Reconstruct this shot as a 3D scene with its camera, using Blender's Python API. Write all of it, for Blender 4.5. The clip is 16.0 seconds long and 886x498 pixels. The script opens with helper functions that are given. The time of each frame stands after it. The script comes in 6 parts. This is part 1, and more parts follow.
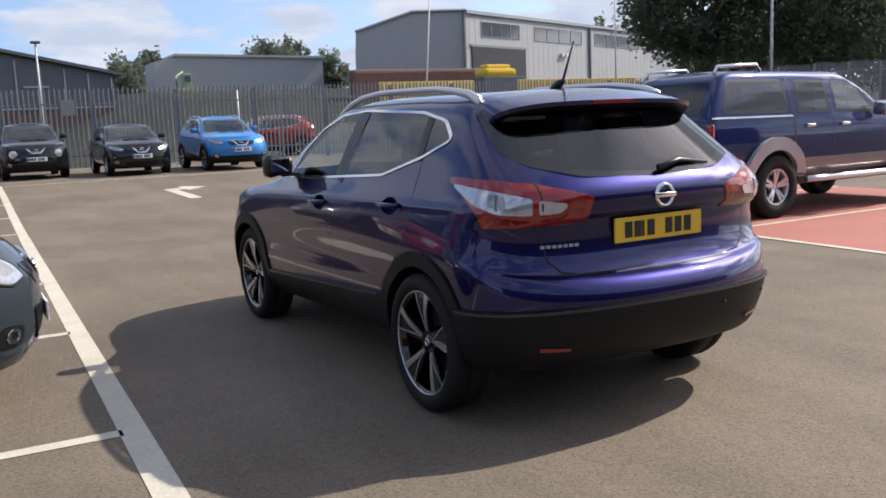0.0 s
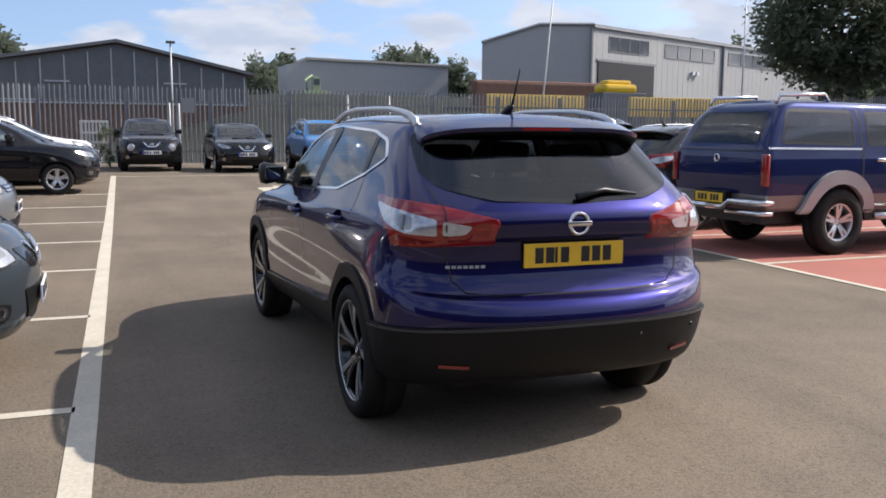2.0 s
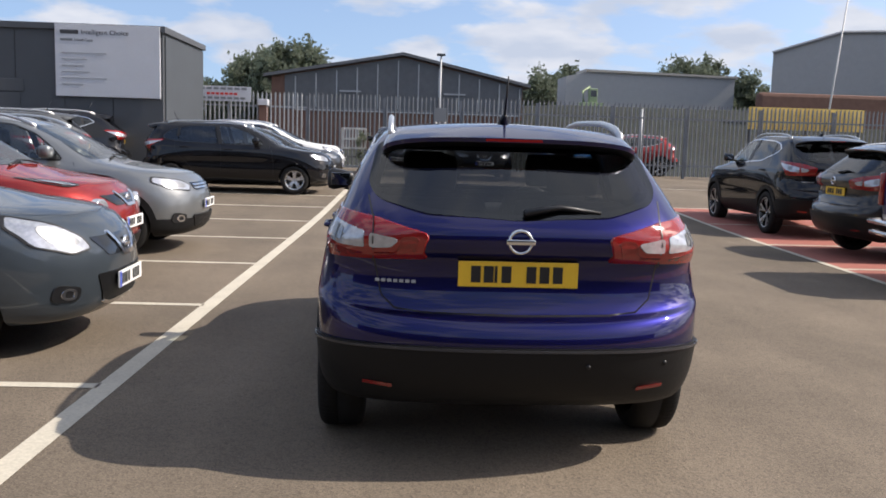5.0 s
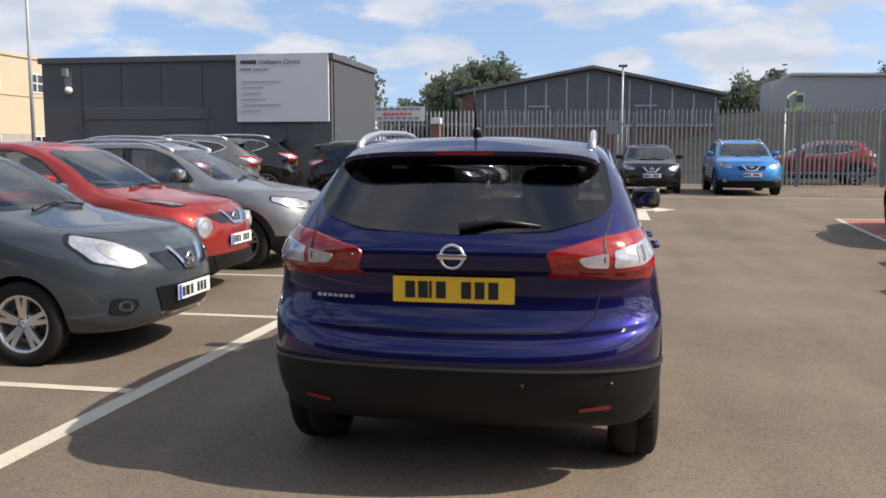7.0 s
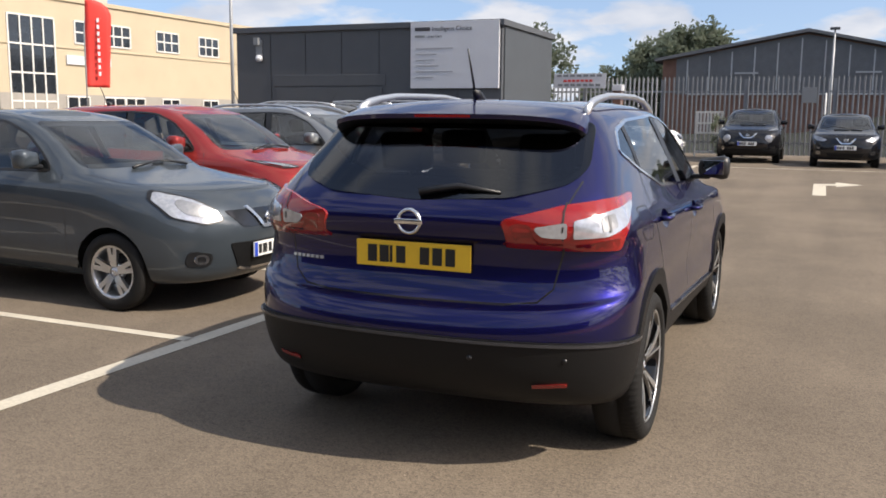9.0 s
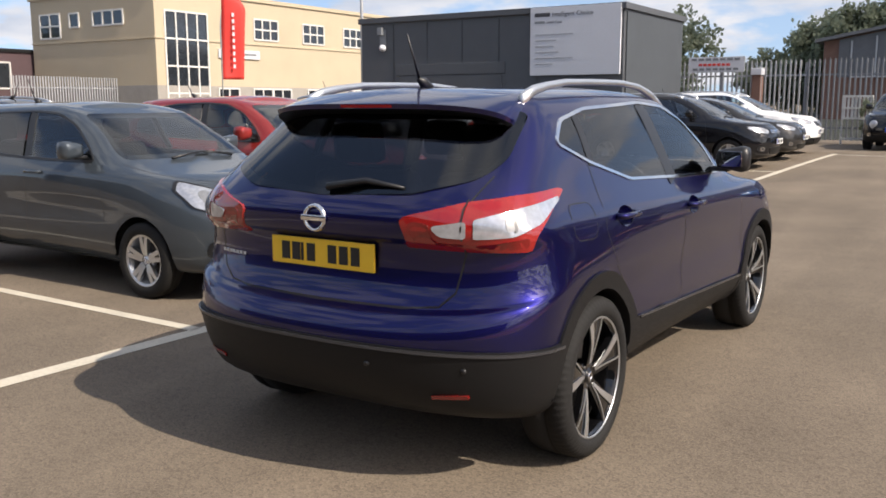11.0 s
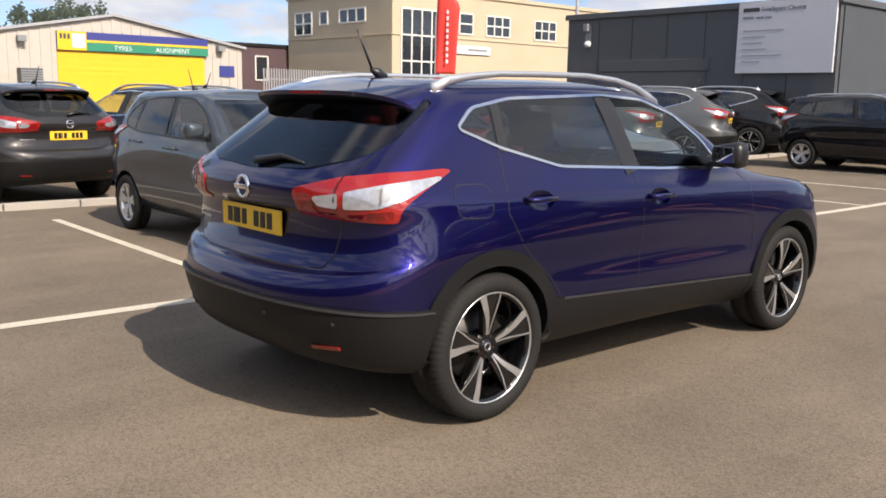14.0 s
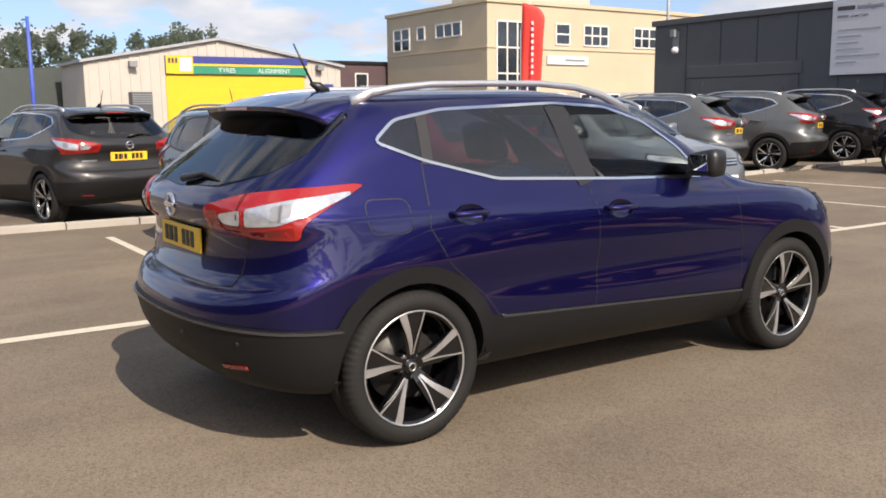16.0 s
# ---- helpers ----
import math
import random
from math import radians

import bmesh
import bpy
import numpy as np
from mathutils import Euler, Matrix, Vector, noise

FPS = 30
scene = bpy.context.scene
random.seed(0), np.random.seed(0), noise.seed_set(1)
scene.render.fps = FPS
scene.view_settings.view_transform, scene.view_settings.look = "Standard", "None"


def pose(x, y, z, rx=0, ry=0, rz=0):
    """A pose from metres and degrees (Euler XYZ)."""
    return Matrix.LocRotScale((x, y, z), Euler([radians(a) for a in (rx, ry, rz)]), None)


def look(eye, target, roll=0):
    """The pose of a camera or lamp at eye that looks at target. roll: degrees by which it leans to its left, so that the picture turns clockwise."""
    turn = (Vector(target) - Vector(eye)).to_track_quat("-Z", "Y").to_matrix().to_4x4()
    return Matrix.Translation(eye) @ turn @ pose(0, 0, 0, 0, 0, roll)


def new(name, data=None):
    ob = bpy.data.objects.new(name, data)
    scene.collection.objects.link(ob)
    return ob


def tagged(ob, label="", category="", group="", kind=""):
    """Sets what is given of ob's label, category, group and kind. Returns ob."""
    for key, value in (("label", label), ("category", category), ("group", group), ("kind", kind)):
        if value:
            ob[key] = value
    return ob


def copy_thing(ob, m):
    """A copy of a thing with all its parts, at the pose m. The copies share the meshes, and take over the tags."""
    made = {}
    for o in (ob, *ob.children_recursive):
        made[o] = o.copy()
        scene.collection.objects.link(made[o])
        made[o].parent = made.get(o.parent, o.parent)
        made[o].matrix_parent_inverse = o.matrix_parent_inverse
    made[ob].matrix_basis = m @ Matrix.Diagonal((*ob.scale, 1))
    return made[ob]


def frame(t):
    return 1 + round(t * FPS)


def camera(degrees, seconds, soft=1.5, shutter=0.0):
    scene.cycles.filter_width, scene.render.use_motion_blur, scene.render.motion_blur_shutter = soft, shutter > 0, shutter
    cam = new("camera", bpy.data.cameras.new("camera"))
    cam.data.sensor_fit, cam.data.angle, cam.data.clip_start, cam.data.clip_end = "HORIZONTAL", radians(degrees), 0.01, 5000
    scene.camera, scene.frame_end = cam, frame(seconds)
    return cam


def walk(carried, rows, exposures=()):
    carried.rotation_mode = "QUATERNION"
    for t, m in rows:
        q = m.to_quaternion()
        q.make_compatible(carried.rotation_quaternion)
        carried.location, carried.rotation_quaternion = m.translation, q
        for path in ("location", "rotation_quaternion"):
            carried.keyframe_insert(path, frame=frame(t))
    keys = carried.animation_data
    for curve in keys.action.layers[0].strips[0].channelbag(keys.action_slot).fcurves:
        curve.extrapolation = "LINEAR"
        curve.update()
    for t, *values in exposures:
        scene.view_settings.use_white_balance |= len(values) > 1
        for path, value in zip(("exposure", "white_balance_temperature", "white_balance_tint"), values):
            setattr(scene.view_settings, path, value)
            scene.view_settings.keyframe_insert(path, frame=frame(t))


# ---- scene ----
cam = camera(52.9, 16.0, 1.75)
PATH = [
    (0, (-2.834, -3.751, 1.422), (-1.867, -2.024, 1.131), -2.4),
    (0.5, (-2.684, -3.956, 1.433), (-1.725, -2.228, 1.128), -1.6),
    (1, (-2.475, -3.96, 1.425), (-1.554, -2.206, 1.149), -0.1),
    (1.5, (-2.281, -4.052, 1.445), (-1.462, -2.247, 1.179), 0.2),
    (2, (-2.062, -4.303, 1.458), (-1.338, -2.457, 1.194), 0.4),
    (2.5, (-1.827, -4.366, 1.451), (-1.195, -2.486, 1.197), 0.3),
    (3, (-1.526, -4.399, 1.452), (-0.983, -2.491, 1.203), 0.2),
    (3.5, (-1.238, -4.628, 1.465), (-0.779, -2.697, 1.218), -0.0),
    (4, (-1.035, -4.723, 1.462), (-0.688, -2.77, 1.208), 1.3),
    (4.2, (-0.936, -4.679, 1.471), (-0.638, -2.718, 1.216), 1.3),
    (6.3, (0.179, -4.366, 1.476), (0.003, -2.386, 1.253), 0.8),
    (6.5, (0.313, -4.361, 1.469), (0.091, -2.385, 1.256), 0.1),
    (7, (0.593, -4.385, 1.486), (0.253, -2.426, 1.263), 0.0),
    (7.5, (0.794, -4.233, 1.464), (0.329, -2.306, 1.202), 1.0),
    (8, (1.031, -4.13, 1.474), (0.451, -2.237, 1.192), 0.0),
    (8.5, (1.358, -4.146, 1.483), (0.667, -2.291, 1.198), -0.8),
    (9, (1.535, -4.029, 1.466), (0.766, -2.207, 1.171), 0.5),
    (11.3, (2.437, -3.344, 1.478), (1.319, -1.716, 1.161), -1.0),
    (11.5, (2.554, -3.336, 1.465), (1.401, -1.732, 1.153), -1.6),
    (12, (2.866, -3.286, 1.479), (1.633, -1.742, 1.17), -1.9),
    (12.5, (3.011, -3.152, 1.461), (1.721, -1.655, 1.153), -0.3),
    (13, (3.156, -2.981, 1.467), (1.808, -1.537, 1.152), 0.3),
    (13.5, (3.459, -2.873, 1.462), (2.048, -1.493, 1.139), 0.2),
    (14, (3.622, -2.76, 1.45), (2.151, -1.447, 1.116), 1.0),
    (14.5, (3.7, -2.552, 1.45), (2.189, -1.286, 1.118), 1.0),
    (15, (3.86, -2.39, 1.45), (2.313, -1.165, 1.125), -0.5),
    (15.5, (4.041, -2.227, 1.462), (2.457, -1.052, 1.131), -0.9),
    (16, (4.03, -2.02, 1.448), (2.401, -0.901, 1.141), -0.6),
]
EXPOSURES = [(0, 0.39, 6100, 13), (4, 0.37, 6230, 13), (8, 0.42, 6470, 12), (12, 0.47, 6580, 13), (16, 0.50, 6650, 13)]
walk(cam, [(t, look(eye, target, roll)) for t, eye, target, roll in PATH], EXPOSURES)

# ---- world and sun ----
SUN_WAY = Vector((1.10, -0.07, 1.0)).normalized()
world = bpy.data.worlds.new("sky")
scene.world = world
world.use_nodes = True
wn, wl = world.node_tree.nodes, world.node_tree.links
wn.clear()
sky = wn.new("ShaderNodeTexSky")
sky.sky_type, sky.sun_disc = "NISHITA", False
sky.sun_elevation = math.asin(SUN_WAY.z)
sky.sun_rotation = math.atan2(SUN_WAY.x, SUN_WAY.y)
sky.air_density, sky.dust_density, sky.ozone_density = 1.0, 2.6, 1.0
coord = wn.new("ShaderNodeTexCoord")
flat = wn.new("ShaderNodeMapping")
flat.inputs["Scale"].default_value = (1.0, 1.0, 0.0)
flat.inputs["Location"].default_value = (3.1, 1.7, 0.4)
puffs = wn.new("ShaderNodeTexNoise")
puffs.inputs["Scale"].default_value, puffs.inputs["Detail"].default_value, puffs.inputs["Roughness"].default_value = 3.0, 6.0, 0.50
edge = wn.new("ShaderNodeValToRGB")
edge.color_ramp.elements[0].position, edge.color_ramp.elements[1].position = 0.455, 0.55
belly = wn.new("ShaderNodeTexNoise")
belly.inputs["Scale"].default_value, belly.inputs["Detail"].default_value = 4.5, 5.0
cloud_tone = wn.new("ShaderNodeValToRGB")
cloud_tone.color_ramp.elements[0].position, cloud_tone.color_ramp.elements[0].color = 0.35, (2.75, 3.05, 3.55, 1)
cloud_tone.color_ramp.elements[1].position, cloud_tone.color_ramp.elements[1].color = 0.65, (3.75, 3.85, 4.05, 1)
mixer = wn.new("ShaderNodeMixRGB")
back = wn.new("ShaderNodeBackground")
back.inputs["Strength"].default_value = 0.165
sky_out = wn.new("ShaderNodeOutputWorld")
lifted = wn.new("ShaderNodeMapping")
lifted.inputs["Location"].default_value = (0, 0, 0.13)
wl.new(coord.outputs["Generated"], lifted.inputs["Vector"])
wl.new(lifted.outputs["Vector"], sky.inputs["Vector"])
apart = wn.new("ShaderNodeSeparateXYZ")
rise, away = wn.new("ShaderNodeMath"), wn.new("ShaderNodeVectorMath")
rise.operation, away.operation = "ADD", "DIVIDE"
rise.inputs[1].default_value = 0.25
level = wn.new("ShaderNodeCombineXYZ")
wl.new(coord.outputs["Generated"], apart.inputs["Vector"])
wl.new(apart.outputs["Z"], rise.inputs[0])
for axis in ("X", "Y", "Z"):
    wl.new(rise.outputs["Value"], level.inputs[axis])
wl.new(coord.outputs["Generated"], away.inputs[0])
wl.new(level.outputs["Vector"], away.inputs[1])
wl.new(away.outputs["Vector"], flat.inputs["Vector"])
wl.new(flat.outputs["Vector"], puffs.inputs["Vector"])
wl.new(flat.outputs["Vector"], belly.inputs["Vector"])
wl.new(puffs.outputs["Fac"], edge.inputs["Fac"])
wl.new(belly.outputs["Fac"], cloud_tone.inputs["Fac"])
wl.new(edge.outputs["Color"], mixer.inputs["Fac"])
wl.new(sky.outputs["Color"], mixer.inputs["Color1"])
wl.new(cloud_tone.outputs["Color"], mixer.inputs["Color2"])
wl.new(mixer.outputs["Color"], back.inputs["Color"])
wl.new(back.outputs["Background"], sky_out.inputs["Surface"])
sun_lamp = bpy.data.lights.new("sun", "SUN")
sun_lamp.energy, sun_lamp.angle, sun_lamp.color = 4.8, radians(0.53), (1.0, 0.91, 0.78)
sun_ob = new("sun", sun_lamp)
sun_ob.matrix_world = look(SUN_WAY * 60, (0, 0, 0))


# ---- materials ----
def material(name, colour, rough=0.6, metal=0.0, vary=0.12, grain=30.0, bump=0.0, coat=0.0, blotch=2.0, spec=0.5, tint=None):
    """Principled paint with variation at two scales and a fine relief."""
    m = bpy.data.materials.new(name)
    m.use_nodes = True
    n, l = m.node_tree.nodes, m.node_tree.links
    p = n["Principled BSDF"]
    p.inputs["Roughness"].default_value, p.inputs["Metallic"].default_value = rough, metal
    p.inputs["Coat Weight"].default_value, p.inputs["Coat Roughness"].default_value = coat, 0.03
    p.inputs["Specular IOR Level"].default_value = spec
    tc = n.new("ShaderNodeTexCoord")
    fine, wide = n.new("ShaderNodeTexNoise"), n.new("ShaderNodeTexNoise")
    fine.inputs["Scale"].default_value, fine.inputs["Detail"].default_value = grain, 4.0
    wide.inputs["Scale"].default_value, wide.inputs["Detail"].default_value = blotch, 5.0
    add = n.new("ShaderNodeMath")
    add.operation = "ADD"
    ramp = n.new("ShaderNodeMapRange")
    ramp.inputs["From Min"].default_value, ramp.inputs["From Max"].default_value = 0.6, 1.4
    mix = n.new("ShaderNodeMixRGB")
    dark = [c * (1 - vary) for c in colour]
    light = [min(1.0, c * (1 + vary)) for c in (tint or colour)]
    mix.inputs["Color1"].default_value, mix.inputs["Color2"].default_value = (*dark, 1), (*light, 1)
    l.new(tc.outputs["Object"], fine.inputs["Vector"])
    l.new(tc.outputs["Object"], wide.inputs["Vector"])
    l.new(fine.outputs["Fac"], add.inputs[0])
    l.new(wide.outputs["Fac"], add.inputs[1])
    l.new(add.outputs["Value"], ramp.inputs["Value"])
    l.new(ramp.outputs["Result"], mix.inputs["Fac"])
    l.new(mix.outputs["Color"], p.inputs["Base Color"])
    if bump:
        b = n.new("ShaderNodeBump")
        b.inputs["Strength"].default_value, b.inputs["Distance"].default_value = bump, 0.01
        l.new(fine.outputs["Fac"], b.inputs["Height"])
        l.new(b.outputs["Normal"], p.inputs["Normal"])
    return m


def glass(name, tint, ior=1.72):
    """Thin tinted pane: clear through, glossier at a slant."""
    m = bpy.data.materials.new(name)
    m.use_nodes = True
    n, l = m.node_tree.nodes, m.node_tree.links
    n.clear()
    out, mix = n.new("ShaderNodeOutputMaterial"), n.new("ShaderNodeMixShader")
    clear, gloss, facing = n.new("ShaderNodeBsdfTransparent"), n.new("ShaderNodeBsdfGlossy"), n.new("ShaderNodeLayerWeight")
    clear.inputs["Color"].default_value = (*tint, 1)
    gloss.inputs["Roughness"].default_value = 0.01
    facing.inputs["Blend"].default_value = 0.5
    steep, share = n.new("ShaderNodeMath"), n.new("ShaderNodeMapRange")
    steep.operation = "POWER"
    steep.inputs[1].default_value = 5.0
    share.inputs["To Min"].default_value = ((ior - 1) / (ior + 1)) ** 2
    l.new(facing.outputs["Facing"], steep.inputs[0])
    l.new(steep.outputs["Value"], share.inputs["Value"])
    l.new(share.outputs["Result"], mix.inputs["Fac"])
    l.new(clear.outputs["BSDF"], mix.inputs[1])
    l.new(gloss.outputs["BSDF"], mix.inputs[2])
    l.new(mix.outputs["Shader"], out.inputs["Surface"])
    return m


def paint(name, colour, rough=0.32, metal=0.55, flake=0.25):
    return material(name, colour, rough, metal, flake, 900.0, 0.0, 1.0, 1.5, 0.0)


def tarmac():
    """Worn tarmac: pale and dark stones, patches and long faint stains."""
    m = bpy.data.materials.new("asphalt")
    m.use_nodes = True
    n, l = m.node_tree.nodes, m.node_tree.links
    p = n["Principled BSDF"]
    p.inputs["Roughness"].default_value, p.inputs["Specular IOR Level"].default_value = 0.9, 0.3
    tc = n.new("ShaderNodeTexCoord")

    def tex(kind, scale, detail=3.0, stretch=None):
        t = n.new(kind)
        t.inputs["Scale"].default_value = scale
        if "Detail" in t.inputs:
            t.inputs["Detail"].default_value = detail
        src = tc.outputs["Object"]
        if stretch:
            mp = n.new("ShaderNodeMapping")
            mp.inputs["Scale"].default_value = stretch
            l.new(src, mp.inputs["Vector"])
            src = mp.outputs["Vector"]
        l.new(src, t.inputs["Vector"])
        return t

    def ramp(sock, lo, hi, a, b):
        r = n.new("ShaderNodeMapRange")
        r.inputs["From Min"].default_value, r.inputs["From Max"].default_value = lo, hi
        r.inputs["To Min"].default_value, r.inputs["To Max"].default_value = a, b
        l.new(sock, r.inputs["Value"])
        return r.outputs["Result"]

    def times(a, b):
        k = n.new("ShaderNodeMath")
        k.operation = "MULTIPLY"
        l.new(a, k.inputs[0])
        l.new(b, k.inputs[1])
        return k.outputs["Value"]

    stones = tex("ShaderNodeTexVoronoi", 68.0)
    sand = tex("ShaderNodeTexVoronoi", 150.0)
    grit = tex("ShaderNodeTexNoise", 110.0, 2.0)
    patch_ = tex("ShaderNodeTexNoise", 0.55, 6.0)
    smear = tex("ShaderNodeTexNoise", 1.6, 4.0, (1.0, 0.12, 1.0))
    sep = n.new("ShaderNodeSeparateColor")
    l.new(stones.outputs["Color"], sep.inputs["Color"])
    tone = times(times(ramp(sep.outputs["Red"], 0.0, 1.0, 0.76, 1.26), ramp(grit.outputs["Fac"], 0.3, 0.7, 0.80, 1.20)), times(ramp(patch_.outputs["Fac"], 0.3, 0.7, 0.80, 1.16), ramp(smear.outputs["Fac"], 0.3, 0.7, 0.87, 1.10)))
    chips = tex("ShaderNodeTexVoronoi", 44.0)
    tone = times(tone, ramp(chips.outputs["Distance"], 0.10, 0.24, 1.85, 0.96))
    gravel = tex("ShaderNodeTexVoronoi", 30.0)
    pick = n.new("ShaderNodeSeparateColor")
    l.new(gravel.outputs["Color"], pick.inputs["Color"])
    pale = times(ramp(pick.outputs["Blue"], 0.66, 0.70, 0.0, 1.0), ramp(gravel.outputs["Distance"], 0.30, 0.40, 1.0, 0.0))
    tone = times(tone, ramp(pale, 0.0, 1.0, 0.87, 2.2))
    sep2 = n.new("ShaderNodeSeparateColor")
    l.new(sand.outputs["Color"], sep2.inputs["Color"])
    tone = times(tone, ramp(sep2.outputs["Green"], 0.0, 1.0, 0.72, 1.30))
    scuff = tex("ShaderNodeTexNoise", 3.2, 7.0)
    tone = times(tone, ramp(scuff.outputs["Fac"], 0.3, 0.7, 0.95, 1.05))
    spots = tex("ShaderNodeTexVoronoi", 1.9)
    tone = times(tone, ramp(spots.outputs["Distance"], 0.02, 0.10, 0.72, 1.0))
    mix = n.new("ShaderNodeMixRGB")
    mix.blend_type = "MULTIPLY"
    mix.inputs["Fac"].default_value = 1.0
    mix.inputs["Color1"].default_value = (0.129, 0.1035, 0.0765, 1)
    l.new(tone, mix.inputs["Color2"])
    l.new(mix.outputs["Color"], p.inputs["Base Color"])
    b = n.new("ShaderNodeBump")
    b.inputs["Strength"].default_value, b.inputs["Distance"].default_value = 0.32, 0.006
    l.new(stones.outputs["Distance"], b.inputs["Height"])
    l.new(b.outputs["Normal"], p.inputs["Normal"])
    return m


M_ASPHALT = tarmac()
M_LINE = material("line_paint", (0.50, 0.455, 0.365), 0.75, 0, 0.20, 45.0, 0.3, 0, 3.0)
M_RED = material("red_bay_paint", (0.34, 0.115, 0.085), 0.8, 0, 0.15, 120.0, 0.4, 0, 0.8)
M_KERB = material("concrete_kerb", (0.36, 0.33, 0.29), 0.9, 0, 0.15, 60.0, 0.4)
M_BLUE = paint("deep_blue_paint", (0.0068, 0.0062, 0.070), 0.40, 0.88, 0.2)
M_NAVY = paint("navy_paint", (0.010, 0.018, 0.085), 0.40, 0.4)
M_BLACKP = paint("black_paint", (0.010, 0.010, 0.012), 0.30, 0.2)
M_GREYP = paint("dark_grey_paint", (0.035, 0.034, 0.034), 0.34, 0.5)
M_SLATE = paint("slate_grey_paint", (0.056, 0.068, 0.081), 0.36, 0.40)
M_SILVERP = paint("silver_paint", (0.20, 0.21, 0.215), 0.36, 0.65)
M_MIDGREY = paint("mid_grey_paint", (0.115, 0.118, 0.118), 0.36, 0.6)
M_FLARE = paint("pale_silver_paint", (0.42, 0.42, 0.42), 0.40, 0.15)
M_REDP = paint("red_paint", (0.23, 0.024, 0.021), 0.36, 0.30)
M_BRIGHTBLUE = paint("bright_blue_paint", (0.035, 0.19, 0.47), 0.32, 0.3)
M_WHITEP = paint("white_paint", (0.75, 0.75, 0.75), 0.35, 0.0)
M_PLASTIC = material("black_plastic", (0.0080, 0.0080, 0.0085), 0.50, 0, 0.10, 400.0, 0.15, 0, 2.0, 0.22)
# paler than the black plastic, so the ledges' highlight is partly in the colour
M_LEDGE = material("paled_satin_plastic", (0.032, 0.032, 0.035), 0.26, 0, 0.10, 300.0, 0.05, 0, 2.0, 0.5)
M_TRIM = material("black_trim", (0.010, 0.010, 0.011), 0.40, 0, 0.1, 80.0)
M_RUBBER = material("tyre_rubber", (0.013, 0.0125, 0.012), 0.75, 0, 0.15, 150.0, 0.2, 0, 2.0, 0.25)
M_CHROME = material("chrome", (0.75, 0.75, 0.76), 0.12, 1.0, 0.04, 20.0)
M_MIRROR = material("mirror_glass", (0.34, 0.36, 0.40), 0.03, 1.0, 0.02, 20.0)
M_SATIN = material("satin_metal", (0.62, 0.63, 0.64), 0.34, 0.9, 0.06, 60.0)
M_GLOSSBLACK = material("gloss_black", (0.0035, 0.0035, 0.004), 0.09, 0, 0.1, 20.0, 0, 0.6, 2.0, 0.4)
M_DISC = material("worn_iron", (0.05, 0.047, 0.045), 0.5, 0.6, 0.25, 60.0)
M_LAMPRED = material("red_lens", (0.25, 0.009, 0.008), 0.10, 0, 0.12, 60.0, 0, 0.8)
M_LAMPDARK = material("dark_red_lens", (0.19, 0.007, 0.006), 0.12, 0, 0.2, 60.0, 0, 0.8)
M_LAMPCLEAR = material("clear_lens", (0.46, 0.48, 0.52), 0.16, 0.55, 0.30, 40.0, 0, 0.8)
M_LAMPGREY = material("lamp_housing", (0.30, 0.305, 0.31), 0.2, 0.5, 0.3, 35.0, 0, 0.8)
M_LAMPBAR = material("grey_lamp_bar", (0.12, 0.122, 0.125), 0.3, 0.3, 0.1, 30.0)
M_YPLATE = material("yellow_plate", (0.78, 0.49, 0.03), 0.4, 0, 0.05, 30.0)
M_WPLATE = material("white_plate", (0.78, 0.78, 0.76), 0.4, 0, 0.05, 30.0)
M_INK = material("plate_ink", (0.012, 0.012, 0.012), 0.5, 0, 0.1, 30.0)
M_EUBLUE = material("plate_blue_band", (0.02, 0.06, 0.45), 0.4, 0, 0.05, 30.0)
M_SEAT = material("dark_upholstery", (0.030, 0.029, 0.028), 0.85, 0, 0.2, 120.0, 0.3)
G_TINT = glass("privacy_glass", (0.21, 0.21, 0.22), 1.80)
G_SIDE = glass("side_glass", (0.90, 0.94, 0.92), 1.40)
G_FLANK = glass("privacy_side_glass", (0.19, 0.20, 0.21), 2.0)
G_CLEAR = glass("window_glass", (0.80, 0.84, 0.82), 2.05)


def foliage(name, colour, through_colour, share=0.4):
    """Matt leaves that let some light through, in clumps of differing tone."""
    m = material(name, colour, 0.85, 0, 0.35, 2.2, 0, 0, 0.35, 0.15)
    n, l = m.node_tree.nodes, m.node_tree.links
    p, out = n["Principled BSDF"], n["Material Output"]
    back_lit, mix = n.new("ShaderNodeBsdfTranslucent"), n.new("ShaderNodeMixShader")
    back_lit.inputs["Color"].default_value = (*through_colour, 1)
    mix.inputs["Fac"].default_value = share
    l.new(p.outputs["BSDF"], mix.inputs[1])
    l.new(back_lit.outputs["BSDF"], mix.inputs[2])
    l.new(mix.outputs["Shader"], out.inputs["Surface"])
    return m


# ---- building helpers ----
from mathutils import interpolate
from mathutils.bvhtree import BVHTree

def thing(name, label, category, m=None, group="", kind=""):
    """An Empty that stands at the base of a thing."""
    ob = new(name)
    ob.empty_display_size = 0.2
    if m is not None:
        ob.matrix_world = m
    return tagged(ob, label, category, group, kind)


def mesh_of(name, bm, mat, smooth=True):
    me = bpy.data.meshes.new(name)
    bm.normal_update()
    bm.to_mesh(me)
    bm.free()
    for x in mat if isinstance(mat, (list, tuple)) else [mat]:
        me.materials.append(x)
    if smooth:
        for f in me.polygons:
            f.use_smooth = True
    return me


def part(name, bm, mat, parent, label="", smooth=True):
    """Links a bmesh as one mesh object under a thing or a part."""
    ob = new(name, mesh_of(name, bm, mat, smooth))
    ob.parent = parent
    if label:
        ob["label"] = label
    return ob


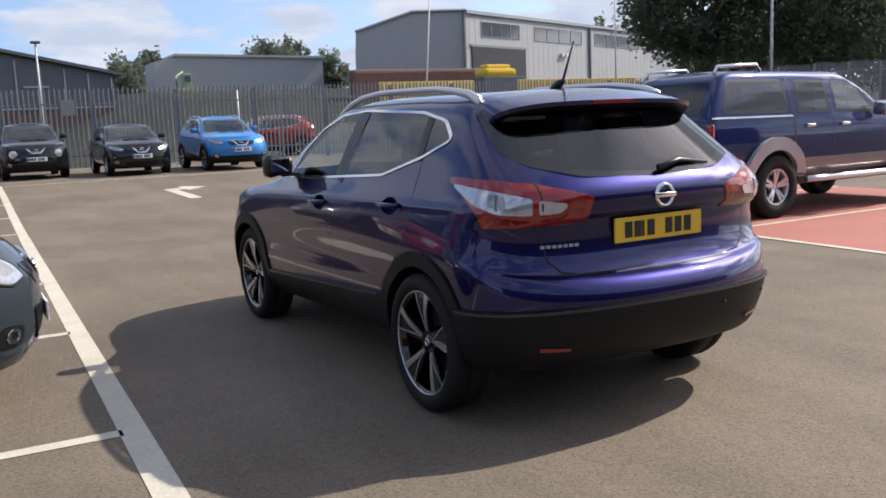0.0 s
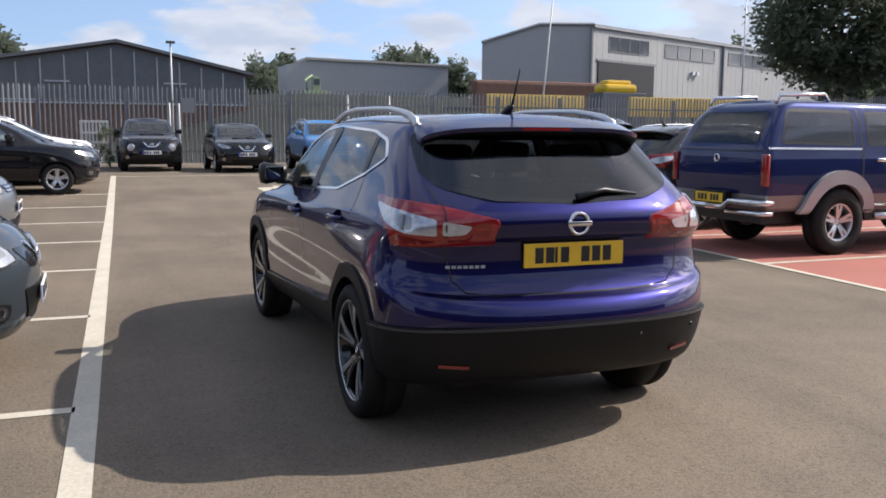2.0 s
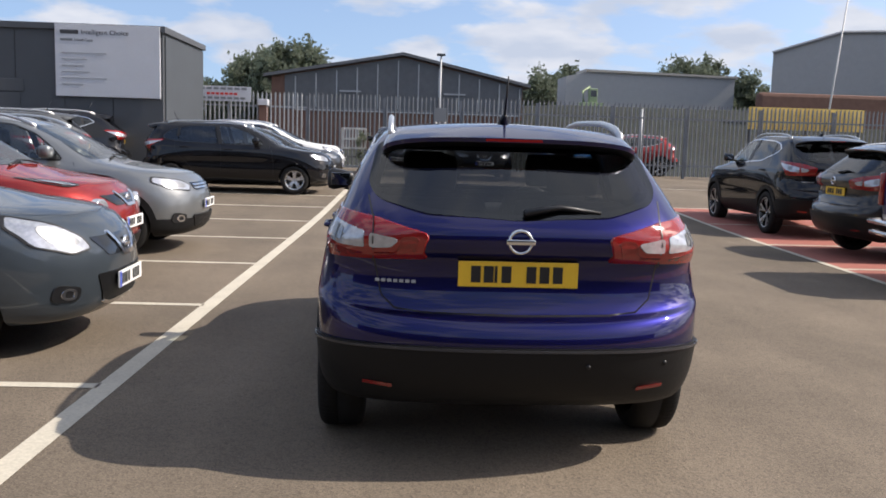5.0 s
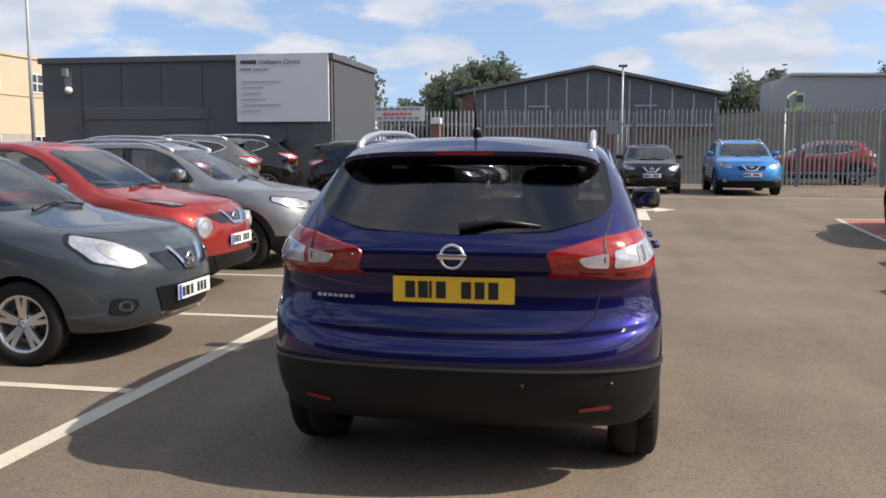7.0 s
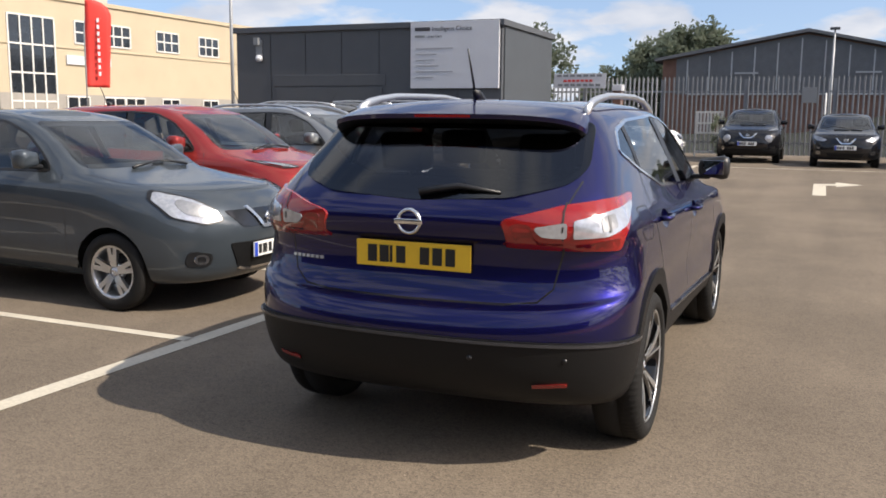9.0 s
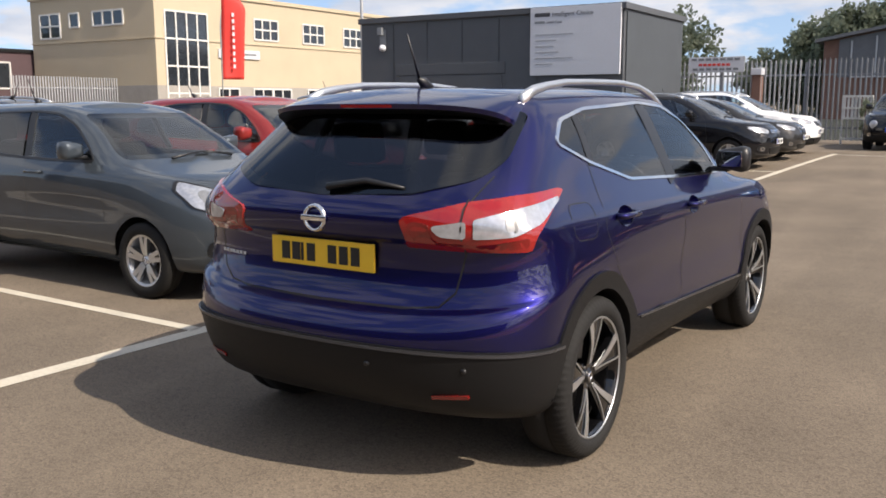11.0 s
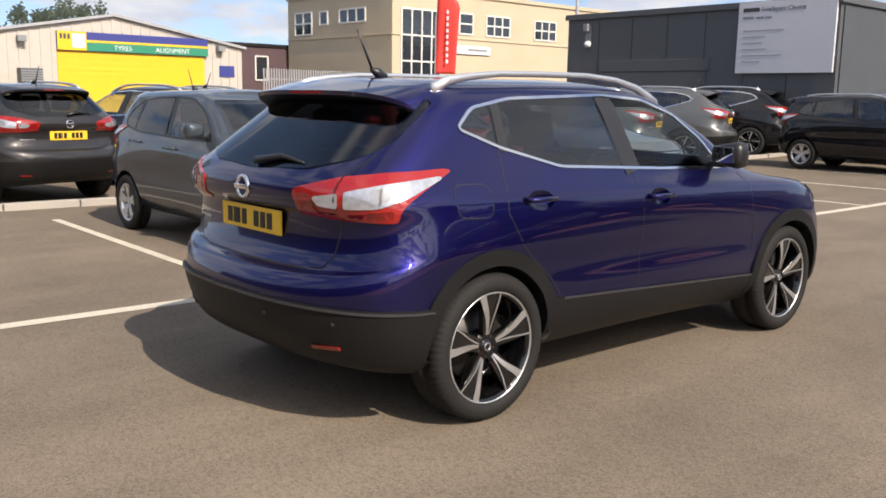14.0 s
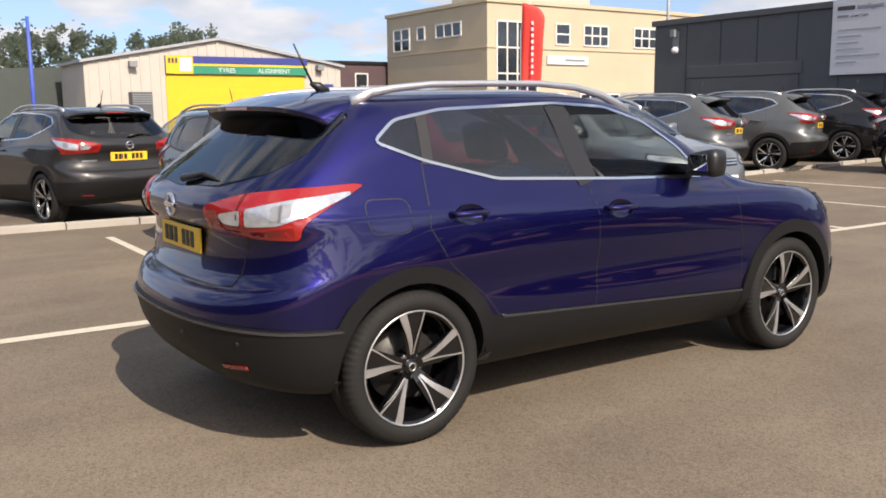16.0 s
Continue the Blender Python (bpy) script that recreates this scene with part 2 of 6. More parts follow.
def solid(name, bm, mat, label="", category="", kind="", smooth=False, group=""):
    return tagged(new(name, mesh_of(name, bm, mat, smooth)), label, category, group, kind)


def box(bm, a, b, m=None, bevel=0.0):
    """A box from corner a to corner b."""
    r = bmesh.ops.create_cube(bm, size=1)
    vs = r["verts"]
    for v in vs:
        v.co = Vector([a[i] + (b[i] - a[i]) * (v.co[i] + 0.5) for i in range(3)])
    if bevel:
        es = list({e for v in vs for e in v.link_edges})
        got = bmesh.ops.bevel(bm, geom=es, offset=bevel, segments=2, affect="EDGES", profile=0.6)
        vs = list({v for f in got["faces"] for v in f.verts} | {v for v in vs if v.is_valid})
    if m is not None:
        for v in vs:
            v.co = m @ v.co
    return vs


def lathe(bm, profile, n=32, axis="X", close=False):
    """Turns (radius, along) pairs about an axis; closed rings join the last pair to the first."""
    rings = []
    for r, a in profile:
        ring = []
        for i in range(n):
            w = 2 * math.pi * i / n
            c, s = r * math.cos(w), r * math.sin(w)
            ring.append(bm.verts.new((a, c, s) if axis == "X" else (c, s, a)))
        rings.append(ring)
    pairs = list(zip(rings, rings[1:])) + ([(rings[-1], rings[0])] if close else [])
    for p, q in pairs:
        for i in range(n):
            bm.faces.new((p[i], p[(i + 1) % n], q[(i + 1) % n], q[i]))
    bmesh.ops.recalc_face_normals(bm, faces=bm.faces)
    return rings


def tube(bm, pts, r, n=8):
    """A round bar along points."""
    pts = [Vector(p) for p in pts]
    rings = []
    for i, p in enumerate(pts):
        d = (pts[min(i + 1, len(pts) - 1)] - pts[max(i - 1, 0)]).normalized()
        a = d.orthogonal().normalized() if abs(d.z) > 0.95 else d.cross(Vector((0, 0, 1))).normalized()
        b = d.cross(a)
        rr = r[i] if isinstance(r, (list, tuple)) else r
        rings.append([bm.verts.new(p + (a * math.cos(2 * math.pi * k / n) + b * math.sin(2 * math.pi * k / n)) * rr) for k in range(n)])
    for p, q in zip(rings, rings[1:]):
        for k in range(n):
            bm.faces.new((p[k], p[(k + 1) % n], q[(k + 1) % n], q[k]))
    bm.faces.new(rings[0])
    bm.faces.new(rings[-1][::-1])
    bmesh.ops.recalc_face_normals(bm, faces=bm.faces)


def bars(bm, x0, x1, z0, z1, n, y=0.0, depth=0.002, fill=0.72, seed=0):
    """A row of plain upright bars in the place of characters."""
    step = (x1 - x0) / n
    for i in range(n):
        box(bm, (x0 + step * (i + (1 - fill) / 2), y - depth, z0), (x0 + step * (i + (1 + fill) / 2), y, z1))


# ---- car bodies ----
def line_points(spec, us):
    """One line that wraps half of a body from the rear's middle round the side to the front's middle."""
    zr, za, zb, zf, yr, yf, wa, wm, wb, dr, df, nr, nf = spec
    out = []
    for u in us:
        if u <= 0.25:
            a = u / 0.25 * math.pi / 2
            x = wa * math.sin(a) ** (2 / nr) if a > 0 else 0.0
            y = yr + dr * (1 - max(0.0, math.cos(a)) ** (2 / nr))
            k = (u / 0.25) ** 2
            z = zr + (za - zr) * k
        elif u < 0.75:
            s = (u - 0.25) / 0.5
            y = yr + dr + (yf - df - yr - dr) * s
            x = wa * (1 - s) * (1 - 2 * s) + wm * 4 * s * (1 - s) + wb * s * (2 * s - 1)
            z = za + (zb - za) * s
        else:
            a = (1 - u) / 0.25 * math.pi / 2
            x = wb * math.sin(a) ** (2 / nf) if a > 1e-9 else 0.0
            y = yf - df * (1 - max(0.0, math.cos(a)) ** (2 / nf))
            k = ((1 - u) / 0.25) ** 2
            z = zf + (zb - zf) * k
        out.append((x, y, z))
    return np.array(out)


def spread(n_cap, n_side):
    """Stations along a line; closer at the corners."""
    us = [0.25 * i / n_cap for i in range(n_cap)]
    us += [0.25 + 0.5 * i / n_side for i in range(n_side)]
    us += [0.75 + 0.25 * i / n_cap for i in range(n_cap + 1)]
    return us


def loft(lines, sharp, n_cap, n_side, n_row, crown):
    """A body shell through its lines, both halves, with a crowned roof."""
    us = spread(n_cap, n_side)
    rows = [line_points(s, us) for s in lines]
    full = []
    for k in range(len(rows) - 1):
        p0, p1 = rows[k], rows[k + 1]
        t0 = (p1 - p0) if (k == 0 or k in sharp) else 0.5 * (p1 - rows[k - 1])
        t1 = (p1 - p0) if (k + 2 >= len(rows) or k + 1 in sharp) else 0.5 * (rows[k + 2] - p0)
        for i in range(n_row):
            t = i / n_row
            h = (2 * t**3 - 3 * t**2 + 1, t**3 - 2 * t**2 + t, -2 * t**3 + 3 * t**2, t**3 - t**2)
            full.append(h[0] * p0 + h[1] * t0 + h[2] * p1 + h[3] * t1)
    full.append(rows[-1])
    top, s = rows[-1], lines[-1]
    spine = np.array([(0.0, y if 0.25 <= u <= 0.75 else (s[4] + s[9] * u / 0.25 if u < 0.25 else s[5] - s[10] * (1 - u) / 0.25), z) for u, (x, y, z) in zip(us, top)])
    for i in range(1, 6):
        t = i / 5
        ring = top * (1 - t) + spine * t
        ring[:, 2] += crown * (1 - (1 - t) ** 2) * np.minimum(1, top[:, 0] / (0.5 * top[:, 0].max()))
        full.append(ring)
    bm = bmesh.new()
    grids = []
    for side in (1, -1):
        grid = [[bm.verts.new((side * p[0], p[1], p[2])) for p in row] for row in full]
        grids.append(grid)
        for a, b in zip(grid, grid[1:]):
            for j in range(len(us) - 1):
                q = (a[j], a[j + 1], b[j + 1], b[j])
                bm.faces.new(q if side > 0 else q[::-1])
    bmesh.ops.remove_doubles(bm, verts=bm.verts, dist=0.0008)
    bmesh.ops.recalc_face_normals(bm, faces=bm.faces)
    return bm


def surface_normals(bm, rounds):
    """The corner normals of an uncut shell, eased over their neighbours."""
    bm.normal_update()
    bm.verts.ensure_lookup_table()
    nrm = [v.normal.copy() for v in bm.verts]
    for _ in range(rounds):
        nrm = [(nrm[v.index] * 2 + sum((nrm[e.other_vert(v).index] for e in v.link_edges), Vector())).normalized() for v in bm.verts]
    bm.faces.ensure_lookup_table()
    return [([v.co.copy() for v in f.verts], [nrm[v.index] for v in f.verts]) for f in bm.faces]


def shade_like(ob, tree, corners):
    """Shades a cut body by the normals of its uncut shell."""
    out = []
    for v in ob.data.vertices:
        place, _, i, _ = tree.find_nearest(v.co)
        co, nrm = corners[i]
        w = interpolate.poly_3d_calc(co, place)
        out.append(sum((n * k for n, k in zip(nrm, w)), Vector()).normalized())
    ob.data.normals_split_custom_set_from_vertices(out)


class View:
    """A plane from which outlines are thrown on a body: side, rear, front or a corner."""

    def __init__(self, origin, across, into):
        self.o, self.u, self.d = Vector(origin), Vector(across).normalized(), Vector(into).normalized()
        self.v = Vector((0, 0, 1))

    def flat(self, p):
        q = p - self.o
        return q.dot(self.u), q.dot(self.v)

    def at(self, u, v):
        return self.o + self.u * u + self.v * v


SIDE = View((0, 0, 0), (0, 1, 0), (-1, 0, 0))
REAR = View((0, 0, 0), (1, 0, 0), (0, 1, 0))
FRONT = View((0, 0, 0), (1, 0, 0), (0, -1, 0))
REAR_CORNER = View((0, 0, 0), (1, 1, 0), (-1, 1, 0))
ABOVE = View((0, 0, 0), (1, 0, 0), (0, 0, -1))
ABOVE.v = Vector((0, 1, 0))


def inside(poly, u, v):
    hit = False
    for (x0, y0), (x1, y1) in zip(poly, poly[1:] + poly[:1]):
        if (y0 > v) != (y1 > v) and u < (x1 - x0) * (v - y0) / (y1 - y0) + x0:
            hit = not hit
    return hit


def rounded(poly, r, n=4):
    """The outline with its corners rounded."""
    out = []
    for i in range(len(poly)):
        p, a, b = Vector(poly[i]), Vector(poly[i - 1]), Vector(poly[(i + 1) % len(poly)])
        da, db = (a - p), (b - p)
        k = min(r, da.length * 0.45, db.length * 0.45)
        s, e = p + da.normalized() * k, p + db.normalized() * k
        for j in range(n + 1):
            t = j / n
            q = s * (1 - t) ** 2 + p * 2 * t * (1 - t) + e * t * t
            out.append((q.x, q.y))
    return out


def throw(bm, tree, view, off):
    """Lays flat geometry (u, v, 0) on a body along a view, off metres proud."""
    last = None
    for v in bm.verts:
        start = view.at(v.co.x, v.co.y) - view.d * 8
        place, normal, _, _ = tree.ray_cast(start, view.d)
        if place is None:
            place, normal, _, _ = tree.find_nearest(view.at(v.co.x, v.co.y) - view.d * 1.0)
        if normal.dot(view.d) > 0:
            normal = -normal
        v.co = place + normal * off


def skirt(bm, way, depth):
    """Turns the open rim of a laid piece inwards, so that it has thickness."""
    rim = [e for e in bm.edges if len(e.link_faces) == 1]
    for e in rim:
        e.smooth = False
    got = bmesh.ops.extrude_edge_only(bm, edges=rim)
    for v in got["geom"]:
        if isinstance(v, bmesh.types.BMVert):
            v.co += way * depth
    bmesh.ops.recalc_face_normals(bm, faces=bm.faces)


def fair(bm, view):
    """Draws laid points onto one smooth surface, as a pane is bent."""
    axis = 0 if abs(view.d.x) > 0.5 else 1
    co = np.array([v.co[:] for v in bm.verts])
    u, v = co[:, 1 - axis], co[:, 2]
    mu, mv = u.mean(), v.mean()
    u, v = (u - mu) / (np.ptp(u) / 2), (v - mv) / (np.ptp(v) / 2)
    terms = np.stack([u * 0 + 1, u, v, u * u, u * v, v * v, u * u * v, u**3, u**4], axis=1)
    fit = terms @ np.linalg.lstsq(terms, co[:, axis], rcond=None)[0]
    for p, w in zip(bm.verts, fit):
        p.co[axis] = w


def patch(tree, view, poly, off=0.003, step=0.05, depth=0.006, bent=False):
    """A piece with the outline poly, laid on the body."""
    bm = bmesh.new()
    bm.faces.new([bm.verts.new((u, v, 0)) for u, v in poly])
    for axis in (0, 1):
        lo, hi = min(p[axis] for p in poly), max(p[axis] for p in poly)
        k = max(1, int((hi - lo) / step))
        for i in range(1, k):
            co, no = Vector((0, 0, 0)), Vector((0, 0, 0))
            co[axis], no[axis] = lo + (hi - lo) * i / k, 1
            bmesh.ops.bisect_plane(bm, geom=bm.verts[:] + bm.edges[:] + bm.faces[:], plane_co=co, plane_no=no)
    throw(bm, tree, view, off)
    if bent:
        fair(bm, view)
    bmesh.ops.recalc_face_normals(bm, faces=bm.faces)
    if depth:
        skirt(bm, view.d, depth)
    return bm


def strip(tree, view, pts, width, off=0.004, closed=False, step=0.04, depth=0.008):
    """A band along a line, laid on the body. width may be a pair for the two ends."""
    pts = [Vector((p[0], p[1], 0)) for p in pts]
    if closed:
        pts.append(pts[0])
    fine = []
    for a, b in zip(pts, pts[1:]):
        k = max(1, int((b - a).length / step))
        fine += [a.lerp(b, i / k) for i in range(k)]
    if not closed:
        fine.append(pts[-1])
    n = len(fine)
    bm = bmesh.new()
    pairs = []
    for i, p in enumerate(fine):
        d = (fine[(i + 1) % n] - fine[i - 1]) if closed else (fine[min(i + 1, n - 1)] - fine[max(i - 1, 0)])
        d.normalize()
        w = width if not isinstance(width, tuple) else width[0] + (width[1] - width[0]) * i / max(1, n - 1)
        side = Vector((-d.y, d.x, 0)) * w / 2
        pairs.append((bm.verts.new(p + side), bm.verts.new(p - side)))
    for i in range(n if closed else n - 1):
        a, b = pairs[i], pairs[(i + 1) % n]
        bm.faces.new((a[0], b[0], b[1], a[1]))
    throw(bm, tree, view, off)
    bmesh.ops.recalc_face_normals(bm, faces=bm.faces)
    if depth:
        skirt(bm, view.d, depth)
    return bm


def cut(bm, view, poly, half=0, facing=0.05, take=True):
    """Cuts the outline poly out of a body where it faces the view (half: the sign of x). Returns the faces within."""
    lo = [min(p[i] for p in poly) - 0.02 for i in (0, 1)]
    hi = [max(p[i] for p in poly) + 0.02 for i in (0, 1)]
    bm.normal_update()
    fs = []
    for f in bm.faces:
        if f.normal.dot(view.d) > -facing or (half and f.calc_center_median().x * half < 0):
            continue
        fl = [view.flat(v.co) for v in f.verts]
        if max(a for a, _ in fl) < lo[0] or min(a for a, _ in fl) > hi[0] or max(b for _, b in fl) < lo[1] or min(b for _, b in fl) > hi[1]:
            continue
        fs.append(f)
    for (a0, b0), (a1, b1) in zip(poly, poly[1:] + poly[:1]):
        p, q = view.at(a0, b0), view.at(a1, b1)
        no = (q - p).cross(view.d)
        if no.length < 1e-6:
            continue
        a0, a1 = min(a0, a1) - 0.01, max(a0, a1) + 0.01
        b0, b1 = min(b0, b1) - 0.01, max(b0, b1) + 0.01
        close = []
        for f in fs:
            fl = [view.flat(v.co) for v in f.verts]
            if max(a for a, _ in fl) >= a0 and min(a for a, _ in fl) <= a1 and max(b for _, b in fl) >= b0 and min(b for _, b in fl) <= b1:
                close.append(f)
        geom = list({v for f in close for v in f.verts} | {e for f in close for e in f.edges} | set(close))
        got = bmesh.ops.bisect_plane(bm, geom=geom, dist=0.0003, plane_co=p, plane_no=no.normalized())
        fresh = {g for g in got["geom"] if isinstance(g, bmesh.types.BMFace)}
        fs = [f for f in fs if f.is_valid and f not in fresh] + list(fresh)
    got = [f for f in fs if f.is_valid and inside(poly, *view.flat(f.calc_center_median()))]
    if take:
        bmesh.ops.delete(bm, geom=got, context="FACES")
    return got


def lift(bm, faces, off):
    """Takes faces out of a body into a bmesh of their own, off metres proud of where they lay."""
    out = bmesh.new()
    made = {}
    for f in faces:
        for v in f.verts:
            if v not in made:
                made[v] = out.verts.new(v.co + v.normal * off)
    for f in faces:
        out.faces.new([made[v] for v in f.verts])
    bmesh.ops.delete(bm, geom=faces, context="FACES")
    bmesh.ops.recalc_face_normals(out, faces=out.faces)
    out.normal_update()
    rim = [e for e in out.edges if len(e.link_faces) == 1]
    way = {v: -v.normal for e in rim for v in e.verts}
    for e in rim:
        e.smooth = False
    got = bmesh.ops.extrude_edge_only(out, edges=rim)
    for v in got["geom"]:
        if isinstance(v, bmesh.types.BMVert):
            near = min(way, key=lambda w: (w.co - v.co).length_squared) if len(way) < 400 else None
            v.co += (way[near] if near else Vector((0, 0, -1))) * (off + 0.006)
    return out


def mirrored(bm):
    b = bm.copy()
    for v in b.verts:
        v.co.x = -v.co.x
    bmesh.ops.reverse_faces(b, faces=b.faces)
    return b


def pair(name, bm, mat, parent, label="", smooth=True):
    """A piece and its twin on the other side."""
    twin = mirrored(bm)
    return part(name, bm, mat, parent, label, smooth), part(name, twin, mat, parent, label, smooth)


def arc(cy, cz, r, a0, a1, n=18):
    return [(cy + r * math.cos(radians(a0 + (a1 - a0) * i / n)), cz + r * math.sin(radians(a0 + (a1 - a0) * i / n))) for i in range(n + 1)]


# the lines of a crossover, rear axle at the origin: heights at rear, side (rear end), side (front end), front;
# rear and front ends; half widths at rear, middle, front; depth of the rear and front rounding; their squareness
CROSSOVER = [
    (0.285, 0.25, 0.22, 0.22, -0.52, 3.25, 0.74, 0.68, 0.76, 0.38, 0.50, 2.9, 3.2),
    (0.330, 0.30, 0.27, 0.26, -0.705, 3.42, 0.82, 0.775, 0.84, 0.44, 0.62, 2.8, 3.0),
    (0.445, 0.40, 0.38, 0.40, -0.803, 3.51, 0.862, 0.862, 0.888, 0.47, 0.70, 2.45, 2.45),
    (0.575, 0.56, 0.52, 0.58, -0.84, 3.53, 0.876, 0.888, 0.898, 0.47, 0.72, 2.45, 2.45),
    (0.650, 0.68, 0.64, 0.70, -0.832, 3.51, 0.880, 0.874, 0.90, 0.46, 0.72, 2.45, 2.4),
    (0.702, 0.77, 0.76, 0.78, -0.790, 3.47, 0.884, 0.884, 0.897, 0.43, 0.72, 2.55, 2.4),
    (0.718, 0.81, 0.80, 0.81, -0.728, 3.45, 0.882, 0.888, 0.894, 0.41, 0.72, 2.65, 2.4),
    (0.93, 0.93, 0.90, 0.88, -0.700, 3.38, 0.862, 0.888, 0.880, 0.42, 0.74, 3.0, 2.5),
    (0.985, 0.985, 0.955, 0.915, -0.742, 3.31, 0.850, 0.880, 0.866, 0.42, 0.75, 3.0, 2.45),
    (1.045, 1.035, 0.985, 0.94, -0.752, 3.24, 0.838, 0.866, 0.850, 0.42, 0.76, 3.0, 2.4),
    (1.115, 1.14, 1.06, 1.045, -0.718, 2.45, 0.785, 0.818, 0.795, 0.40, 0.42, 3.0, 3.2),
    (1.30, 1.31, 1.28, 1.28, -0.482, 1.97, 0.715, 0.738, 0.715, 0.36, 0.28, 3.0, 3.7),
    (1.45, 1.46, 1.465, 1.46, -0.295, 1.54, 0.625, 0.660, 0.635, 0.30, 0.24, 3.0, 4.0),
    (1.505, 1.515, 1.530, 1.51, -0.235, 1.26, 0.54, 0.575, 0.555, 0.28, 0.24, 3.0, 4.0),
]


class Shape:
    """A kind of car: the crossover's lines stretched to a length, width and height, with its own openings."""

    def __init__(self, base=2.646, tail=0.84, nose=0.89, wide=1.806, high=1.56, tyre=0.342, rim=0.256, rake=0.0, hatch=0.0, section=0.225, kick=True, rails=True):
        self.base, self.tail, self.nose, self.tyre, self.rim, self.kick, self.rails, self.section = base, tail, nose, tyre, rim, kick, rails, section
        self.sx, self.sz, self.rake, self.hatch = wide / 1.806, high / 1.56, rake, hatch
        self.track = wide / 2 - 0.013 - section / 2
        self.lines = []
        for s in CROSSOVER:
            up = max(0.0, (s[0] - 1.1) / 0.42)
            yr, yf = self.y(s[4]) - hatch * up, self.y(s[5]) + rake * up
            self.lines.append((*(z * self.sz for z in s[:4]), yr, yf, *(w * self.sx for w in s[6:9]), s[9] * tail / 0.84, s[10] * nose / 0.89, *s[11:]))

    def y(self, y):
        if y < 0:
            return y * self.tail / 0.84
        if y > 2.646:
            return self.base + (y - 2.646) * self.nose / 0.89
        return y * self.base / 2.646

    def p(self, *pts):
        """Side outlines given on the crossover, stretched to this car."""
        return [(self.y(a), b * self.sz) for a, b in pts]

    def q(self, *pts):
        """Outlines across, stretched to this car."""
        return [(a * self.sx, b * self.sz) for a, b in pts]

    def dlo(self):
        if self.kick:
            return self.p((1.95, 1.078), (1.30, 1.098), (0.50, 1.137), (0.13, 1.232), (-0.095, 1.318), (0.03, 1.408), (0.28, 1.452), (0.97, 1.478), (1.33, 1.458), (1.58, 1.38), (1.80, 1.24))
        return self.p((1.98, 1.065), (1.30, 1.07), (0.30, 1.10), (-0.12, 1.145), (-0.205, 1.215), (-0.10, 1.335), (0.12, 1.42), (0.45, 1.462), (0.97, 1.476), (1.33, 1.455), (1.62, 1.355), (1.84, 1.20))


def smoothed(t):
    return t * t * (3 - 2 * t)


WHEELS = {}


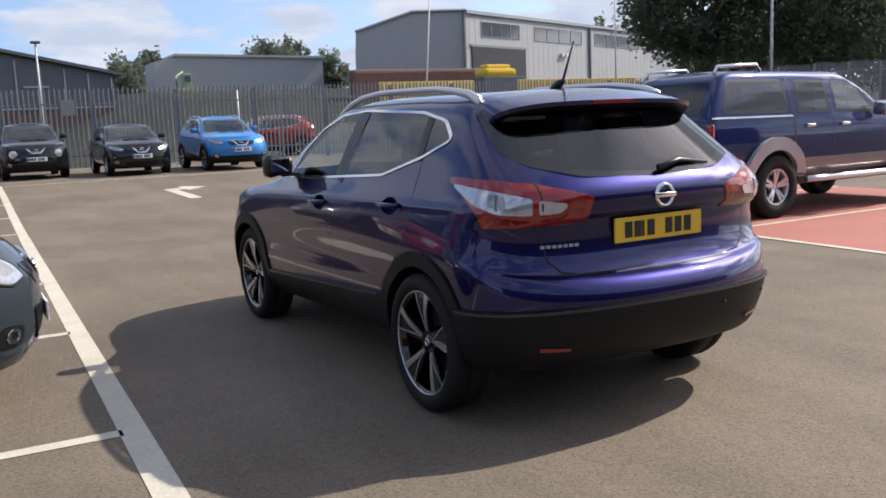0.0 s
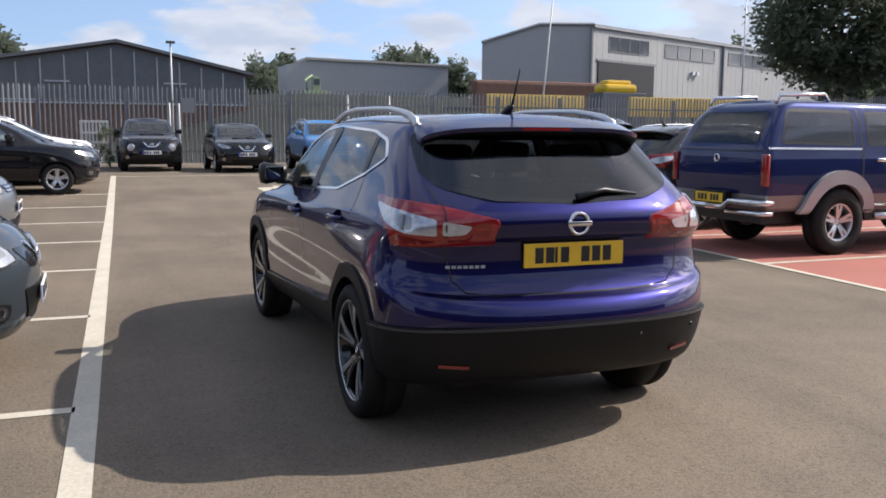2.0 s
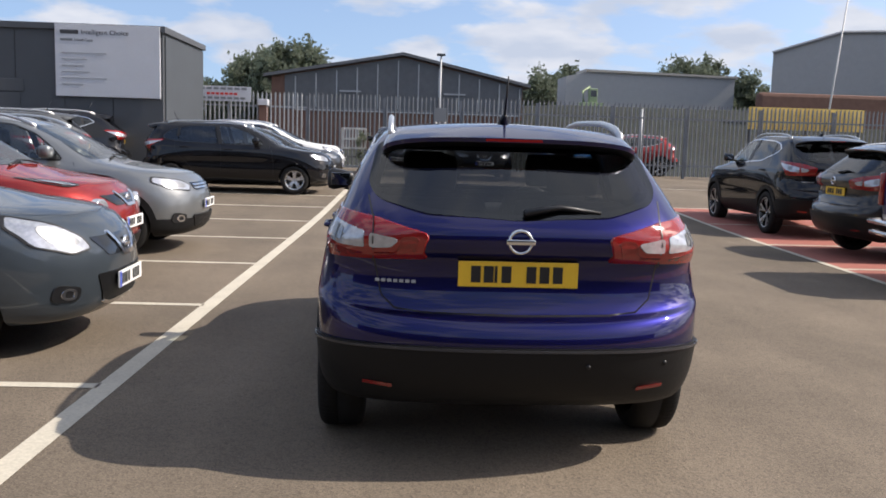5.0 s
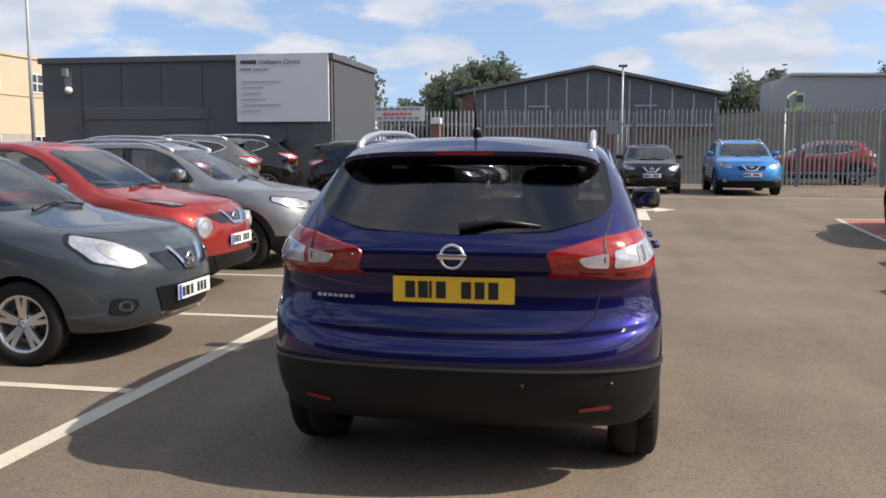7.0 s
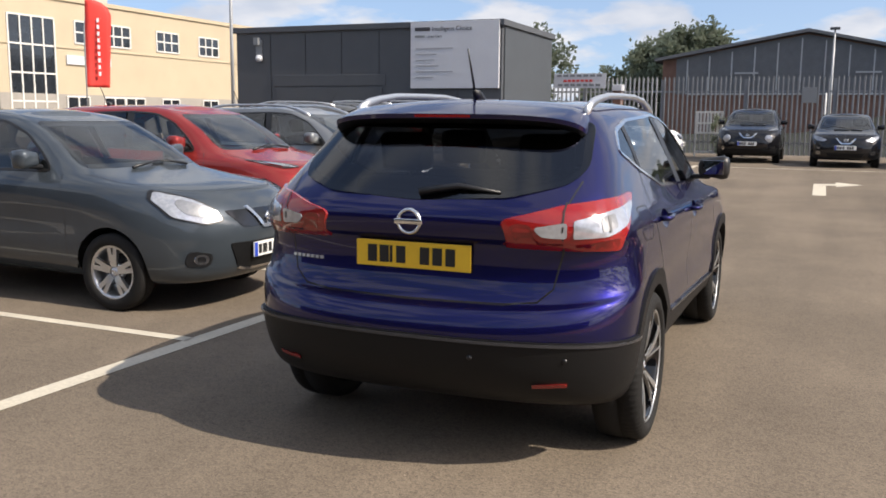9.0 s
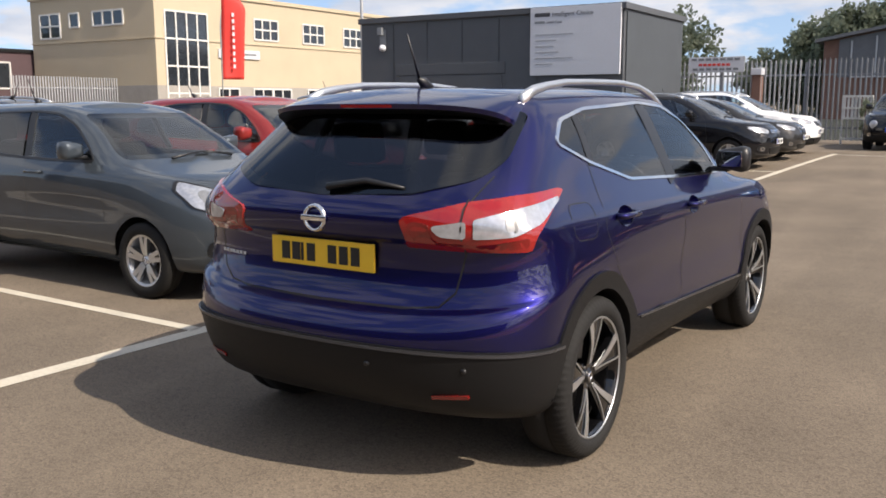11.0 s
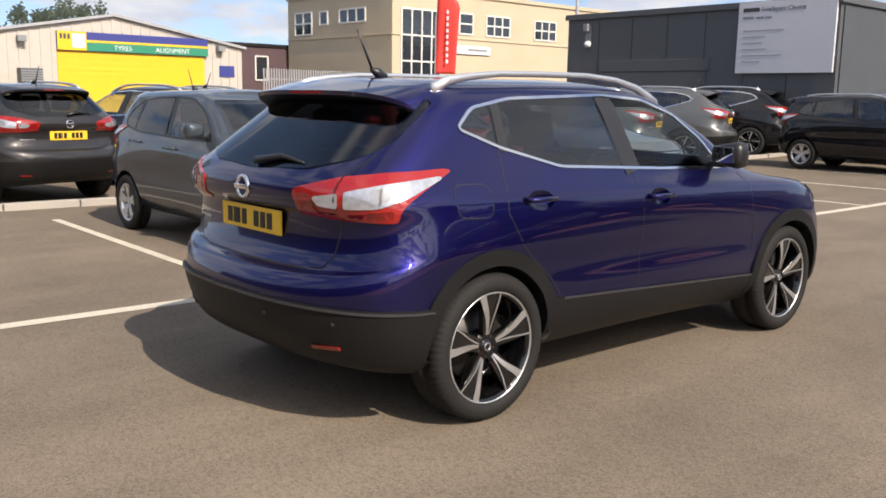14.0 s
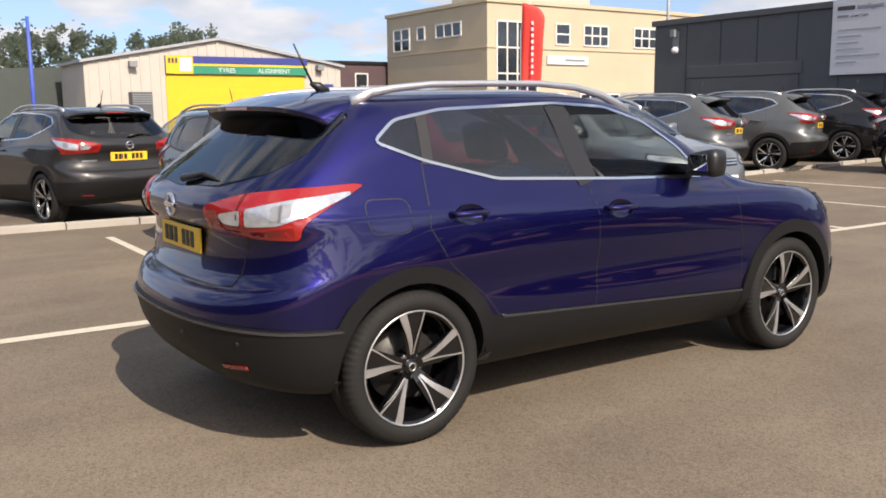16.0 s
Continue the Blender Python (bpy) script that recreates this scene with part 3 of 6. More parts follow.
def wheel(parent, x, y, shape, style, flip):
    """A tyre on an alloy rim; x is the tyre's middle. Alike wheels share their meshes."""
    key = (shape.tyre, shape.rim, shape.section, style, flip)
    if key in WHEELS:
        hub = copy_thing(WHEELS[key], Matrix.Translation((x, y, shape.tyre)))
        hub.parent = parent
        return hub
    r, w, rim = shape.tyre, shape.section, shape.rim
    hub = new("wheel")
    hub.parent = parent
    hub.location = (x, y, r)
    out = -1 if flip else 1
    h = w / 2
    bm = bmesh.new()
    teeth = 216 if style == "cut" else 44
    rings = lathe(bm, [(rim, out * h * 0.80), (rim + 0.012, out * h * 0.97), (rim + (r - rim) * 0.45, out * h), (r - 0.022, out * h * 0.93), (r - 0.006, out * h * 0.80), (r, out * h * 0.6), (r, out * h * 0.22), (r - 0.007, out * h * 0.20), (r - 0.007, out * h * 0.12), (r, out * h * 0.10),
               (r, -out * h * 0.6), (r - 0.01, -out * h * 0.85), (r - 0.05, -out * h), (rim, -out * h * 0.85)], teeth, close=True)
    if teeth > 44:
        for ring in (rings[3], rings[4], rings[5]):
            for k, v in enumerate(ring):
                if k % 3 == 0:
                    s = 1 - 0.0045 / math.hypot(v.co.y, v.co.z)
                    v.co.y, v.co.z = v.co.y * s, v.co.z * s
    part("tyre", bm, M_RUBBER, hub)
    bm = bmesh.new()
    lathe(bm, [(rim + 0.002, out * h * 0.84), (rim - 0.010, out * h * 0.84), (rim - 0.020, out * h * 0.70), (rim - 0.028, 0), (rim - 0.028, -out * h * 0.8), (0.06, -out * h * 0.5)], 44)
    part("rim", bm, M_GLOSSBLACK if style == "cut" else M_SATIN, hub)
    if style == "cut":
        bm = bmesh.new()
        lathe(bm, [(rim + 0.003, out * h * 0.845), (rim + 0.002, out * h * 0.875), (rim - 0.004, out * h * 0.875), (rim - 0.006, out * h * 0.84)], 44)
        part("rim_edge", bm, M_SATIN, hub, "bright machined rim edge")

    def spoke(a, r0, r1, w0, w1, x0, x1, thick, bend=0.0, power=1.0):
        b = bmesh.new()
        rows = []
        for i in range(6):
            t = i / 5
            rr, ww, xx = r0 + (r1 - r0) * t, w0 + (w1 - w0) * t**power, x0 + (x1 - x0) * (1 - (1 - t) ** 2)
            off = bend * smoothed(t)
            ring = []
            for sx, sw in ((0, -1), (0, 1), (-1, 1), (-1, -1)):
                ang = a + off
                ring.append(b.verts.new((out * (xx + sx * thick), rr * math.cos(ang) - sw * ww / 2 * math.sin(ang), rr * math.sin(ang) + sw * ww / 2 * math.cos(ang))))
            rows.append(ring)
        for p, q in zip(rows, rows[1:]):
            for k in range(4):
                b.faces.new((p[k], p[(k + 1) % 4], q[(k + 1) % 4], q[k]))
        b.faces.new(rows[0]), b.faces.new(rows[-1])
        bmesh.ops.recalc_face_normals(b, faces=b.faces)
        return b

    for i in range(5):
        a = 2 * math.pi * i / 5 + 0.3
        if style == "cut":
            part("spoke", spoke(a + 0.02, 0.03, rim - 0.010, 0.045, 0.120, h * 0.50, h * 0.78, 0.03, 0.03), M_GLOSSBLACK, hub, "gloss black spoke", False)
            part("spoke_face", spoke(a + 0.13, 0.058, rim - 0.002, 0.011, 0.038, h * 0.60, h * 0.85, 0.004, 0.13, 0.8), M_SATIN, hub, "wide machined spoke face", False)
            part("spoke_face", spoke(a - 0.06, 0.058, rim - 0.002, 0.006, 0.0075, h * 0.60, h * 0.85, 0.003, -0.12), M_SATIN, hub, "narrow machined spoke face", False)
        else:
            part("spoke", spoke(a - 0.16, 0.04, rim - 0.008, 0.040, 0.034, h * 0.6, h * 0.78, 0.03, 0.0), M_SATIN, hub, "", False)
            part("spoke", spoke(a + 0.16, 0.04, rim - 0.008, 0.040, 0.034, h * 0.6, h * 0.78, 0.03, 0.0), M_SATIN, hub, "", False)
    bm = bmesh.new()
    lathe(bm, [(0.0005, out * h * 0.60), (0.026, out * h * 0.60), (0.029, out * h * 0.57), (0.034, out * h * 0.50), (0.060, out * h * 0.46), (0.070, out * h * 0.38), (0.070, 0)], 24)
    part("hub_cap", bm, M_GLOSSBLACK if style == "cut" else M_SATIN, hub)
    bm = bmesh.new()
    lathe(bm, [(0.013, out * h * 0.60), (0.014, out * (h * 0.60 + 0.003)), (0.019, out * (h * 0.60 + 0.003)), (0.020, out * h * 0.60)], 18)
    part("cap_ring", bm, M_CHROME, hub, "small chrome ring")
    for i in range(5):
        a = 2 * math.pi * (i + 0.5) / 5 + 0.3
        bm = bmesh.new()
        lathe(bm, [(0.0005, out * h * 0.52), (0.008, out * h * 0.515), (0.0095, out * h * 0.40)], 8)
        nut = part("wheel_nut", bm, M_DISC, hub)
        nut.location = (0, 0.050 * math.cos(a), 0.050 * math.sin(a))
    bm = bmesh.new()
    lathe(bm, [(0.02, -out * h * 0.2), (rim * 0.66, -out * h * 0.2), (rim * 0.66, -out * h * 0.32), (0.02, -out * h * 0.32)], 28)
    part("brake_disc", bm, M_DISC, hub, "dull steel brake disc")
    WHEELS[key] = hub
    return hub


def number_plate(parent, place, way, yellow, tilt=0.0):
    """A plate with bars for its characters; way: 1 looks to the rear, -1 to the front."""
    bm = bmesh.new()
    box(bm, (-0.26, -0.006, -0.0555), (0.26, 0.006, 0.0555), None, 0.003)
    ob = part("number_plate", bm, M_YPLATE if yellow else M_WPLATE, parent, "yellow number plate" if yellow else "white number plate", False)
    ob.matrix_local = Matrix.Translation(place) @ pose(0, 0, 0, tilt, 0, 0 if way > 0 else 180)
    for x0 in (-0.205, -0.150, -0.103, -0.073, 0.035, 0.092, 0.150):
        bm = bmesh.new()
        w = 0.012 if x0 == -0.103 else 0.042
        box(bm, (x0, -0.0085, -0.036), (x0 + w, -0.0055, 0.036))
        part("bar", bm, M_INK, ob, "", False)
    if not yellow:
        bm = bmesh.new()
        box(bm, (-0.257, -0.0075, -0.053), (-0.215, -0.0055, 0.053))
        part("band", bm, M_EUBLUE, ob, "blue band", False)
    return ob


def cabin(parent, shape, dark=M_SEAT, drive=0.36):
    """Floor, seats, dashboard and steering wheel."""
    z, y = shape.sz, shape.y
    bm = bmesh.new()
    box(bm, (-0.74 * shape.sx, y(-0.35), 0.30), (0.74 * shape.sx, y(2.25), 0.44))
    box(bm, (-0.70 * shape.sx, y(-0.55), 0.44), (0.70 * shape.sx, y(0.0), 0.84 * z))
    part("cabin_floor", bm, dark, parent, "", False)
    for x in (-0.36, 0.36):
        for yy, wdt in ((0.95, 0.25), (0.18, 0.29)):
            bm = bmesh.new()
            box(bm, (x - wdt, y(yy), 0.44), (x + wdt, y(yy) + 0.50, 0.66 * z), None, 0.05)
            box(bm, (x - wdt, -0.07, 0), (x + wdt, 0.07, 0.60 * z), Matrix.Translation((0, y(yy), 0.58 * z)) @ pose(0, 0, 0, 14), 0.05)
            box(bm, (x - 0.13, -0.05, 0), (x + 0.13, 0.05, 0.19), Matrix.Translation((0, y(yy) - 0.17, 1.20 * z)) @ pose(0, 0, 0, 10), 0.04)
            part("seat", bm, dark, parent, "dark upholstered seat with headrest", True)
    bm = bmesh.new()
    box(bm, (-0.72 * shape.sx, y(1.62), 0.70 * z), (0.72 * shape.sx, y(2.20), 1.0 * z), None, 0.06)
    part("dashboard", bm, dark, parent, "", True)
    bm = bmesh.new()
    ring = [(0.185 * math.cos(2 * math.pi * i / 28), 0, 0.185 * math.sin(2 * math.pi * i / 28)) for i in range(29)]
    tube(bm, ring, 0.016, 8)
    box(bm, (-0.17, -0.012, -0.02), (0.17, 0.012, 0.02))
    box(bm, (-0.05, -0.03, -0.06), (0.05, 0.02, 0.05), None, 0.015)
    ob = part("steering_wheel", bm, M_TRIM, parent)
    ob.matrix_local = pose(drive, y(1.50), 0.98 * z, 25)


def mirror_pair(parent, shape, paint_mat):
    z = shape.sz
    for s in (1, -1):
        bm = bmesh.new()
        box(bm, (-0.092, -0.06, -0.076), (0.095, 0.07, 0.074), None, 0.045)
        for v in bm.verts:
            if v.co.x < 0:
                v.co.z *= 0.75
            v.co.y += abs(v.co.x) * -0.25
            v.co.x *= s
        if s < 0:
            bmesh.ops.reverse_faces(bm, faces=bm.faces)
        ob = part("door_mirror", bm, paint_mat, parent)
        ob.location = (s * 0.915 * shape.sx, shape.y(1.84), 1.162 * z)
        bm = bmesh.new()
        box(bm, (-0.062, -0.004, -0.042), (0.068, 0.002, 0.046), None, 0.002)
        for v in bm.verts:
            v.co.x *= s
        if s < 0:
            bmesh.ops.reverse_faces(bm, faces=bm.faces)
        g = part("mirror_glass", bm, M_MIRROR, ob, "silvered mirror glass")
        g.location = (0, -0.078, 0)
        g.rotation_euler = (0.17, 0, s * -0.18)
        bm = bmesh.new()
        box(bm, (-0.13, -0.03, -0.075), (-0.02, 0.03, -0.045), None, 0.01)
        for v in bm.verts:
            v.co.x *= s
        if s < 0:
            bmesh.ops.reverse_faces(bm, faces=bm.faces)
        part("mirror_foot", bm, M_TRIM, ob)


def car(name, label, shape, paint_mat, m, fine=False, wheels="cut", chrome=True, plate_front=True, clad=True, lamps="angled", group="", roof_mat=None, nose="v", tint=None):
    """A whole car: shell, glass, lamps, wheels, cabin and trim."""
    ob = thing(name, label, "car", m, group)
    S, z, y = shape, shape.sz, shape.y
    bm = loft(S.lines, (3, 5, 6, 8), 16 if fine else 9, 60 if fine else 28, 4 if fine else 2, 0.035 * z)
    bm.verts.index_update()
    bm.faces.index_update()
    tree = BVHTree.FromBMesh(bm)
    corners = surface_normals(bm, 4 if fine else 2)
    dark_glass = tint or G_TINT
    # openings
    dlo = S.dlo()
    holes = rounded(dlo, 0.035 if S.kick else 0.06, 3)
    arch_r = S.tyre + 0.040
    for half, view in ((1, SIDE), (-1, View((0, 0, 0), (0, 1, 0), (1, 0, 0)))):
        cut(bm, view, holes, half)
        for cy in (0.0, S.base):
            cut(bm, view, [(cy + arch_r, 0.0)] + arc(cy, S.tyre + 0.005, arch_r, 0, 180, 14) + [(cy - arch_r, 0.0)], half, 0.02)
    screen = rounded(S.q((-0.70, 1.085), (0.70, 1.085), (0.585, 1.455), (-0.585, 1.455)), 0.05, 3)
    rear = rounded(S.q((-0.662, 1.258), (-0.612, 1.196), (-0.40, 1.145), (0, 1.124), (0.40, 1.145), (0.612, 1.196), (0.662, 1.258), (0.622, 1.445), (-0.622, 1.445)), 0.04, 3)
    cut(bm, REAR, rear)
    cut(bm, FRONT, screen)
    # glass
    part("windscreen", patch(tree, FRONT, screen, 0.002, 0.07, 0.004, True), G_CLEAR, ob, "laminated windscreen")
    part("rear_window", patch(tree, REAR, rear, 0.003, 0.05, 0.004, True), dark_glass, ob, "dark tinted rear window")
    part("rear_window_edge", strip(tree, REAR, rear, 0.055, -0.006, True, 0.05, 0), M_TRIM, ob)
    part("windscreen_edge", strip(tree, FRONT, screen, 0.07, -0.004, True, 0.06, 0), M_TRIM, ob)
    b_pillar, c_pillar = y(1.005), y(0.14)
    top = z * 1.6

    def clip(a, b):
        """The part of the side glass between two upright lines, leaning forward."""
        t = bmesh.new()
        t.faces.new([t.verts.new((p, q, 0)) for p, q in holes])
        for at, keep in ((a, 1), (b, -1)):
            if at is not None:
                bmesh.ops.bisect_plane(t, geom=t.verts[:] + t.edges[:] + t.faces[:], plane_co=(at, 1.25 * z, 0), plane_no=(keep, keep * (0.0 if abs(at - c_pillar) < 0.06 else 0.22), 0), clear_inner=True)
        f = max(t.faces, key=lambda f: f.calc_area())
        out = [(v.co.x, v.co.y) for v in f.verts]
        t.free()
        return out

    panes = [("front_window", clip(b_pillar + 0.05, None), G_SIDE if fine else (tint or G_CLEAR)), ("back_window", clip(c_pillar + 0.03, b_pillar - 0.05), tint or G_FLANK), ("quarter_window", clip(None, c_pillar + 0.01), tint or G_FLANK)]
    for nm, poly, g in panes:
        pair(nm, patch(tree, SIDE, poly, 0.001, 0.07, 0.004, True), g, ob)
    pair("b_pillar", strip(tree, SIDE, [(b_pillar + 0.055, 1.09 * z), (b_pillar - 0.035, 1.475 * z)], 0.135 if S.kick else 0.085, 0.003, False, 0.05, 0.02), M_TRIM, ob)
    pair("c_pillar_trim", strip(tree, SIDE, [(c_pillar + 0.005, 1.215 * z), (c_pillar + 0.035, 1.435 * z)], 0.055, 0.003, False, 0.05, 0.02), M_TRIM, ob)
    pair("window_surround", strip(tree, SIDE, holes, 0.013 if fine else 0.017, 0.005, True, 0.05, 0.012), M_CHROME if chrome else M_TRIM, ob, "bright metal window surround" if chrome else "black window surround")
    # plastic below
    if clad:
        low = []
        for half, view in ((1, SIDE), (-1, View((0, 0, 0), (0, 1, 0), (1, 0, 0)))):
            cut(bm, view, S.p((0.30, 0.10), (2.30, 0.10), (2.30, 0.425), (0.30, 0.525)), half, -0.9, False)
        low = [f for f in bm.faces if 0.2 < f.calc_center_median().y < S.base - 0.2 and f.calc_center_median().z < z * (0.528 - 0.05 * (f.calc_center_median().y / S.base * 2.646 - 0.3))]
        for half in (1, -1):
            part("sill_cladding", lift(bm, [f for f in low if f.calc_center_median().x * half > 0], 0.008), M_PLASTIC, ob)
            low = [f for f in low if f.is_valid]
        for yy, zz, nm in ((-0.37, 0.575, "rear_bumper_cladding"), (2.646 + 0.36, 0.42, "front_bumper_cladding")):
            fs = [f for f in bm.faces if (f.calc_center_median().y < y(yy) if yy < 0 else f.calc_center_median().y > y(yy))]
            geom = list({v for f in fs for v in f.verts} | {e for f in fs for e in f.edges} | set(fs))
            bmesh.ops.bisect_plane(bm, geom=geom, plane_co=(0, y(yy), zz * z), plane_no=(0, 0.05 if yy < 0 else 0.0, 1))
            fs = [f for f in bm.faces if (f.calc_center_median().y < y(yy) + 0.02 if yy < 0 else f.calc_center_median().y > y(yy)) and f.calc_center_median().z + (0.05 * (f.calc_center_median().y - y(yy)) if yy < 0 else 0.0) < zz * z]
            part(nm, lift(bm, fs, 0.012), M_PLASTIC, ob)
            if yy < 0 and fine:
                slope = [(x * 0.02, 0) for x in range(-42, 43)]
                lip = []
                for x, _ in slope:
                    h = tree.ray_cast(Vector((x, -5, 0.55)), Vector((0, 1, 0)))[0]
                    lip.append((x, zz - 0.05 * ((h.y if h else -0.45) - y(yy)) - 0.012))
                part("bumper_ledge", strip(tree, REAR, lip, 0.011, 0.020, False, 0.05, 0.03), M_LEDGE, ob, "satin ledge along the bumper cladding, paled as a highlight")
                pair("bumper_ledge", strip(tree, SIDE, [(-0.58, zz - 0.05 * -0.21 - 0.012), (-0.36, zz - 0.0125)], 0.011, 0.0195, False, 0.04, 0.03), M_LEDGE, ob, "satin ledge along the bumper cladding, paled as a highlight")
        for cy in (0.0, S.base):
            pair("arch_cladding", strip(tree, SIDE, arc(cy, S.tyre + 0.005, arch_r + 0.028, -14 if cy == 0 else -10, 192, 26), 0.072, 0.012, False, 0.05, 0.05), M_PLASTIC, ob)
    if fine:
        pair("sill_ledge", strip(tree, SIDE, S.p((0.47, 0.512), (2.20, 0.424)), 0.012, 0.013, False, 0.06, 0.012), M_LEDGE, ob, "satin ledge along the sill, paled as a highlight")
        for a, zz in ((0.20, 1.00), (1.12, 0.965)):
            cup = [(a + 0.105 + 0.088 * math.cos(t * math.pi / 10), zz - 0.008 + 0.046 * math.sin(t * math.pi / 10)) for t in range(20)]
            for half, view in ((1, SIDE), (-1, View((0, 0, 0), (0, 1, 0), (1, 0, 0)))):
                cut(bm, view, cup, half)
            bowl = patch(tree, SIDE, cup, 0.0, 0.014, 0)
            for v in bowl.verts:
                r = ((v.co.y - a - 0.105) / 0.088) ** 2 + ((v.co.z - zz + 0.008) / 0.046) ** 2
                v.co.x -= 0.026 * max(0.0, 1 - r) ** 0.7
            pair("handle_recess", bowl, paint_mat, ob)
    shade_like(part("body", bm, paint_mat, ob), tree, corners)
    # wheel housings and floor
    bm = bmesh.new()
    box(bm, (-0.66 * S.sx, -0.42, 0.29), (0.66 * S.sx, S.base + 0.45, 0.40))
    part("underbody", bm, M_TRIM, ob, "", False)
    for cy in (0.0, S.base):
        bm = bmesh.new()
        prof = arc(cy, S.tyre + 0.005, arch_r + 0.01, 0, 180, 14)
        a = [bm.verts.new((0.86 * S.sx, p, q)) for p, q in prof]
        b = [bm.verts.new((0.52 * S.sx, p, q)) for p, q in prof]
        for i in range(len(a) - 1):
            bm.faces.new((a[i], a[i + 1], b[i + 1], b[i]))
        bm.faces.new(b)
        pair("arch_liner", bm, M_TRIM, ob, "", False)
    for cy in (0.0, S.base):
        for s in (1, -1):
            wheel(ob, s * S.track, cy, S, wheels, s < 0)
    cabin(ob, S)
    mirror_pair(ob, S, M_TRIM if fine else paint_mat)
    # seams
    gaps = [S.p((0.115, 1.225), (0.10, 1.05), (0.09, 0.95), (0.19, 0.78), (0.38, 0.62), (0.455, 0.52), (0.46, 0.36)), S.p((1.045, 1.09), (1.075, 0.95), (1.08, 0.80), (1.06, 0.42), (1.055, 0.32)), S.p((2.10, 1.05), (2.15, 0.96), (2.19, 0.70), (2.19, 0.42))]
    for g in gaps:
        pair("door_gap", strip(tree, SIDE, g, 0.0055, 0.0008, False, 0.04, 0), M_TRIM, ob)
    part("tailgate_gap", strip(tree, REAR, S.q((-0.655, 1.21), (-0.63, 1.12), (-0.62, 0.93), (-0.59, 0.79), (-0.53, 0.735), (-0.40, 0.722), (0, 0.717), (0.40, 0.722), (0.53, 0.735), (0.59, 0.79), (0.62, 0.93), (0.63, 1.12), (0.655, 1.21)), 0.007, 0.0008, False, 0.02, 0), M_TRIM, ob)
    for a, zz in ((0.20, 1.00), (1.12, 0.965)):
        bm = bmesh.new()
        tube(bm, [(0, 0, 0), (0.035, 0.02, 0), (0.038, 0.10, 0.0), (0.038, 0.17, 0), (0, 0.20, 0)], 0.013, 8)
        place, _, _, _ = tree.ray_cast(Vector((5, y(a), zz * z)), Vector((-1, 0, 0)))
        for v in bm.verts:
            v.co = v.co + place
        pair("door_handle", bm, paint_mat, ob)
    bonnet = [(a * S.sx, y(b)) for a, b in ((0.74, 2.30), (0.735, 2.62), (0.70, 2.90), (0.60, 3.12), (0.40, 3.25), (0.0, 3.31))]
    part("bonnet_gap", strip(tree, ABOVE, bonnet + [(-a, b) for a, b in bonnet[-2::-1]], 0.007, 0.001, False, 0.04, 0), M_TRIM, ob)
    for a in (0.30, -0.42):
        bm = bmesh.new()
        foot_, tip_ = tree.ray_cast(Vector((a * S.sx, S.base + 6, 1.085 * z)), Vector((0, -1, 0)))[0], tree.ray_cast(Vector(((a - 0.50 if a > 0 else a + 0.36) * S.sx, S.base + 6, 1.115 * z)), Vector((0, -1, 0)))[0]
        tube(bm, [foot_ + Vector((0, 0.03, 0.0)), foot_.lerp(tip_, 0.5) + Vector((0, 0.025, 0.014)), tip_ + Vector((0, 0.012, 0.010))], [0.013, 0.010, 0.006], 6)
        part("wiper_arm", bm, M_TRIM, ob)
    # rear lamps
    if lamps == "angled":
        k = 0.7071
        def lens(*pts):
            return [((0.62 * S.sx + y(-0.62) + a * S.sx) * k, c * z) for a, c in pts]

        outer = lens((-0.345, 1.050), (-0.325, 1.068), (-0.02, 1.120), (0.25, 1.141), (0.555, 1.152), (0.595, 1.142), (0.455, 1.068), (0.365, 1.018), (0.325, 0.985), (0.318, 0.942), (0.0, 0.945), (-0.28, 0.952), (-0.30, 0.965))
        wide = lens((0.0, 0.996), (0.0, 1.064), (0.25, 1.097), (0.53, 1.121), (0.54, 1.108), (0.37, 1.040), (0.20, 1.004))
        small = lens((-0.195, 1.030), (-0.185, 1.040), (-0.035, 1.058), (-0.035, 0.998), (-0.155, 1.004))
        dim = lens((-0.305, 1.040), (-0.28, 1.052), (-0.215, 1.048), (-0.185, 0.985), (-0.04, 0.982), (-0.04, 0.964), (-0.26, 0.970))
        low = lens((0.02, 0.958), (0.02, 0.978), (0.20, 0.988), (0.29, 0.995), (0.29, 0.958))
        bulb = lens((0.16, 1.020), (0.16, 1.072), (0.27, 1.086), (0.27, 1.034))
        bar = lens((0.205, 1.018), (0.205, 1.078), (0.222, 1.080), (0.222, 1.020))
        pr = pair("tail_lamp", patch(tree, REAR_CORNER, rounded(outer, 0.02, 2), 0.008, 0.04, 0.02), M_LAMPRED, ob, "red and clear angled tail lamp")
        for nm, poly, mm, off, lab in (("clear_lens", wide, M_LAMPCLEAR, 0.0105, "clear lens"), ("clear_lens", small, M_LAMPCLEAR, 0.0130, "clear lens"), ("dark_lens", dim, M_LAMPDARK, 0.0095, "dark red lens"), ("dark_lens", low, M_LAMPDARK, 0.0100, "dark red lens"), ("indicator_bowl", bulb, M_LAMPGREY, 0.0125, "grey indicator bowl"), ("indicator_bar", bar, M_LAMPBAR, 0.0135, "")):
            c = patch(tree, REAR_CORNER, rounded(poly, 0.012, 2), off, 0.03, 0.003)
            c2 = mirrored(c)
            part(nm, c, mm, pr[0], lab)
            part(nm, c2, mm, pr[1], lab)
        seam = strip(tree, REAR, S.q((0.625, 0.935), (0.625, 1.128)), 0.006, 0.0112, False, 0.03, 0)
        s2 = mirrored(seam)
        part("lens_seam", seam, M_TRIM, pr[0])
        part("lens_seam", s2, M_TRIM, pr[1])
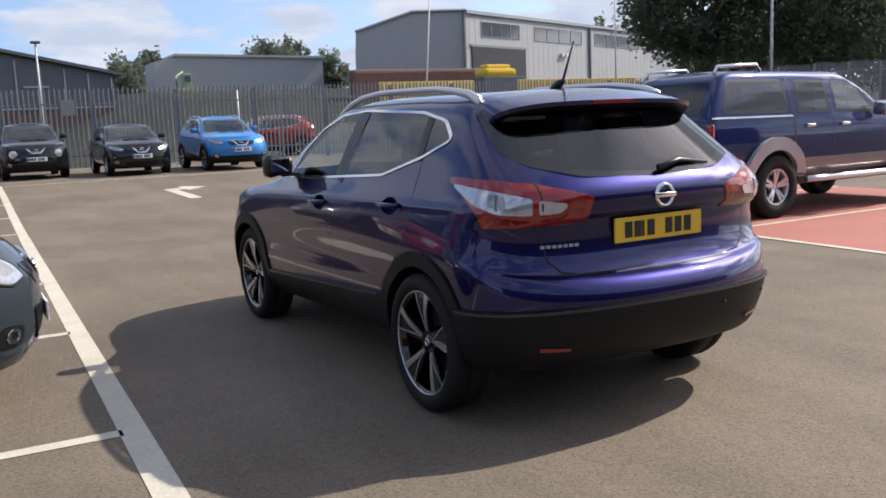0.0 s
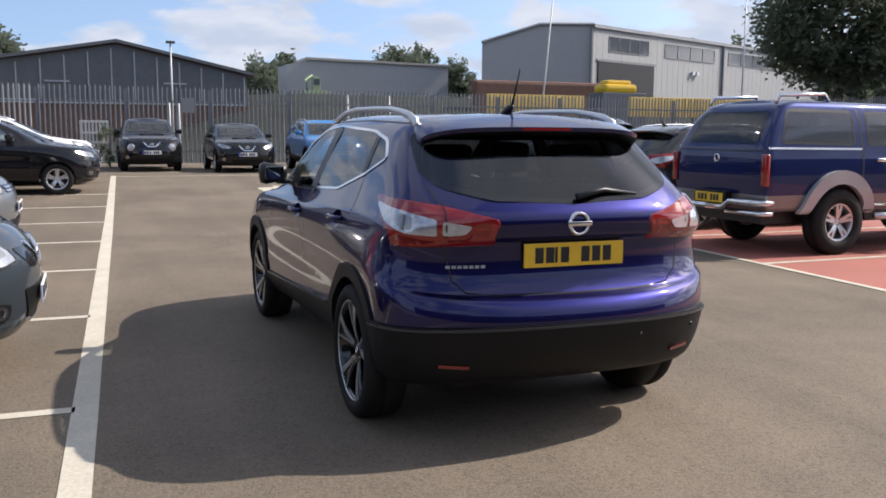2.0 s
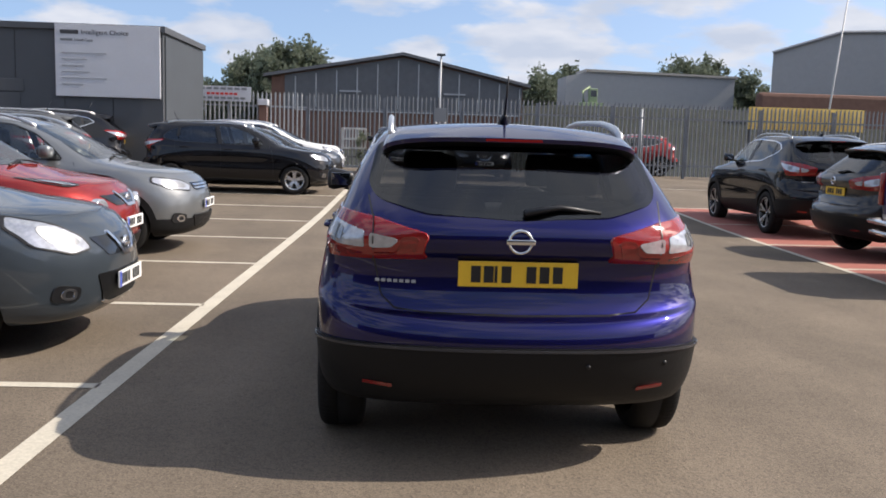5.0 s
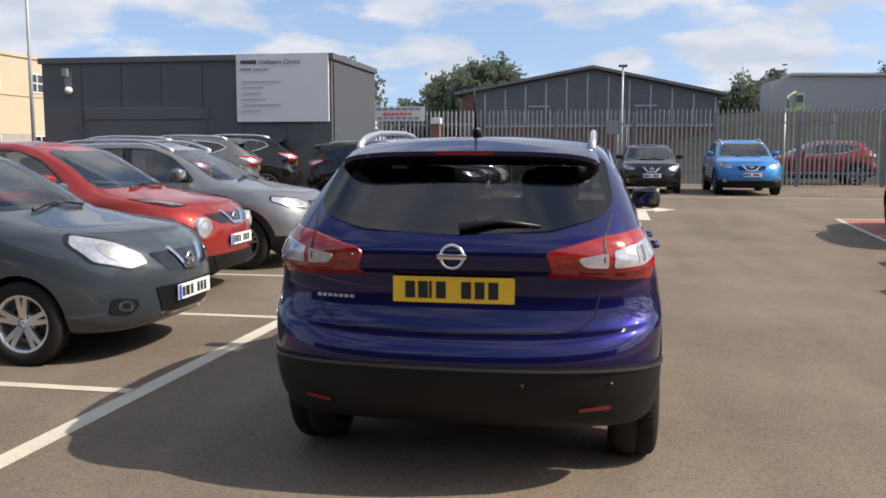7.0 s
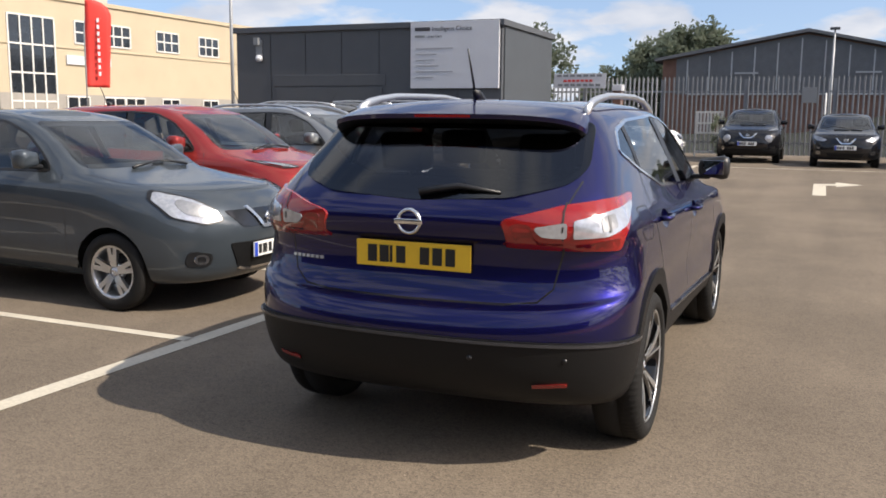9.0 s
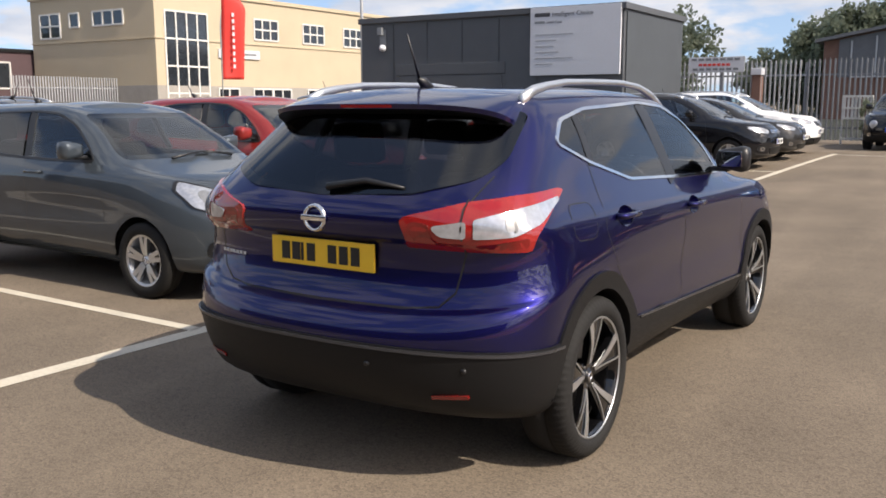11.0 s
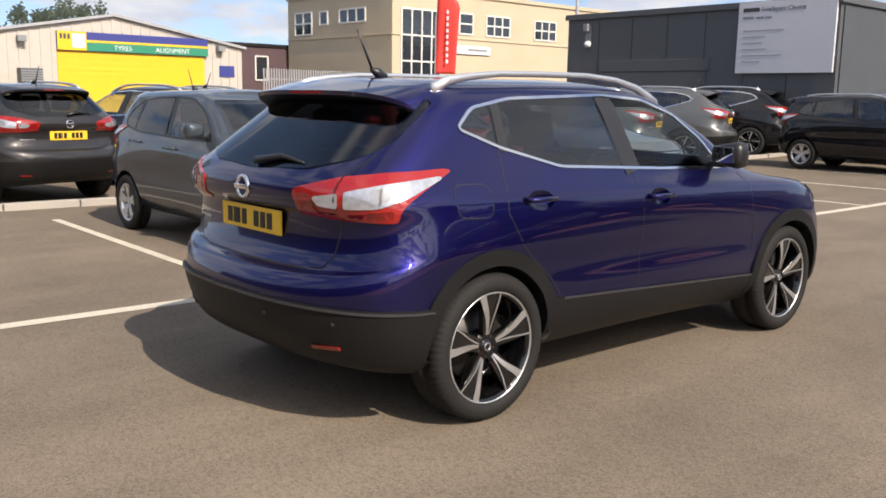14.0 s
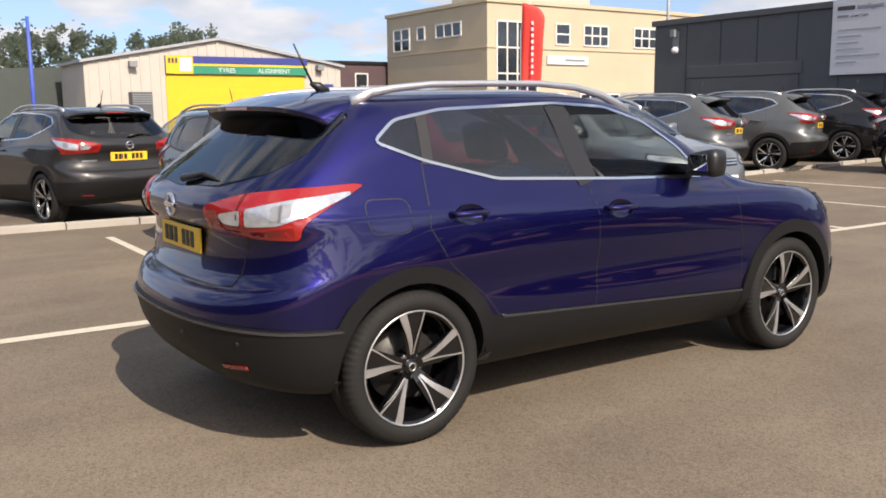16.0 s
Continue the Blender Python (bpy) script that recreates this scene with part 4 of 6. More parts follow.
    # plates and badges
    def rear_at(x, zz):
        return tree.ray_cast(Vector((x, -5, zz)), Vector((0, 1, 0)))[0]

    def front_at(x, zz):
        return tree.ray_cast(Vector((x, S.base + 6, zz)), Vector((0, -1, 0)))[0]

    p = rear_at(0, 0.895 * z)
    number_plate(ob, (0, p.y - 0.012, 0.895 * z), 1, True, 0)
    if plate_front:
        pz = {"micra": 0.47, "juke": 0.56}.get(nose, 0.58) * z
        number_plate(ob, (0, front_at(0, pz).y + 0.018, pz), -1, False, 0)
    for way, zz in ((1, 1.04), (-1, 0.80)):
        if way < 0:
            zz = {"micra": 0.70, "juke": 0.78}.get(nose, 0.775)
        if way < 0 and nose == "plain":
            continue
        place = rear_at(0, zz * z) if way > 0 else front_at(0, zz * z)
        bm = bmesh.new()
        prof = [(0.041, -0.004), (0.044, 0.010), (0.052, 0.010), (0.056, -0.004)]
        lathe(bm, prof, 28)
        box(bm, (0.002, -0.062, -0.011), (0.013, 0.062, 0.011), None, 0.003)
        badge = part("badge", bm, M_CHROME, ob, "chrome ring badge with a plain bar")
        badge.matrix_local = Matrix.Translation(place) @ pose(0, 0, 0, 0, 0, -90 if way > 0 else 90)
    # front
    fronts = {
        "v": (((0.46, 0.80), (0.60, 0.86), (0.80, 0.925), (0.83, 0.86), (0.72, 0.77), (0.55, 0.745)), ((0.40, 0.82), (0.33, 0.70)), ((0.48, 0.42), (0.40, 0.30))),
        "micra": (((0.50, 0.715), (0.52, 0.79), (0.62, 0.875), (0.77, 0.945), (0.83, 0.885), (0.80, 0.75), (0.64, 0.69)), ((0.47, 0.785), (0.34, 0.650)), ((0.48, 0.54), (0.38, 0.335))),
        "juke": (((0.56, 0.925), (0.66, 0.965), (0.78, 0.99), (0.80, 0.955), (0.72, 0.915)), ((0.52, 0.83), (0.34, 0.73)), ((0.52, 0.42), (0.40, 0.28))),
        "plain": (((0.44, 0.80), (0.56, 0.86), (0.80, 0.90), (0.83, 0.84), (0.74, 0.765), (0.50, 0.74)), ((0.42, 0.83), (0.38, 0.74)), ((0.50, 0.46), (0.42, 0.32))),
    }
    lamp, (g1, g2), (i1, i2) = fronts[nose]
    hl = pair("headlamp", patch(tree, FRONT, rounded(S.q(*lamp), 0.02, 2), 0.008, 0.04, 0.02), M_LAMPCLEAR, ob, "clear headlamp")
    cx, cz = (lamp[0][0] + lamp[3][0]) / 2, sum(q[1] for q in lamp) / len(lamp)
    edge_l = strip(tree, FRONT, rounded(S.q(*lamp), 0.02, 2), 0.010, 0.0095, True, 0.03, 0.004)
    twin = mirrored(edge_l)
    part("lamp_rim", edge_l, M_TRIM, hl[0], "dark lamp rim")
    part("lamp_rim", twin, M_TRIM, hl[1], "dark lamp rim")
    inner = patch(tree, FRONT, rounded([((cx + (a - cx) * 0.58) * S.sx, (cz + (c - cz) * 0.56) * z) for a, c in lamp], 0.02, 2), 0.011, 0.04, 0.003)
    twin = mirrored(inner)
    part("lamp_bowl", inner, M_LAMPGREY, hl[0], "grey reflector bowl")
    part("lamp_bowl", twin, M_LAMPGREY, hl[1], "grey reflector bowl")
    part("grille", patch(tree, FRONT, rounded(S.q((-g1[0], g1[1]), g1, g2, (-g2[0], g2[1])), 0.03, 2), 0.006, 0.05, 0.01), M_GLOSSBLACK, ob, "black mesh grille")
    if nose in ("v", "micra", "juke"):
        part("grille_bar", strip(tree, FRONT, S.q((-0.24, g1[1] + 0.015), (-0.11, g2[1] - 0.005), (0.11, g2[1] - 0.005), (0.24, g1[1] + 0.015)), 0.028, 0.016, False, 0.03, 0.02), M_CHROME, ob, "chrome v-shaped grille bar")
    else:
        for dz in (0.765, 0.80):
            part("grille_bar", strip(tree, FRONT, S.q((-0.38, dz), (0.38, dz)), 0.016, 0.014, False, 0.05, 0.02), M_CHROME, ob, "chrome grille bar")
    part("lower_intake", patch(tree, FRONT, rounded(S.q((-i1[0], i1[1]), i1, i2, (-i2[0], i2[1])), 0.03, 2), 0.020 if clad else 0.009, 0.06, 0.01), M_PLASTIC, ob)
    if nose == "micra":
        part("intake_lip", strip(tree, FRONT, S.q((-0.38, 0.345), (-0.30, 0.325), (0.30, 0.325), (0.38, 0.345)), 0.018, 0.015, False, 0.04, 0.02), M_CHROME, ob, "chrome lip of the lower intake")
    if nose == "juke":
        for s in (1, -1):
            p = tree.ray_cast(Vector((s * 0.58 * S.sx, S.base + 6, 0.70 * z)), Vector((0, -1, 0)))[0]
            b = bmesh.new()
            lathe(b, [(0.001, 0.040), (0.05, 0.034), (0.085, 0.018), (0.095, 0.022), (0.108, 0.012), (0.110, -0.06)], 24)
            rl = part("round_headlamp", b, M_LAMPCLEAR, ob, "round clear headlamp")
            rl.matrix_local = Matrix.Translation(p) @ pose(0, 0, 0, 0, 0, 90 - s * 18)
    fog = pair("fog_lamp", patch(tree, FRONT, rounded(S.q((0.60, 0.47), (0.75, 0.50), (0.76, 0.38), (0.62, 0.37)), 0.04, 3), 0.020 if clad else 0.009, 0.05, 0.01), M_TRIM, ob, "fog lamp in a black surround")
    ring = strip(tree, FRONT, rounded(S.q((0.64, 0.455), (0.71, 0.465), (0.71, 0.40), (0.64, 0.395)), 0.03, 3), 0.016, 0.024 if clad else 0.012, True, 0.03, 0.004)
    twin = mirrored(ring)
    part("lamp_ring", ring, M_CHROME, fog[0], "chrome fog lamp ring")
    part("lamp_ring", twin, M_CHROME, fog[1], "chrome fog lamp ring")
    # roof
    if S.rails:
        stops = [(-0.12, 0.0), (-0.02, 0.55), (0.10, 0.85), (0.30, 1.0), (0.60, 1.0), (0.95, 1.0), (1.20, 0.92), (1.38, 0.66), (1.50, 0.30), (1.58, 0.0)]
        bm = bmesh.new()
        rings = []
        for b, up in stops:
            roof = tree.ray_cast(Vector((0.565 * S.sx, y(b), 3)), Vector((0, 0, -1)))[0].z
            c = roof + 0.004 + 0.046 * up * z
            tall, thick = 0.016 + 0.016 * (1 - up), 0.015
            rings.append([bm.verts.new((0.565 * S.sx + thick * math.cos(w), y(b), c + tall * math.sin(w))) for w in (2 * math.pi * q / 10 for q in range(10))])
        for p, q in zip(rings, rings[1:]):
            for w in range(10):
                bm.faces.new((p[w], p[(w + 1) % 10], q[(w + 1) % 10], q[w]))
        bm.faces.new(rings[0])
        bm.faces.new(rings[-1])
        bmesh.ops.recalc_face_normals(bm, faces=bm.faces)
        pair("roof_rail", bm, M_SATIN, ob, "satin silver roof rail")
    hit = tree.ray_cast(Vector((0, y(0.0), 3)), Vector((0, 0, -1)))[0]
    bm = bmesh.new()
    tube(bm, [(0, hit.y + 0.05, hit.z - 0.005), (0, hit.y + 0.01, hit.z + 0.025), (0, hit.y - 0.03, hit.z + 0.04)], [0.030, 0.024, 0.010], 10)
    tube(bm, [(0, hit.y - 0.02, hit.z + 0.035), (0, hit.y - 0.115, hit.z + 0.228)], [0.007, 0.004], 8)
    part("antenna", bm, M_TRIM, ob)
    # spoiler: a broad lip over the rear window with ends that turn down to the pillars
    bm, under = bmesh.new(), bmesh.new()
    rows, below = [], []
    for i in range(29):
        a = math.pi * (i / 28 - 0.5)
        t, c = abs(math.sin(a)) ** 0.6 * (1 if a > 0 else -1), max(0.0, math.cos(a)) ** 0.6
        x = 0.605 * S.sx * t
        aft, zt = y(-0.205 - 0.215 * c) - S.hatch, (1.393 + 0.084 * c) * z
        fore = y(-0.06 - 0.08 * c) - S.hatch
        hit = tree.ray_cast(Vector((x * 0.93, fore, 3)), Vector((0, 0, -1)))[0].z
        mid = hit + (zt - hit) * 0.40 + 0.010 * c
        edge_ = [Vector((x * 0.93, fore, hit + 0.002)), Vector((x * 0.975, fore + (aft - fore) * 0.5, mid)), Vector((x, aft, zt)), Vector((x * 0.998, aft + 0.006, zt - 0.020))]
        rows.append([bm.verts.new(q) for q in edge_])
        back_hit = tree.ray_cast(Vector((x * 0.985, -5, zt - 0.045)), Vector((0, 1, 0)))[0]
        deep = max(aft + 0.03, back_hit.y + 0.01) if back_hit else aft + 0.03
        below.append([under.verts.new(q) for q in (edge_[3], Vector((x * 0.985, deep, zt - 0.045)))])
    for grid, b in ((rows, bm), (below, under)):
        for p, q in zip(grid, grid[1:]):
            for i in range(len(p) - 1):
                b.faces.new((p[i], p[i + 1], q[i + 1], q[i]))
        bmesh.ops.recalc_face_normals(b, faces=b.faces)
    for e in bm.edges:
        if len(e.link_faces) == 2 and e.calc_face_angle() > 0.6:
            e.smooth = False
    sp = part("spoiler", bm, paint_mat, ob)
    # black trim here puts the shade under the spoiler into its colour
    part("spoiler_underside", under, M_TRIM, sp, "spoiler underside, black to stand for its shade")
    bm = bmesh.new()
    box(bm, (-0.13, -0.003, -0.006), (0.13, 0.003, 0.006))
    bl = part("brake_light", bm, M_LAMPRED, sp, "high-level red brake light", False)
    bl.location = (0, y(-0.42) - S.hatch + 0.002, 1.467 * z)
    # wiper
    bm = bmesh.new()
    a, b = rear_at(0.02, 1.158 * z), rear_at(0.36 * S.sx, 1.165 * z)
    mid = rear_at(0.18, 1.185 * z)
    tube(bm, [a + Vector((0, -0.03, 0)), mid + Vector((0, -0.025, 0)), b + Vector((0, -0.012, 0))], [0.017, 0.013, 0.006], 8)
    part("rear_wiper", bm, M_TRIM, ob)
    # reflectors, in a darker red that stands for the bumper's shade
    bm = patch(tree, REAR, S.q((0.53, 0.405), (0.655, 0.410), (0.655, 0.427), (0.53, 0.422)), 0.019 if clad else 0.008, 0.05, 0.012)
    pair("reflector", bm, M_LAMPDARK, ob, "red bumper reflector, darkened for shade")
    # maker's lettering as small chrome bars
    for i in range(7):
        bm = patch(tree, REAR, [(-0.615 + i * 0.026, 0.845 * z), (-0.597 + i * 0.026, 0.845 * z), (-0.597 + i * 0.026, 0.858 * z), (-0.615 + i * 0.026, 0.858 * z)], 0.004, 0.05, 0.004)
        part("lettering_bar", bm, M_SATIN, ob)
    if fine:
        flap = rounded([(-0.215, 1.085), (0.000, 1.080), (0.000, 0.935), (-0.205, 0.942)], 0.05, 5)
        part("fuel_flap", patch(tree, SIDE, flap, 0.0006, 0.04, 0), paint_mat, ob)
        part("fuel_flap_gap", strip(tree, SIDE, flap, 0.0045, 0.0012, True, 0.03, 0), M_TRIM, ob)
        for x in (0.30, 0.66):
            p = rear_at(x, 0.52)
            bm = bmesh.new()
            lathe(bm, [(0.0005, -0.020), (0.010, -0.020), (0.012, 0.01)], 14, "X")
            sn = part("parking_sensor", bm, M_TRIM, ob)
            sn.matrix_local = Matrix.Translation(p) @ pose(0, 0, 0, 0, 0, 90)
        bm = bmesh.new()
        tube(bm, [(-0.66, 0, 0.30), (0.66, 0, 0.30)], 0.045, 10)
        part("rear_axle", bm, M_TRIM, ob)
    return ob


def repaint(ob, old, fresh, m, label, group=""):
    """A copy of a car at the pose m in another paint."""
    c = copy_thing(ob, m)
    c["label"] = label
    for o in c.children_recursive:
        if o.data and len(o.material_slots) and o.material_slots[0].material == old:
            o.material_slots[0].link = "OBJECT"
            o.material_slots[0].material = fresh
    return c


# ---- ground ----
def smooth(a, b, t):
    t = min(1.0, max(0.0, (t - a) / (b - a)))
    return t * t * (3 - 2 * t)


def ground_z(x, y):
    """The yard rises gently to the far fence; a bank lies beyond it."""
    return 0.20 * smooth(9, 22, y) + 4.6 * smooth(56, 79, y) * smooth(8, 26, x + 0.15 * y)


def sheet(xs, ys, off):
    bm = bmesh.new()
    rows = [[bm.verts.new((x, y, ground_z(x, y) + off)) for x in xs] for y in ys]
    for a, b in zip(rows, rows[1:]):
        for i in range(len(xs) - 1):
            bm.faces.new((a[i], a[i + 1], b[i + 1], b[i]))
    return bm


def steps(a, b, d):
    n = max(1, round((b - a) / d))
    return [a + (b - a) * i / n for i in range(n + 1)]


xs = [-900, -400, -200, -100] + steps(-60, 80, 4) + [120, 200, 400, 900]
ys = [-900, -300, -100, -40] + steps(-12, 36, 1.5) + steps(40, 84, 4) + [100, 140, 200, 400, 900]
M_SCRUB = material("rough_ground", (0.030, 0.033, 0.026), 0.95, 0, 0.35, 3.0, 0.5, 0, 0.3, 0.2)
bm = sheet(xs, ys, 0.0)
for f in bm.faces:
    f.material_index = 1 if f.calc_center_median().y > 30 and f.calc_center_median().x > -30 else 0
solid("ground", bm, [M_ASPHALT, M_SCRUB], "worn warm-grey tarmac of a car sales yard", "ground", "structure", True)


def painted(name, p, q, width, mat, label, off=0.004):
    """A painted band from p to q on the ground."""
    p, q = Vector((*p, 0)), Vector((*q, 0))
    d = (q - p).normalized()
    side = Vector((-d.y, d.x, 0)) * width / 2
    n = max(1, int((q - p).length / 0.8))
    bm = bmesh.new()
    rows = []
    for i in range(n + 1):
        c = p.lerp(q, i / n)
        w = 1 + 0.05 * noise.noise(c * 1.3)
        rows.append([bm.verts.new((e.x, e.y, ground_z(e.x, e.y) + off)) for e in (c - side * w, c + side * w)])
    for a, b in zip(rows, rows[1:]):
        bm.faces.new((a[0], b[0], b[1], a[1]))
    bmesh.ops.recalc_face_normals(bm, faces=bm.faces)
    return solid(name, bm, mat, label, "road marking", "structure")


def lane_x(y):
    """The long line that bounds the bays."""
    return -2.17 + 0.0285 * y


painted("long_line", (lane_x(-6), -6), (lane_x(21), 21), 0.132, M_LINE, "long off-white painted line at the ends of the bays")
for k in range(7):
    y0 = 0.57 + 2.47 * k
    painted("bay_line", (lane_x(y0) - 0.05, y0), (lane_x(y0) - 4.72, y0 + 0.08), 0.095, M_LINE, "off-white painted line between two bays")
painted("far_line", (-1.6, 20.6), (11.0, 20.2), 0.10, M_LINE, "off-white painted line before the cars at the fence", 0.006)
bm = bmesh.new()
for pts in ([(1.42, 13.9), (1.66, 13.9), (1.66, 15.9), (1.42, 15.9)], [(1.42, 15.9), (1.85, 16.05), (1.85, 16.42), (1.42, 16.3)], [(1.85, 15.75), (2.36, 16.35), (1.85, 16.85)]):
    f = [bm.verts.new((a, b, ground_z(a, b) + 0.005)) for a, b in pts]
    bm.faces.new(f)
solid("direction_arrow", bm, M_LINE, "white painted arrow that bends to one side", "road marking", "structure")
# red bays
def red_x(y):
    return 4.70 + 0.045 * y


bm = bmesh.new()
rows = [[bm.verts.new((red_x(y) + k, y, ground_z(red_x(y), y) + 0.003)) for k in (0.05, 1.8, 3.6, 5.4)] for y in steps(-8, 14.6, 1.0)]
for a, b in zip(rows, rows[1:]):
    for i in range(3):
        bm.faces.new((a[i], a[i + 1], b[i + 1], b[i]))
solid("red_bays", bm, M_RED, "faded red painted parking bays", "road marking", "structure", True)
painted("red_bay_edge", (red_x(-8), -8), (red_x(14.6), 14.6), 0.09, M_LINE, "off-white painted edge of the red bays", 0.007)
for y0 in (-6.4, -3.9, -1.4, 1.1, 3.57, 6.07, 8.57, 11.6, 14.6):
    painted("red_bay_line", (red_x(y0), y0), (red_x(y0) + 5.4, y0), 0.09, M_LINE, "off-white painted line between two red bays", 0.0075)
# kerb strip behind the bays
bm = bmesh.new()
for i in range(30):
    yy = -6 + 0.915 * i
    x0 = -7.95 + 0.0285 * yy
    z0 = ground_z(x0, yy)
    box(bm, (x0 - 0.125, yy, z0 - 0.05), (x0, yy + 0.905, z0 + 0.09), None, 0.012)
solid("kerb", bm, M_KERB, "pale concrete kerb between two rows of cars", "kerb", "structure")

# ---- buildings ----
M_CABIN = material("dark_cladding", (0.075, 0.080, 0.088), 0.55, 0, 0.08, 40.0, 0.1)
M_CABINTRIM = material("grey_trim", (0.20, 0.21, 0.22), 0.5, 0, 0.08, 40.0)
M_SIGNW = material("white_board", (0.56, 0.57, 0.60), 0.5, 0, 0.04, 20.0)
M_PALETEXT = material("pale_print", (0.34, 0.35, 0.37), 0.6, 0, 0.05, 20.0)
M_LETTER = material("sign_letters", (0.05, 0.05, 0.055), 0.6, 0, 0.05, 20.0)
M_CREAM = material("cream_render", (0.45, 0.378, 0.268), 0.85, 0, 0.08, 30.0, 0.2, 0, 0.6)
M_WINF = material("white_frame", (0.62, 0.61, 0.58), 0.5, 0, 0.05, 30.0)
M_PANE = material("dark_pane", (0.02, 0.024, 0.03), 0.06, 0, 0.2, 3.0, 0, 0.5)
M_WHITECLAD = material("off_white_cladding", (0.43, 0.395, 0.35), 0.6, 0, 0.06, 20.0, 0.1)
M_YELLOW = material("yellow_shutter", (0.66, 0.42, 0.015), 0.5, 0, 0.06, 20.0)
M_WARE = material("pale_grey_cladding", (0.37, 0.37, 0.37), 0.6, 0, 0.06, 10.0)
M_WAREROOF = material("grey_roof", (0.30, 0.31, 0.33), 0.6, 0, 0.08, 10.0)
M_BRICK = material("red_brick", (0.17, 0.095, 0.072), 0.9, 0, 0.22, 25.0, 0.3)
M_DARKSHED = material("dark_sheeting", (0.125, 0.130, 0.140), 0.7, 0, 0.15, 12.0, 0.1)
M_FENCE = material("galvanised_steel", (0.19, 0.20, 0.215), 0.6, 0.3, 0.15, 40.0)
M_FLAG = material("red_banner", (0.62, 0.04, 0.03), 0.7, 0, 0.08, 12.0)
M_NAVYSIGN = material("navy_sign", (0.03, 0.04, 0.20), 0.5, 0, 0.05, 20.0)
M_GREENSIGN = material("green_sign", (0.02, 0.20, 0.12), 0.5, 0, 0.05, 20.0)
M_DARKRED = material("maroon_cladding", (0.075, 0.045, 0.050), 0.7, 0, 0.1, 20.0)


M_MORTARLESS = material("concrete_plinth", (0.30, 0.28, 0.25), 0.9, 0, 0.12, 20.0)
M_LEAF = foliage("green_foliage", (0.11, 0.125, 0.095), (0.30, 0.35, 0.24), 0.55)
M_LEAFDARK = foliage("dark_foliage", (0.12, 0.135, 0.10), (0.36, 0.40, 0.28), 0.6)
M_BARK = material("bark", (0.10, 0.075, 0.055), 0.95, 0, 0.25, 14.0, 0.6)
M_POLE = material("painted_pole", (0.42, 0.43, 0.44), 0.5, 0.3, 0.08, 20.0)


def block(parent, name, a, b, mat, label="", bevel=0.0):
    bm = bmesh.new()
    box(bm, a, b, None, bevel)
    return part(name, bm, mat, parent, label, False)


def prism(outline, depth_from, depth_to, axis):
    """A solid with an upright outline, drawn out along x or y."""
    bm = bmesh.new()
    rings = []
    for d in (depth_from, depth_to):
        rings.append([bm.verts.new((d, u, v) if axis == "x" else (u, d, v)) for u, v in outline])
    n = len(outline)
    for i in range(n):
        bm.faces.new((rings[0][i], rings[0][(i + 1) % n], rings[1][(i + 1) % n], rings[1][i]))
    bm.faces.new(rings[0][::-1])
    bm.faces.new(rings[1])
    bmesh.ops.recalc_face_normals(bm, faces=bm.faces)
    return bm


def window(parent, axis, face, u0, u1, z0, z1, cols, rows, way, frame_mat=None):
    """A framed window set on a wall: frame bars and panes. axis: the wall's normal; way: which side it looks to."""
    w = new("window")
    w.parent = parent

    def slab(name, a0, a1, b0, b1, d0, d1, mat, to):
        lo, hi = face + way * d0, face + way * d1
        a = (lo, a0, b0) if axis == "x" else (a0, lo, b0)
        b = (hi, a1, b1) if axis == "x" else (a1, hi, b1)
        block(to, name, tuple(min(p, q) for p, q in zip(a, b)), tuple(max(p, q) for p, q in zip(a, b)), mat)

    t = 0.09
    for i in range(cols + 1):
        c = u0 + (u1 - u0) * i / cols
        slab("frame_bar", c - t / 2, c + t / 2, z0, z1, -0.02, 0.07, frame_mat or M_WINF, w)
    for i in range(rows + 1):
        c = z0 + (z1 - z0) * i / rows
        slab("frame_bar", u0, u1, c - t / 2, c + t / 2, -0.02, 0.062, frame_mat or M_WINF, w)
    for i in range(cols):
        for k in range(rows):
            a0, a1 = u0 + (u1 - u0) * i / cols + t / 2, u0 + (u1 - u0) * (i + 1) / cols - t / 2
            b0, b1 = z0 + (z1 - z0) * k / rows + t / 2, z0 + (z1 - z0) * (k + 1) / rows - t / 2
            slab("pane", a0, a1, b0, b1, -0.01, 0.02, M_PANE, w)
    return w


def text(parent, words, size, m, mat, name="letter"):
    """Raised letters in the built-in font, each a mesh of its own."""
    def shape(body):
        cu = bpy.data.curves.new("letters", "FONT")
        cu.body, cu.size, cu.extrude = body, size, 0.004
        tmp = bpy.data.objects.new("letters", cu)
        scene.collection.objects.link(tmp)
        me = bpy.data.meshes.new_from_object(tmp.evaluated_get(bpy.context.evaluated_depsgraph_get()))
        bpy.data.objects.remove(tmp)
        return me, max(v.co.x for v in me.vertices)

    for i, ch in enumerate(words):
        if ch == " ":
            continue
        me, right = shape(ch)
        reach = shape(words[:i + 1])[1]
        me.materials.clear()
        me.materials.append(mat)
        ob = new(name, me)
        ob.parent = parent
        ob.matrix_local = m @ Matrix.Translation((reach - right, 0, 0))


